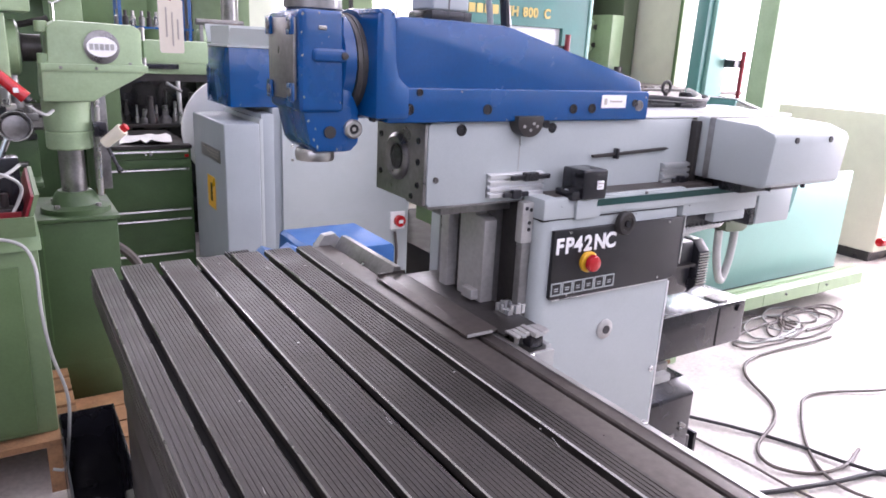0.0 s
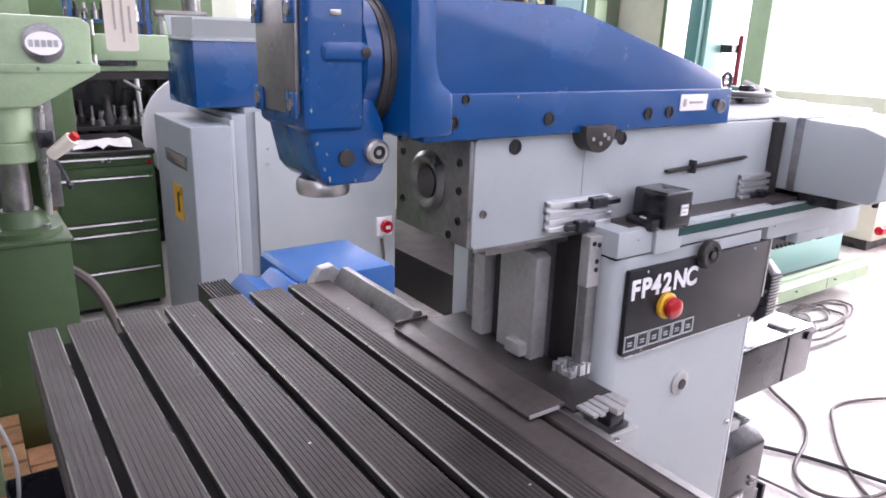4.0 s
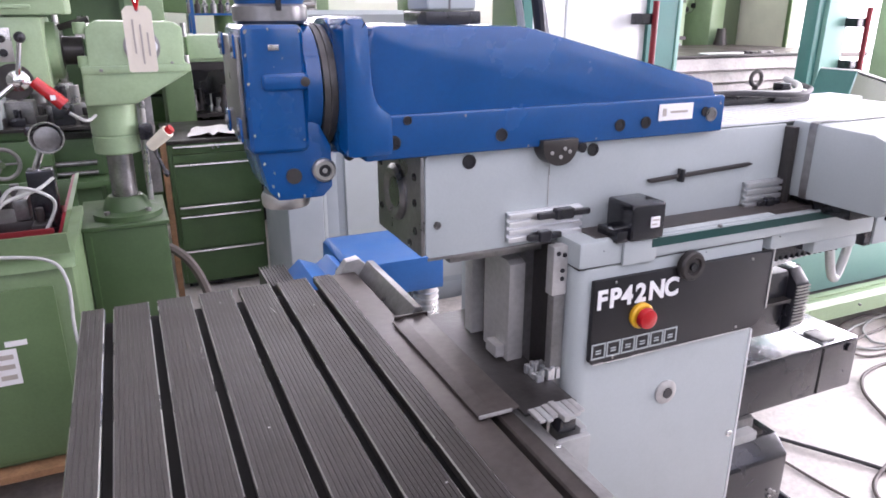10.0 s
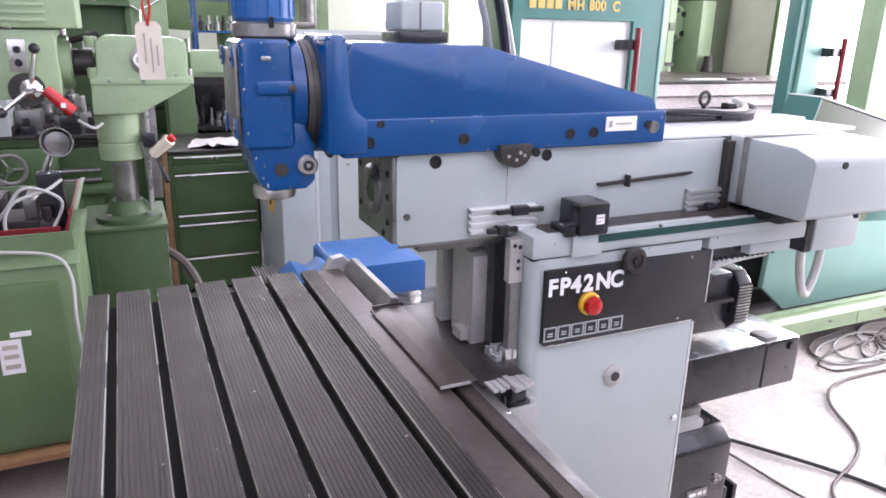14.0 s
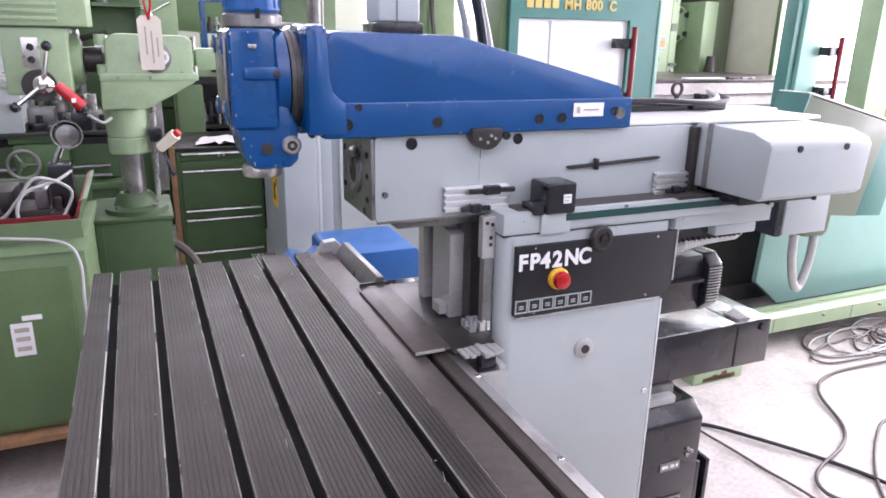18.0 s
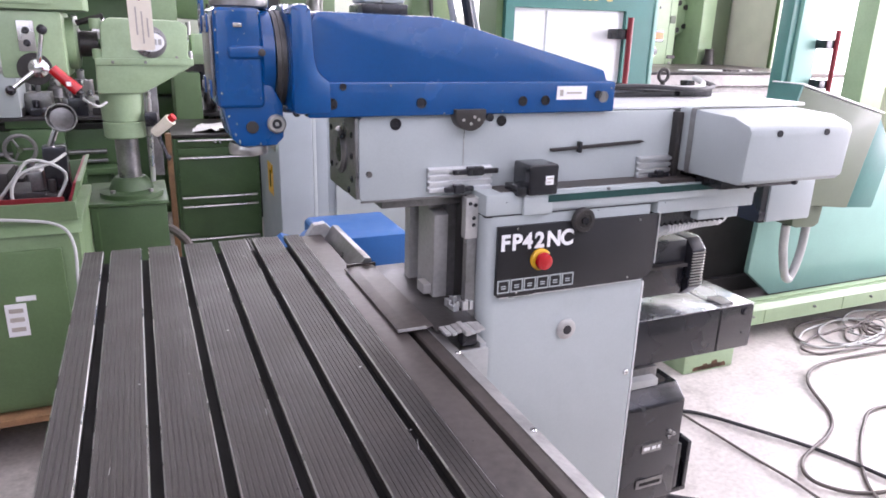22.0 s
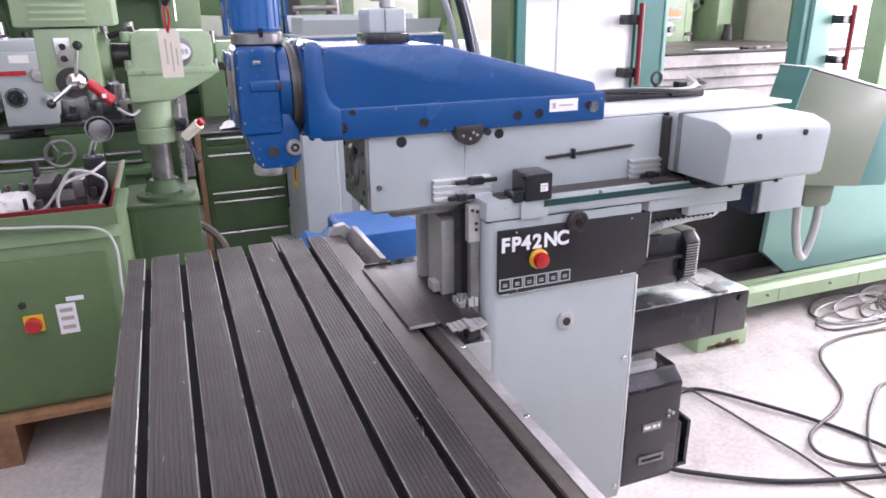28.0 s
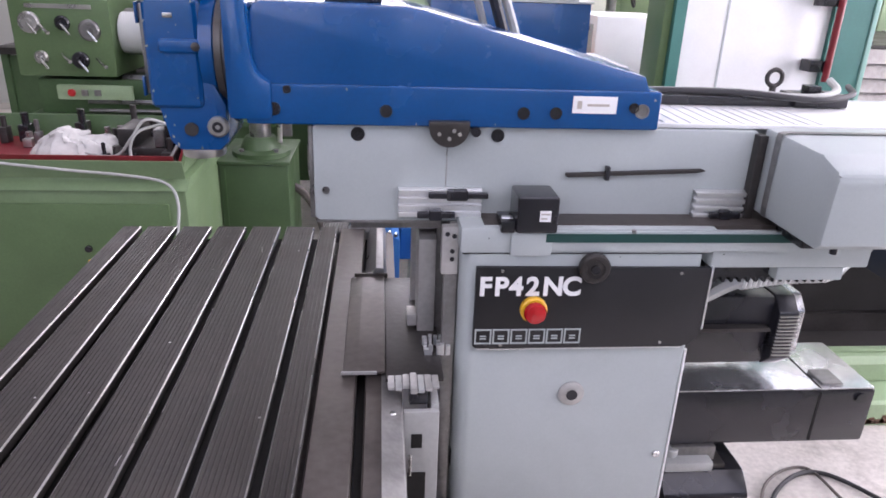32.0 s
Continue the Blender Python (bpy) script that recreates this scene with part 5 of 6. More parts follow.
solid("white_knob", lathe([(0.008, 0), (0.018, 0.006), (0.02, 0.018), (0.014, 0.03), (0.004, 0.034)], (-0.145, 0.40, 0.7455), "z", 20), CREAM, "round off-white plastic knob lying in the tray", "knob")
random.seed(19)
bm = bmesh.new()
bmesh.ops.create_grid(bm, x_segments=36, y_segments=30, size=0.5)
for v in bm.verts:
    u, w = v.co.x, v.co.y
    n1 = noise.noise((u * 5, w * 5, 2.0)) + 0.6 * noise.noise((u * 11, w * 11, 5.0))
    hump = max(0.0, 1 - 3.4 * (u * u + w * w))
    v.co = Vector((-0.50 + 0.27 * u + 0.02 * n1, 0.49 + 0.20 * w + 0.02 * n1, 0.765 + 0.11 * hump ** 0.6 * (0.8 + 0.3 * noise.noise((u * 3, w * 3, 9.0))) + 0.025 * abs(noise.noise((u * 4 + w * 7, w * 2, 1.0))) + 0.012 * n1))
bmesh.ops.solidify(bm, geom=bm.faces, thickness=0.002)
solid("cleaning_rag", bm, CLOTH, "crumpled white cleaning rag lying in the red chip tray", "rag")
wl = thing("work_lamp", (-0.15, 0.50, 0.746), "round bright work lamp on a black bracket", "work lamp")
part("bracket", box(-0.19, -0.12, 0.47, 0.54, 0.746, 0.95, 0.006), BLACK, wl)
part("bracket_rod", rod((-0.165, 0.49, 0.95), (-0.135, 0.49, 1.02), 0.010), CHROME, wl)
part("reflector", lathe([(0.012, 0.03), (0.03, 0.022), (0.043, 0.0), (0.046, -0.02), (0.042, -0.02), (0.038, 0.0), (0.02, 0.014), (0.004, 0.016)], (-0.118, 0.47, 1.045), "y", 28), CHROME, wl, "bright bowl reflector")
part("lens", lathe([(0.036, 0.0), (0.034, -0.006), (0.01, -0.010)], (-0.118, 0.47, 1.04), "y", 24), STEEL_D, wl)
part("lamp_socket", rod((-0.165, 0.5, 1.06), (-0.14, 0.48, 1.05), 0.016), BLACK, wl)
solid("grey_cable", tube([(-0.45, 0.42, 0.80), (-0.33, 0.38, 0.80), (-0.27, 0.37, 0.86), (-0.215, 0.37, 0.925), (-0.14, 0.38, 0.90), (-0.125, 0.40, 0.85), (-0.19, 0.36, 0.76), (-0.27, 0.36, 0.80), (-0.25, 0.37, 0.88), (-0.16, 0.40, 0.91), (-0.12, 0.45, 0.93)], 0.005), CABLE_G, "coiled light grey cable on the tray", "cable")
solid("hanging_cable", tube([(-0.75, 0.31, 0.80), (-0.45, 0.302, 0.772), (-0.28, 0.30, 0.758), (-0.155, 0.30, 0.733), (-0.115, 0.28, 0.67), (-0.112, 0.22, 0.55), (-0.10, 0.20, 0.42), (-0.07, 0.20, 0.26), (-0.09, 0.21, 0.06), (-0.10, 0.235, 0.012), (-0.13, 0.25, 0.012)], 0.005), CABLE_G, "light grey cable hanging over the green cabinet", "cable")
blk = thing("black_bin", (0.0, 0.45, FLOOR), "open black sheet-metal bin beside the table", "bin")
part("floor", box(-0.095, 0.10, 0.08, 0.87, FLOOR, FLOOR + 0.01), BLACK, blk)
for bx in ((-0.095, -0.089, 0.08, 0.87), (0.094, 0.10, 0.08, 0.87), (-0.089, 0.094, 0.864, 0.87), (-0.089, 0.094, 0.08, 0.086)):
    part("side", box(bx[0], bx[1], bx[2], bx[3], FLOOR + 0.01, -0.10, 0.001), BLACK, blk)



# ---- lathes at the back ----
def lathe_machine(name, x0, x1, y, top, paint, paint_head, label):
    """A centre lathe: bed on two feet, headstock with dials, carriage with handwheels, tailstock."""
    th = thing(name, ((x0 + x1) / 2, y + 0.25, 0.0), label, "lathe")
    L = x1 - x0
    for a, b in ((x0 + 0.02, x0 + 0.42), (x1 - 0.40, x1 - 0.05)):
        part("foot", box(a, b, y + 0.05, y + 0.5, 0.0, top - 0.22, 0.012), paint, th)
    part("chip_pan", box(x0, x1, y - 0.05, y + 0.58, top - 0.219, top - 0.19, 0.006), paint, th)
    part("bed", box(x0 + 0.05, x1, y + 0.08, y + 0.42, top - 0.189, top - 0.02, 0.008), paint, th)
    part("bed_way", join(lambda b: prism([(y + 0.10, top - 0.0195), (y + 0.12, top), (y + 0.16, top), (y + 0.18, top - 0.0195)], "x", x0 + 0.45, x1, bm=b), lambda b: box(x0 + 0.45, x1, y + 0.32, y + 0.40, top - 0.0195, top, bm=b)), STEEL_D, th)
    hs = part("headstock", box(x0, x0 + 0.46, y + 0.02, y + 0.46, top - 0.0, top + 0.36, 0.014), paint_head, th)
    part("head_cover", box(x0 + 0.02, x0 + 0.44, y + 0.04, y + 0.44, top + 0.361, top + 0.385, 0.006), paint, hs)
    for k, (dx, dz, r) in enumerate(((0.09, 0.25, 0.05), (0.24, 0.25, 0.035), (0.36, 0.22, 0.05), (0.12, 0.09, 0.032), (0.30, 0.08, 0.04))):
        part("dial", lathe([(r, 0), (r, -0.012), (r * 0.8, -0.02), (r * 0.4, -0.02), (r * 0.35, -0.035)], (x0 + dx, y + 0.02, top + dz), "y", 24), (STEEL, BLACK, STEEL_D)[k % 3], hs)
        part("dial_lever", rod((x0 + dx, y - 0.01, top + dz), (x0 + dx + 0.04, y - 0.02, top + dz - 0.05), 0.006), CHROME, hs)
    part("name_bar", box(x0 + 0.08, x0 + 0.38, y + 0.013, y + 0.0195, top + 0.315, top + 0.335), STEEL, hs)
    part("chuck", lathe([(0.05, 0.46), (0.115, 0.47), (0.115, 0.55), (0.10, 0.56), (0.03, 0.56)], (x0, y + 0.24, top + 0.2), "x", 28), STEEL_D, th, "dark three-jaw chuck")
    cx = x0 + 0.46 + (L - 0.5) * 0.42
    cr = part("carriage", join(lambda b: box(cx, cx + 0.26, y + 0.0, y + 0.46, top + 0.001, top + 0.05, 0.006, bm=b), lambda b: box(cx + 0.02, cx + 0.24, y - 0.03, y + 0.06, top - 0.18, top + 0.0, 0.008, bm=b)), paint, th)
    part("tool_post", join(lambda b: box(cx + 0.08, cx + 0.19, y + 0.12, y + 0.24, top + 0.051, top + 0.15, 0.006, bm=b), lambda b: cyl(0.012, (cx + 0.135, y + 0.18, top + 0.15), "z", 0, 0.05, 12, bm=b)), STEEL_D, cr)
    wheel = part("handwheel", torus((cx + 0.06, y - 0.08, top - 0.08), "y", 0.062, 0.009, 26, 8), STEEL_D, cr)
    part("wheel_hub", rod((cx + 0.06, y - 0.03, top - 0.08), (cx + 0.06, y - 0.10, top - 0.08), 0.014), CHROME, cr)
    for a in range(3):
        part("spoke", rod((cx + 0.06, y - 0.085, top - 0.08), (cx + 0.06 + 0.06 * math.cos(a * 2.1), y - 0.08, top - 0.08 + 0.06 * math.sin(a * 2.1)), 0.005), STEEL_D, cr)
    part("lead_screw", rod((x0 + 0.3, y + 0.03, top - 0.12), (x1 - 0.05, y + 0.03, top - 0.12), 0.012), STEEL_D, th)
    part("feed_rod", rod((x0 + 0.3, y + 0.03, top - 0.165), (x1 - 0.05, y + 0.03, top - 0.165), 0.010), STEEL_D, th)
    if L > 1.3:
        tx = x1 - 0.38
        ts = part("tailstock", join(lambda b: box(tx, tx + 0.24, y + 0.1, y + 0.4, top + 0.001, top + 0.12, 0.01, bm=b), lambda b: cyl(0.06, (tx - 0.02, y + 0.24, top + 0.2), "x", 0, 0.27, 20, 0.008, bm=b), lambda b: box(tx + 0.04, tx + 0.2, y + 0.19, y + 0.29, top + 0.1, top + 0.18, bm=b)), paint, th)
        part("quill", cyl(0.026, (tx - 0.02, y + 0.24, top + 0.2), "x", -0.12, 0.0, 16), STEEL, ts)
        part("tail_wheel", torus((tx + 0.29, y + 0.24, top + 0.2), "x", 0.075, 0.010, 26, 8), CHROME, ts)
    return th


near = lathe_machine("lathe", -1.24, -0.02, 1.62, 0.86, GREEN_D, GREEN_M, "green centre lathe with a light grey control housing")
gh = part("control_housing", join(lambda b: box(-0.62, -0.40, 1.60, 1.95, 0.913, 1.25, 0.008, bm=b), lambda b: box(-0.60, -0.42, 1.62, 1.93, 1.25, 1.30, 0.006, bm=b)), GREY, near, "light grey control housing")
part("red_strip", box(-0.618, -0.50, 1.594, 1.5995, 1.145, 1.165), RED, gh)
for x, z, r in ((-0.45, 1.145, 0.036), (-0.56, 1.045, 0.045), (-0.43, 1.03, 0.02)):
    part("dial", lathe([(r, 0), (r, -0.012), (r * 0.75, -0.02), (r * 0.4, -0.02), (r * 0.3, -0.04)], (x, 1.60, z), "y", 26), BLACK if r == 0.045 else STEEL, gh)
    part("dial_ring", torus((x, 1.586, z), "y", r * 0.82, 0.004, 24, 6), STEEL, gh)
part("paper_label", box(-0.56, -0.48, 1.597, 1.5995, 1.20, 1.235), PAPER, gh)
part("chuck_guard", lathe([(0.06, -0.78), (0.10, -0.775), (0.10, -0.67), (0.09, -0.66), (0.04, -0.66)], (0, 1.80, 1.06), "x", 28), WHITE, near, "white cylindrical chuck guard")
sb2 = part("switch_bar", box(-1.05, -0.70, 1.575, 1.60, 0.76, 0.83, 0.005), GREEN, near, "pale green switch bar")
part("red_button", cyl(0.018, (-0.98, 1.575, 0.795), "y", -0.014, 0.0, 16, 0.003), RED, sb2)
for x in (-0.92, -0.86):
    part("grey_button", box(x - 0.015, x + 0.015, 1.566, 1.5748, 0.78, 0.81, 0.002), STEEL_D, sb2)
for x, z in ((-1.10, 1.10), (-1.02, 0.97), (-0.86, 0.95)):
    part("shift_lever", rod((x, 1.63, z), (x + 0.06, 1.56, z - 0.03), 0.009, 10), CHROME, near)
lathe_machine("lathe", 0.05, 2.05, 3.25, 0.86, GREEN_D, GREEN_D, "long dark green centre lathe with a silver name bar")
lathe_machine("lathe", -1.7, 0.15, 4.4, 0.95, GREEN_M, GREEN, "pale green centre lathe standing far back")

random.seed(77)
for k in range(14):
    x, y = -0.62 + 0.045 * k, 1.66 + random.uniform(0, 0.25)
    r, h = random.uniform(0.02, 0.045), random.uniform(0.06, 0.17)
    solid("turning_tool", join(lambda b: box(x - r, x + r, y - r, y + r, 0.912, 0.912 + h * 0.5, 0.005, bm=b), lambda b: cyl(r * 0.55, (x, y, 0.912 + h * 0.5), "z", 0, h * 0.5, 12, 0.003, bm=b)), (IRON_D, STEEL_D, BLACK, STEEL)[k % 4], "oily turning tool lying on the lathe carriage", "turning tool", "tools on the lathe")
tb = solid("tool_tray", box(-0.66, 0.06, 1.58, 1.98, 0.9, 0.912), IRON_D, "oily sheet tray across the lathe bed", "tray")
# crowded bench between the lathes
bk = thing("storage_bench", (-0.7, 2.65, 0.0), "dark steel bench with a rear rack full of tooling", "bench")
part("top", box(-1.75, 0.2, 2.42, 2.92, 0.86, 0.90, 0.004), IRON_D, bk)
for x in (-1.72, -0.75, 0.14):
    for y in (2.45, 2.86):
        part("leg", box(x, x + 0.04, y, y + 0.04, 0.0, 0.8595), GREEN_D, bk, smooth=False)
part("lower_panel", box(-1.7, 0.15, 2.47, 2.49, 0.1, 0.85), GREEN_D, bk)
for z in (1.22, 1.5):
    part("rack_shelf", box(-1.7, 0.15, 2.62, 2.9, z, z + 0.02), GREEN_D, bk, smooth=False)
for x in (-1.7, -0.78, 0.12):
    part("rack_post", box(x, x + 0.03, 2.865, 2.895, 0.9005, 1.75), GREEN_D, bk, smooth=False)
part("rack_back", box(-1.7, 0.15, 2.8985, 2.91, 0.92, 1.74), GREEN_D, bk)
random.seed(31)
for k in range(36):
    z = (0.901, 1.2205 + 0.0005, 1.5205)[k % 3]
    x, y = -1.66 + 1.72 * (k // 3) / 12 + random.uniform(0, 0.05), 2.66 + random.uniform(0, 0.1)
    r, h = random.uniform(0.025, 0.06), random.uniform(0.09, 0.22)
    m = random.choice((IRON_D, STEEL_D, GREEN_D, BLACK, GREEN_M, IRON_D, STEEL))
    if k % 2:
        solid("stored_tool", lathe([(r, 0), (r, h * 0.4), (r * 0.7, h * 0.5), (r * 0.6, h * 0.95), (r * 0.4, h)], (x, y, z), "z", 16), m, "oily tool stored on the steel bench", "machine tool part", "tooling on the bench")
    else:
        solid("stored_tool", join(lambda b: box(x - r, x + r, y - r, y + r, z, z + h * 0.6, 0.006, bm=b), lambda b: cyl(r * 0.6, (x, y, z + h * 0.6), "z", 0, h * 0.4, 14, 0.004, bm=b)), m, "oily machine part stored on the steel bench", "machine tool part", "tooling on the bench")

# green radial drill and a dark press behind them
rd = thing("radial_drill", (0.5, 4.0, 0.0), "mid-green radial drill with a thick round column", "drill")
part("base", box(-0.3, 1.15, 3.85, 4.3, 0.0, 0.25, 0.015), GREEN_M, rd)
part("round_column", cyl(0.16, (0.95, 4.1, 0), "z", 0.2505, 2.6, 28), GREEN_M, rd)
part("arm", prism([(-0.35, 1.42), (-0.35, 1.62), (0.75, 1.78), (1.12, 1.80), (1.12, 1.36), (0.75, 1.36)], "y", 3.96, 4.22, 0.015), GREEN_M, rd)
part("saddle", box(0.05, 0.42, 3.84, 4.28, 1.28, 1.95, 0.02), GREEN, rd)
part("spindle", cyl(0.04, (0.23, 3.92, 0), "z", 0.85, 1.28, 18), STEEL_D, rd)
part("hand_star", join(*[(lambda b, a=a: rod((0.23, 3.82, 1.5), (0.23 + 0.16 * math.cos(a), 3.80, 1.5 + 0.16 * math.sin(a)), 0.009, bm=b)) for a in (0.5, 2.6, 4.7)]), CHROME, rd)
part("motor", cyl(0.10, (0.25, 4.05, 0), "z", 1.95, 2.3, 22, 0.01), GREEN_D, rd)
part("elevating_screw", cyl(0.03, (0.62, 4.1, 0), "z", 0.2505, 2.3, 14), STEEL_D, rd)
pr = thing("press", (-0.85, 3.5, 0.0), "dark green press with a heavy frame", "press")
part("base", box(-1.2, -0.45, 3.3, 3.8, 0.0, 0.85, 0.015), GREEN_D, pr)
part("side_frame", box(-1.2, -1.02, 3.35, 3.75, 0.8505, 1.9, 0.015), GREEN_D, pr)
part("side_frame", box(-0.63, -0.45, 3.35, 3.75, 0.8505, 1.9, 0.015), GREEN_D, pr)
part("crown", box(-1.22, -0.43, 3.33, 3.77, 1.9005, 2.35, 0.02), GREEN_M, pr)
part("ram", box(-0.98, -0.67, 3.42, 3.7, 1.35, 1.9, 0.01), STEEL_D, pr)
part("flywheel", lathe([(0.28, -0.03), (0.30, -0.02), (0.30, 0.02), (0.28, 0.03)], (-0.825, 3.28, 2.12), "y", 36), BLACK, pr)

# pale green long-beam machine behind the tool cabinet
lb = thing("planing_machine", (0.85, 2.85, 0.0), "pale green machine with a long horizontal beam", "machine tool")
part("beam", prism([(2.62, 1.10), (2.62, 1.20), (2.66, 1.235), (2.95, 1.24), (3.0, 1.20), (3.0, 1.10)], "x", 0.36, 1.30, 0.01), GREEN, lb, "pale green beam cover")
# Solid dark strip paints the shadow under the beam.
part("beam_shadow_gap", box(0.38, 1.28, 2.64, 2.98, 1.055, 1.0995), IRON_D, lb)
part("beam_top_way", box(0.40, 1.28, 2.72, 2.94, 1.2405, 1.255), STEEL_D, lb)
part("leg", box(0.30, 0.46, 2.6, 3.0, 0.0, 1.054, 0.015), GREEN_M, lb)
part("leg", box(0.98, 1.30, 2.6, 3.0, 0.0, 1.054, 0.015), GREEN_M, lb)
# Black panel stands in for the dark recess between the legs.
part("back_panel", box(0.46, 0.98, 2.96, 3.0, 0.0, 1.05), BLACK, lb)
part("shelf", box(0.4605, 0.9795, 2.62, 2.955, 0.78, 0.80), IRON_D, lb)
part("post", rod((0.80, 2.61, 0.80), (0.79, 2.61, 1.06), 0.013), ALU, lb)
part("warning_mark", box(1.05, 1.08, 2.5955, 2.5995, 0.98, 1.03), YELLOW, lb)
part("handle_box", box(0.52, 0.80, 2.6, 2.66, 1.13, 1.16, 0.004), BLACK, lb)
part("lever", rod((0.72, 2.60, 1.05), (0.80, 2.56, 1.0), 0.010), STEEL_D, lb)
random.seed(21)
for k in range(12):
    x, y = 0.48 + 0.04 * k + random.uniform(-0.01, 0.01), 2.66 + random.uniform(0, 0.2)
    r, h = random.uniform(0.012, 0.035), random.uniform(0.05, 0.2)
    solid("tool_holder", lathe([(r, 0), (r, h * 0.3), (r * 0.6, h * 0.45), (r * 0.5, h), (r * 0.3, h * 1.02)], (x, y, 0.8005), "z", 14), (STEEL_D, IRON_D, STEEL)[k % 3], "oily steel tool holder standing on the shelf", "tool holder", "tool holders on the shelf")
rack = thing("tool_rack", (0.72, 2.75, 1.256), "dark blue steel rack standing on the beam", "rack")
for x in (0.5, 0.9):
    for y in (2.74, 2.92):
        part("upright", box(x, x + 0.02, y, y + 0.02, 1.256, 1.75), BLUE, rack, smooth=False)
for z in (1.36, 1.55, 1.72):
    part("shelf", box(0.49, 0.93, 2.735, 2.945, z, z + 0.012), BLUE, rack, smooth=False)
random.seed(5)
for k in range(9):
    x = 0.505 + 0.045 * k
    part("stored_part", lathe([(0.018, 0), (0.018, 0.05), (0.01, 0.06), (0.01, 0.09)], (x, 2.80 + 0.02 * (k % 3), 1.3725), "z", 12), (STEEL_D, IRON_D, STEEL)[k % 3], rack)
mh = thing("milling_attachment", (1.05, 2.8, 1.256), "row of green gear heads standing on the beam", "machine part")
part("base", box(0.96, 1.28, 2.75, 2.92, 1.2555, 1.30, 0.008), GREEN_M, mh)
for k in range(4):
    part("gear_head", lathe([(0.034, 1.30), (0.034, 1.36), (0.026, 1.375), (0.012, 1.38)], (1.0 + 0.075 * k, 2.83, 0), "z", 18), (GREEN, GREEN_M)[k % 2], mh)
part("shaft", rod((0.96, 2.80, 1.42), (1.26, 2.80, 1.42), 0.02), STEEL_D, mh)
part("shaft_stand", box(0.98, 1.0, 2.79, 2.81, 1.30, 1.42), STEEL_D, mh)
part("shaft_stand", box(1.22, 1.24, 2.79, 2.81, 1.30, 1.42), STEEL_D, mh)

# light grey cabinet, orange crates and a grey crate
wc = thing("grey_cabinet", (2.0, 2.5, 0.0), "light grey steel cabinet with a louvred side", "cabinet")
part("body", box(1.76, 2.22, 2.2, 2.75, 0.0, 1.19, 0.012), WHITE, wc)
part("side_panel", box(1.75, 1.7595, 2.26, 2.68, 0.6, 1.14, 0.003), GREY, wc)
part("grip", box(1.743, 1.7498, 2.3, 2.6, 1.10, 1.125, 0.002), BLACK, wc)
part("latch", box(1.742, 1.7498, 2.46, 2.475, 0.85, 0.95, 0.002), BLACK, wc)
sh = thing("work_bench", (1.62, 2.3, 0.0), "steel bench with grey crates beside the cabinet", "bench")
part("top", box(1.32, 1.735, 2.05, 2.6, 0.76, 0.80, 0.004), IRON_D, sh)
for x in (1.34, 1.70):
    for y in (2.07, 2.55):
        part("leg", box(x, x + 0.03, y, y + 0.03, 0.0, 0.7595), IRON_D, sh, smooth=False)
cr = thing("grey_crate", (1.52, 2.2, 0.801), "flat grey plastic crate on the bench", "crate")
part("tub", box(1.34, 1.70, 2.06, 2.36, 0.801, 0.87, 0.008), GREY, cr)
part("rim", box(1.335, 1.705, 2.055, 2.365, 0.8705, 0.88, 0.003), GREY, cr)
for k in range(3):
    solid("orange_board", box(1.35 - 0.01 * k, 1.68 + 0.008 * k, 2.08, 2.34, 0.8805 + 0.026 * k, 0.9055 + 0.026 * k, 0.003), ORANGE, "flat orange plastic board stacked on a crate", "board", "orange boards on the crate")

# green milling machine far behind, with a white guard
gm = thing("knee_mill", (1.5, 4.4, 0.0), "pale green knee milling machine far back", "milling machine")
part("column", box(1.30, 1.80, 4.4, 5.0, 0.0, 1.75, 0.03), GREEN, gm)
part("head", box(1.34, 1.76, 4.0, 4.95, 1.75, 2.05, 0.03), GREEN, gm)
part("knee", box(1.36, 1.74, 3.95, 4.4, 0.4, 0.85, 0.02), GREEN, gm)
part("table", box(1.0, 2.1, 3.9, 4.3, 0.852, 0.93, 0.008), STEEL_D, gm)
part("spindle", cyl(0.07, (1.55, 4.15, 0), "z", 1.3, 1.75, 24, 0.01), STEEL_D, gm)
part("dark_column", box(1.15, 1.28, 4.3, 4.6, 0.0, 2.3, 0.01), IRON_D, gm)
gm2 = thing("jig_borer", (2.45, 3.9, 0.0), "pale green jig borer with hanging cables", "machine tool")
part("base", box(2.25, 2.75, 3.6, 4.3, 0.0, 0.9, 0.02), GREEN, gm2)
part("column", box(2.45, 2.75, 3.9, 4.3, 0.9, 2.4, 0.02), GREEN, gm2)
part("head", box(2.27, 2.44, 3.7, 4.0, 1.25, 1.7, 0.02), GREEN_M, gm2)
part("spindle", cyl(0.04, (2.35, 3.82, 0), "z", 1.05, 1.25, 18), STEEL_D, gm2)
part("hanging_cable", tube([(2.42, 3.68, 1.75), (2.40, 3.60, 1.55), (2.42, 3.58, 1.3), (2.47, 3.62, 1.2), (2.44, 3.66, 1.5), (2.45, 3.7, 1.8)], 0.012), RUBBER, gm2)
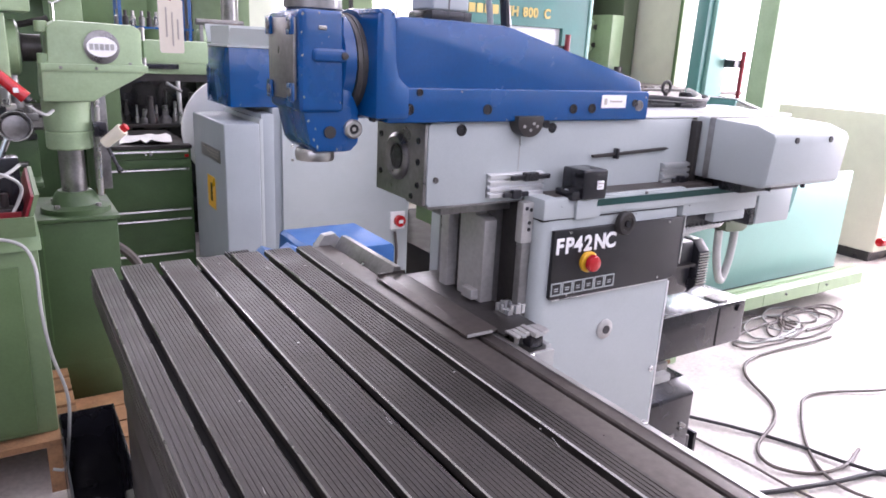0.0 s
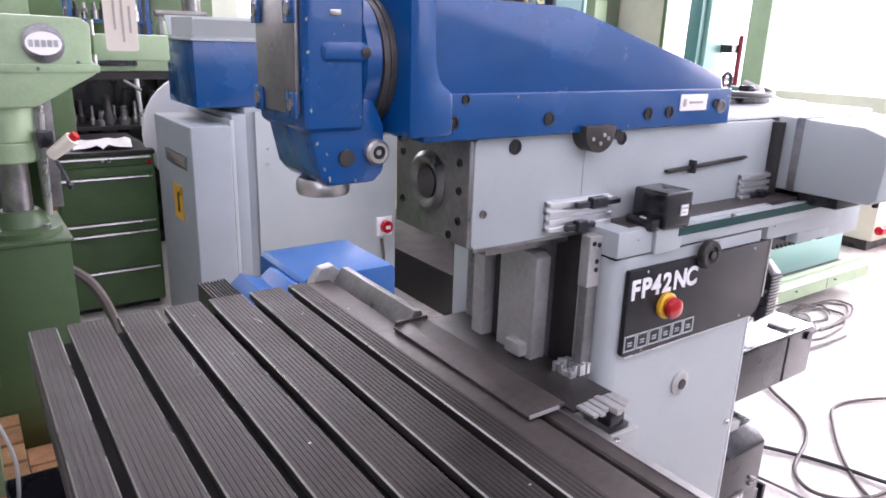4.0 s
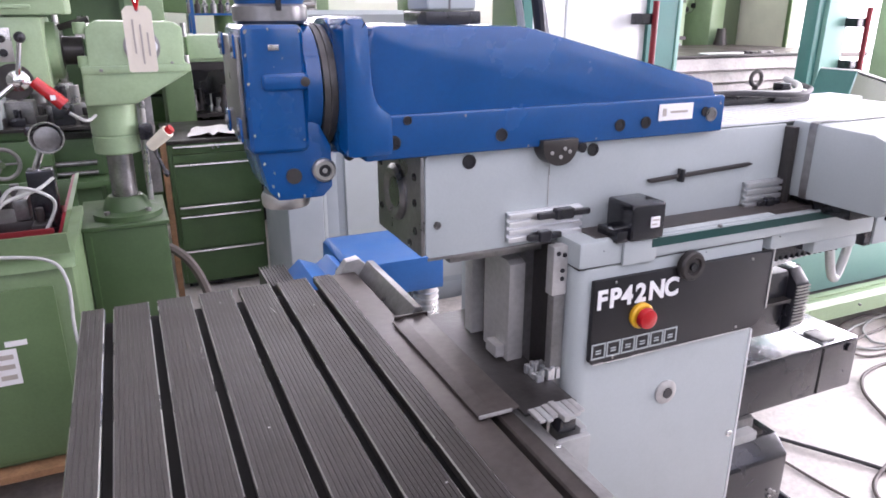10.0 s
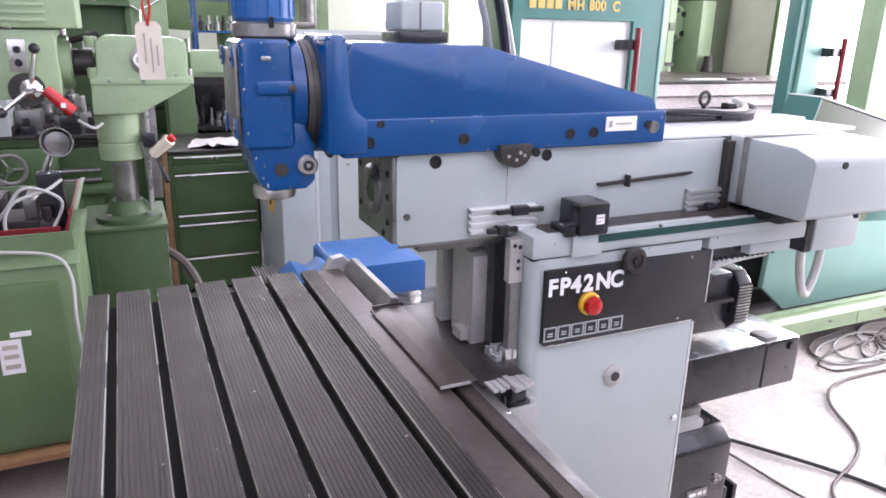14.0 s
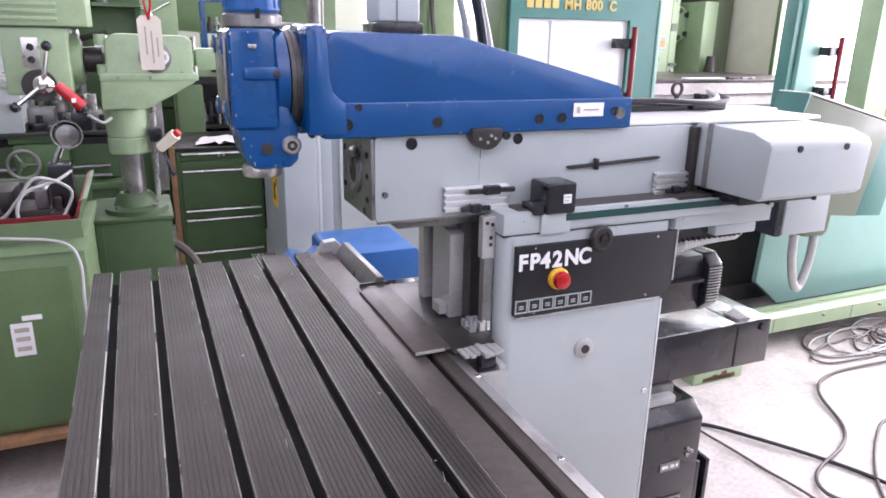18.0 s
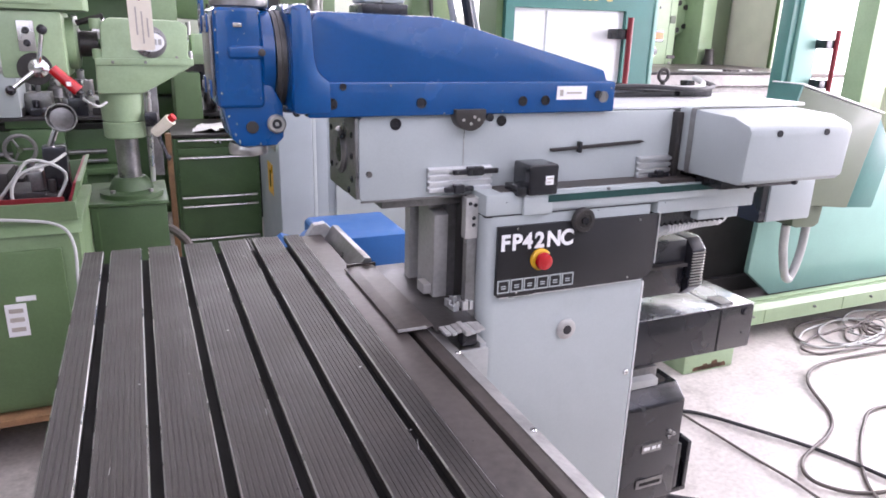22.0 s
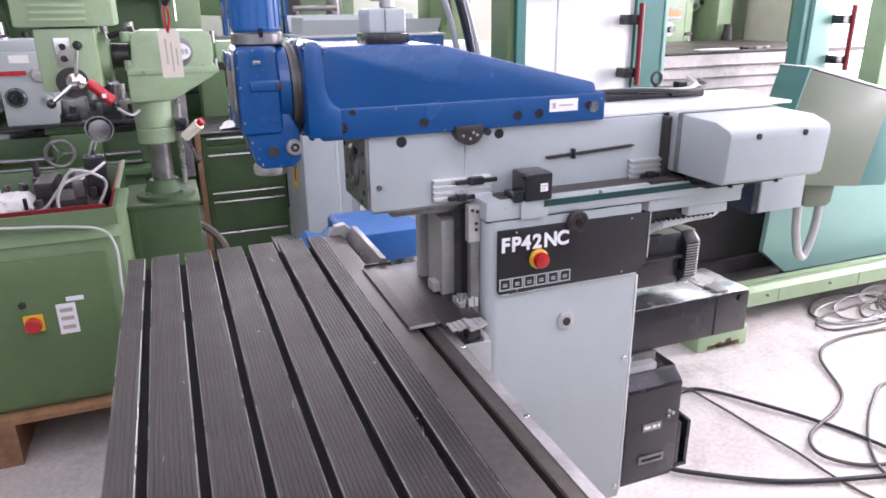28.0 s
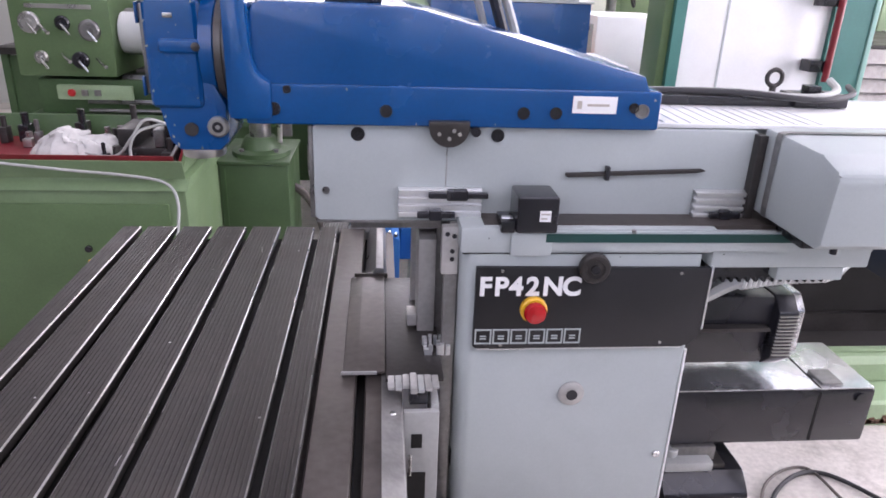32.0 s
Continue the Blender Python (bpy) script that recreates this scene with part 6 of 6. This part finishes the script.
for x in (-1.0, -0.3):
    st = thing("steel_shelf", (x + 0.3, 5.6, 0.0), "grey steel shelf with boxes along the back wall", "shelf", "shelves at the back")
    for px in (x, x + 0.58):
        part("upright", box(px, px + 0.03, 5.5, 5.53, 0, 2.0), STEEL_D, st, smooth=False)
        part("upright", box(px, px + 0.03, 5.85, 5.88, 0, 2.0), STEEL_D, st, smooth=False)
    for z in (0.5, 1.0, 1.45, 1.9):
        part("board", box(x, x + 0.61, 5.49, 5.89, z, z + 0.02), STEEL_D, st, smooth=False)
    for k in range(3):
        part("box", box(x + 0.04 + 0.19 * k, x + 0.2 + 0.19 * k, 5.5, 5.8, 1.021, 1.2 + 0.05 * (k % 2)), (BLUE, GREEN_D, CARD)[k], st, smooth=False)
        part("box", box(x + 0.04 + 0.19 * k, x + 0.2 + 0.19 * k, 5.5, 5.8, 1.471, 1.62 + 0.06 * ((k + 1) % 2)), (CARD, BLUE, STEEL_D)[k], st, smooth=False)

# ---- teal machining centre ----
M = 0.45                         # its front plane
mcn = thing("machining_centre", (2.9, 1.3, 0.0), "large teal machining centre with a green base and open doors", "machining centre")
base = part("base_rail", prism([(0.24, 0.002), (0.24, 0.075), (0.262, 0.10), (0.32, 0.10), (0.32, 0.002)], "x", 2.12, 4.5, 0.0), GREEN, mcn, "pale green base rail")
part("base_lip", box(2.12, 4.5, 0.285, 0.32, 0.1005, 0.110, 0.002), GREEN, base)
for k in range(5):
    screw(base, (2.4 + 0.42 * k, 0.24, 0.05), "y", 0.006, -0.012)
for k in range(3):
    part("rail_joint", box(2.9 + 0.55 * k, 2.903 + 0.55 * k, 0.2385, 0.2398, 0.005, 0.074), GREEN_D, base)
part("rear_base", box(2.0, 4.5, 0.53, 2.6, 0.0, 0.14), IRON_D, mcn)
# Upright near-black sheet stands in for the shaded void under the doors.
part("under_tray", box(2.0, 3.10, 0.55, 0.60, 0.145, 0.72), DARK, mcn, "near-black sheet painting the shade under the doors")
part("under_tray_floor", box(2.0, 4.49, 0.321, 0.529, 0.02, 0.06), IRON_D, mcn)
part("lower_panel", prism([(3.12, 0.062), (2.945, 0.20), (2.965, 0.55), (2.985, 0.70), (4.48, 0.70), (4.48, 0.062)], "y", M - 0.03, M, 0.004), TEAL, mcn, "pale teal lower sheet")
part("wall_left", box(1.33, 1.36, M - 0.01, 0.60, 0.6, 2.3, 0.005), GREEN_M, mcn, "thin green left post")
part("door_frame", join(lambda b: box(1.361, 1.40, M - 0.03, M + 0.03, 0.6, 2.3, bm=b), lambda b: box(1.925, 2.065, M - 0.03, M + 0.03, 0.6, 2.3, bm=b), lambda b: box(1.40, 1.925, M - 0.03, M + 0.03, 1.43, 1.56, bm=b), lambda b: box(1.40, 1.925, M - 0.03, M + 0.03, 0.6, 0.72, bm=b)), TEAL_D, mcn, "dark teal door frame", smooth=False)
part("door_side", box(2.0655, 2.085, M - 0.035, M + 0.12, 0.6, 2.3, 0.004), TEAL, mcn)
part("door_window", box(1.4005, 1.9245, M - 0.012, M, 0.7205, 1.4295, 0.002), WHITE, mcn, "bright white door panel")
part("window_crease", box(1.55, 1.556, M - 0.015, M - 0.0122, 0.73, 1.42), GREY, mcn)
part("brand_bars", join(*[(lambda b, k=k: box(1.43 + 0.038 * k, 1.459 + 0.038 * k, M - 0.034, M - 0.0305, 1.468, 1.503, bm=b)) for k in range(4)]), GOLD, mcn, smooth=False)
for word, x in (("MH", 1.60), ("800", 1.70), ("C", 1.812)):
    writing("model_lettering", word, 0.052, (x, M - 0.0325, 1.467), GOLD, mcn, 0.0015, 0.95)
for x, z0, z1 in ((1.905, 1.075, 1.405), (3.115, 1.085, 1.385)):
    h = part("handle", rod((x, M - 0.09, z0), (x, M - 0.09, z1), 0.012, 12), RED_D, mcn, "dark red tubular door handle")
    part("handle_mount", box(x - 0.06, x + 0.012, M - 0.085, M - 0.021, z1 - 0.085, z1 - 0.045, 0.003), BLACK, h)
    part("handle_mount", box(x - 0.06, x + 0.012, M - 0.085, M - 0.021, z0 + 0.03, z0 + 0.07, 0.003), BLACK, h)
part("right_frame", prism([(2.925, 0.55), (3.055, 0.55), (3.10, 2.3), (2.955, 2.3)], "y", M - 0.02, M + 0.04, 0.004), TEAL, mcn, "pale teal door post")
part("right_frame_edge", prism([(2.885, 0.55), (2.9245, 0.55), (2.9545, 2.3), (2.91, 2.3)], "y", M + 0.0, M + 0.07, 0.003), TEAL_D, mcn)
part("green_post", box(3.451, 3.62, M - 0.02, M + 0.1, 0.3, 2.3, 0.006), GREEN, mcn, "pale green post")
part("roof_beam", box(1.18, 4.2, M - 0.02, M + 0.05, 2.301, 2.45), TEAL_D, mcn)
part("inner_back", box(2.3, 4.5, 2.38, 2.42, 0.145, 2.3), CREAM, mcn, "cream inner wall")
# Backing coloured near black, so the gaps between slats look shaded.
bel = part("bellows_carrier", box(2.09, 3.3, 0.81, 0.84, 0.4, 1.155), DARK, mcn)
for k in range(8):
    z = 0.70 + 0.057 * k
    part("bellows_slat", prism([(0.738, z), (0.742, z - 0.002), (0.764, z + 0.052), (0.760, z + 0.054)], "x", 2.09, 3.30), SLAT, bel, "grey steel cover slat")
part("catch_ledge", prism([(0.62, 0.655), (0.62, 0.66), (0.735, 0.69), (0.735, 0.68)], "x", 2.09, 2.86), ZINC, bel, "oily sheet ledge")
part("oily_band", box(2.09, 3.30, 0.755, 0.80, 1.156, 1.168, 0.003), IRON_D, bel)
part("table_base", box(2.3, 3.8, 1.05, 1.95, 0.142, 0.999), IRON_D, mcn)
hstk = part("spindle_column", box(3.160, 3.470, 1.9, 2.37, 1.06, 2.25, 0.012), GREEN, mcn, "pale green spindle column")
part("column_seam", box(3.405, 3.409, 1.8985, 1.8998, 1.08, 2.2), GREEN_D, hstk)
part("logo_plate", box(3.245, 3.365, 1.892, 1.8995, 1.30, 1.375), BLACK, hstk)
part("logo_bar", box(3.252, 3.358, 1.887, 1.8915, 1.317, 1.358), ORANGE, hstk)
part("dial", lathe([(0.045, 0), (0.045, -0.02), (0.02, -0.025), (0.015, -0.05)], (3.260, 1.9, 1.235), "y", 24), INK, hstk)
part("dial_knob", cyl(0.022, (3.260, 1.85, 1.235), "y", -0.01, 0.03, 18), BLACK, hstk)
part("small_cover", box(3.410, 3.455, 1.894, 1.8995, 1.42, 1.47, 0.002), GREEN_P, hstk)
for x, z in ((3.320, 1.52), (3.200, 1.6), (3.200, 1.15), (3.440, 1.16), (3.440, 1.62)):
    part("rivet", cyl(0.009, (x, 1.9, z), "y", -0.01, 0.0, 12), STEEL_D, hstk)
for k in range(3):
    part("adjusting_screw", cyl(0.012, (3.425 + 0.022 * k, 1.9, 1.20), "y", -0.014, 0.0, 12), IRON_D, hstk)
part("recess_back", box(3.471, 3.650, 2.1, 2.37, 1.06, 2.25), GREEN_P, mcn, "grimy grey-green recess")
rt = part("tool_drum", lathe([(0.11, 2.03), (0.125, 2.04), (0.125, 2.09), (0.06, 2.098)], (3.580, 0, 1.47), "y", 32), GREEN, mcn, "grimy round tool changer drum")
for k in range(8):
    a = 2 * math.pi * k / 8
    part("tool_socket", cyl(0.018, (3.580 + 0.09 * math.cos(a), 2.03, 1.47 + 0.09 * math.sin(a)), "y", -0.015, 0.0, 14), IRON_D, rt)
part("changer_block", box(3.651, 3.770, 1.86, 2.37, 1.06, 1.62, 0.008), GREEN, mcn, "pale green changer block")
part("oily_tool", lathe([(0.045, 1.10), (0.05, 1.14), (0.035, 1.20), (0.03, 1.26)], (3.700, 1.80, 0), "z", 18), IRON_D, mcn)
part("side_panel", box(3.771, 3.922, 1.88, 2.37, 1.10, 2.25, 0.006), GREEN_P, mcn, "dull grey-green panel")
part("panel_foot", box(3.680, 3.922, 1.84, 1.879, 1.06, 1.10, 0.006), IRON_D, mcn)
random.seed(41)
for k in range(18):
    x, y, w = random.uniform(2.3, 3.25), random.uniform(0.86, 0.98), random.uniform(0.008, 0.025)
    part("oily_chip", box(x, x + w * 2, y, y + w, 1.155, 1.156 + w * 0.8, 0.002, 1), (IRON_D, STEEL_D, IRON_D)[k % 3], mcn)
part("apron", box(2.09, 3.84, 0.845, 1.85, 1.13, 1.155), IRON_T, mcn, "oily sheet apron behind the slats")
part("inner_cabinet", box(3.94, 4.24, 1.5, 2.36, 1.101, 2.3, 0.01), CREAM, mcn)
part("cabinet_edge", box(3.925, 3.939, 1.47, 1.50, 1.101, 2.3, 0.003), GREEN_M, mcn)
part("white_sheet", box(2.62, 2.86, 0.80, 0.86, 1.169, 1.175, 0.002), WHITE, mcn)

# control pendant on its arm
pod = thing("control_pendant", (3.0, 0.2, 0.15), "grey-green control pendant on a bent arm", "control panel")
part("housing", prism([(2.342, 0.699), (2.317, 0.809), (2.60, 0.825), (2.70, 1.160), (3.222, 1.035), (3.111, 0.613), (2.704, 0.658)], "y", 0.08, 0.235, 0.008), GREEN_P, pod)
part("side_edge", prism([(2.588, 0.828), (2.5985, 0.829), (2.6985, 1.163), (2.688, 1.168)], "y", 0.078, 0.237, 0.002), TEAL_D, pod, "dark teal edge strip")
part("keyboard_edge", prism([(3.112, 0.612), (3.224, 1.03), (3.36, 0.86), (3.30, 0.598)], "y", 0.095, 0.23, 0.004), TEAL_D, pod, "dark teal underside")
part("top_lid", prism([(2.688, 1.170), (2.70, 1.164), (3.226, 1.038), (3.23, 1.045), (2.70, 1.173)], "y", 0.078, 0.237, 0.001), WHITE, pod)
part("neck", prism([(2.83, 0.66), (2.84, 0.54), (2.87, 0.525), (2.98, 0.52), (3.01, 0.535), (3.02, 0.64)], "y", 0.13, 0.25, 0.006), GREEN_P, pod)
part("arm_tube", tube([(2.875, 0.19, 0.525), (2.885, 0.19, 0.40), (2.925, 0.19, 0.275), (2.975, 0.2, 0.25), (3.025, 0.21, 0.36), (3.04, 0.215, 0.50), (3.03, 0.22, 0.60)], 0.020, 12), ZINC_P, pod, "dull grey bent cable tube")
part("carrier_arm", box(2.93, 3.05, 0.236, 0.428, 0.72, 0.80, 0.006), GREEN_P, pod)
for x in (2.43, 2.455, 2.475, 2.55):
    part("lamp_dot", cyl(0.005, (x, 0.08, 0.745), "y", -0.004, 0.0, 10), BLACK, pod)
# pale machine with a violet band, further along the hall
fm = thing("pale_cabinet", (5.5, 0.9, 0.0), "off-white machine cabinet with a dark violet band", "machine cabinet")
part("body", box(5.05, 6.1, 0.45, 1.4, 0.08, 1.05, 0.02), CREAM, fm)
part("plinth", box(5.1, 6.05, 0.5, 1.35, 0.0, 0.0795), BLACK, fm)
part("band", box(5.08, 5.6, 0.443, 0.4495, 0.42, 0.50), PURPLE, fm)
part("round_knob", cyl(0.10, (5.12, 0.45, 0.93), "y", -0.04, 0.0, 28, 0.01), PURPLE, fm)
part("red_pipe", rod((5.0, 0.40, 0.18), (5.9, 0.38, 0.15), 0.03), RED, fm)

# ---- cables on the floor ----
def cable(pts, r, material, label):
    return solid("floor_cable", tube([(x, y, r + 0.001 + (0.006 * (k % 2))) for k, (x, y) in enumerate(pts)], r, 8, 8), material, label, "cable", "cables on the floor")


cable([(1.60, -0.55), (1.75, -0.35), (1.93, -0.28), (2.08, -0.48), (2.22, -0.70), (2.30, -0.95), (2.5, -1.3), (2.9, -1.6)], 0.0068, RUBBER, "dark cable running across the floor")
cable([(1.58, -0.58), (1.72, -0.33), (1.89, -0.25), (1.92, -0.40), (1.95, -0.60), (1.96, -0.72), (2.0, -1.0), (2.2, -1.4)], 0.0045, CABLE_B, "dark cable running across the floor")
cable([(1.50, -0.62), (1.56, -0.69), (1.80, -0.83), (2.09, -0.93), (2.4, -1.0), (2.8, -1.2)], 0.008, RUBBER, "black cable leaving the motor")
cable([(3.4, -0.2), (3.2, -0.2), (2.8, -0.18), (2.58, -0.28), (2.44, -0.5), (2.3, -0.6), (2.1, -0.67), (2.02, -0.77), (2.1, -0.86), (2.24, -0.9), (2.42, -0.86)], 0.0065, CABLE_B, "long dark cable in loose bends")
cable([(3.6, -0.8), (3.04, -0.67), (2.69, -0.53), (2.47, -0.61), (2.22, -0.8), (2.12, -0.98), (2.25, -1.2)], 0.006, CABLE_B, "long dark cable in loose bends")
random.seed(3)
for k in range(9):
    cx, cy = 3.32 + random.uniform(-0.22, 0.25), 0.02 + random.uniform(-0.06, 0.04)
    a, b, ph = random.uniform(0.16, 0.36), random.uniform(0.07, 0.155), random.uniform(0, 6.28)
    pts = [(cx + a * math.cos(ph + 0.55 * j) * (1 - 0.015 * j), cy + b * math.sin(ph + 0.55 * j + 0.3)) for j in range(13)]
    cable(pts, 0.0055, CABLE_B if k % 3 else CABLE_G, "coiled cable lying on the concrete")
cable([(3.9, -0.25), (4.4, -0.1), (5.0, -0.05), (6.0, 0.1)], 0.0075, CABLE_B, "dark cable running across the floor")
for k in range(4):
    solid("paper_scrap", box(1.75 + 0.21 * k, 1.79 + 0.22 * k, -0.95 + 0.03 * k, -0.93 + 0.035 * k, 0.0005, 0.002), CARD, "small scrap lying on the floor", "scrap", "scraps on the floor")

# ---- the machines behind, scaled about the mean eye point to fit the camera's view ----
EYE_PIVOT = Vector((0.15, -1.95, 1.36))


def scale_from_eye(heads, shift, factor, support=FLOOR):
    """Scales whole things, with all their parts, about the eye point to fit the view; feet are pulled to their support.
    """
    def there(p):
        q = EYE_PIVOT + factor * (p + Vector(shift) - EYE_PIVOT)
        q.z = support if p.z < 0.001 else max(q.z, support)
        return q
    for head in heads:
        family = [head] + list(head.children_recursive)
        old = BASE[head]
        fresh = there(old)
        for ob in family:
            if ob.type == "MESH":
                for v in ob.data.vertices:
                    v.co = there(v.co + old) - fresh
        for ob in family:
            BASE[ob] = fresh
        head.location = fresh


def scale_parts_from_eye(head, keep, shift, factor):
    """Scales the parts of one large machine behind its front apron about the eye point, to fit the view."""
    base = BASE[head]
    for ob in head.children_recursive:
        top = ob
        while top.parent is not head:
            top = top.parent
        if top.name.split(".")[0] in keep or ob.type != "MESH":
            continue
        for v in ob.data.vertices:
            q = EYE_PIVOT + factor * (v.co + base + Vector(shift) - EYE_PIVOT)
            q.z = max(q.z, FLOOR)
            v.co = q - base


def named(*kinds):
    return [ob for ob in scene.collection.all_objects if ob.parent is None and ob.name.split(".")[0] in kinds]


FLOOR_SCALE = 1.0 + -FLOOR / EYE_PIVOT.z     # the factor at which feet meet the floor
scale_from_eye(named("pillar_drill"), (0.07, -0.01, 0), 1.15, FLOOR + 0.06)
scale_from_eye(named("tool_cabinet", "paper_sheet", "wooden_board"), (0.06, 0.04, 0.03), 1.36)
scale_from_eye(named("electrical_cabinet", "coolant_tank", "drip_tray", "round_guard", "guard_stand"), (0.086, 0.15, 0.01), 1.25)
scale_from_eye(named("lathe", "grey_cabinet", "work_bench", "grey_crate", "orange_board", "knee_mill", "jig_borer", "storage_bench", "tool_rack", "tool_tray", "tool_holder", "turning_tool", "stored_tool", "press", "planing_machine", "radial_drill", "milling_attachment"), (0.07, 0.05, 0), FLOOR_SCALE)
scale_from_eye(named("switch_cabinet", "pallet", "chip_tray", "machine_vise", "clamping_block", "white_knob", "cleaning_rag", "work_lamp", "grey_cable", "hanging_cable"), (0.055, 0.05, 0), 1.25)
scale_from_eye(named("chip_conveyor"), (0.04, -0.02, -0.060), 1.147)
scale_parts_from_eye(mcn, ("base_rail", "rear_base", "under_tray", "under_tray_floor", "lower_panel"), (0.13, 0.06, 0.01), 1.60 / 1.235)
scale_from_eye(named("machining_centre", "control_pendant"), (0, 0, 0), 1.235)
scale_from_eye(named("pale_cabinet", "steel_shelf", "black_hose", "floor_cable", "paper_scrap"), (0, 0, 0), FLOOR_SCALE)

# pale green foot blocks that carry the machining centre's base rail clear of the floor
for x in (2.80,):
    foot = part("foot_block", prism([(0.59, FLOOR), (0.585, FLOOR + 0.012), (0.585, -0.335), (0.60, -0.322), (0.80, -0.322), (0.80, FLOOR)], "x", x, x + 0.35, 0.004), GREEN, mcn, "pale green foot block with rusty chipped edges")
    random.seed(int(x * 10))
    for k in range(7):
        a, w, h = x + 0.06 + 0.032 * k, random.uniform(0.045, 0.07), random.uniform(0.02, 0.055)
        part("rust_chip", prism([(a, FLOOR + 0.013), (a + 0.15 * w, FLOOR + 0.013 + 0.9 * h), (a + 0.75 * w, FLOOR + 0.013 + h), (a + w, FLOOR + 0.03), (a + w, FLOOR + 0.013)], "y", 0.5838, 0.5849), RUST, foot, smooth=False)

# wooden pallet that carries the drill
pd = thing("pallet", (0.1, 1.6, FLOOR), "low wooden pallet under the green drill pedestal", "pallet")
for k in range(6):
    part("deck_board", box(-0.01, 0.42, 0.95 + 0.155 * k, 1.09 + 0.155 * k, FLOOR + 0.041, FLOOR + 0.06), WOOD, pd, smooth=False)
for x in (-0.01, 0.17, 0.36):
    part("block", box(x, x + 0.06, 0.95, 1.865, FLOOR, FLOOR + 0.0405), WOOD, pd, smooth=False)
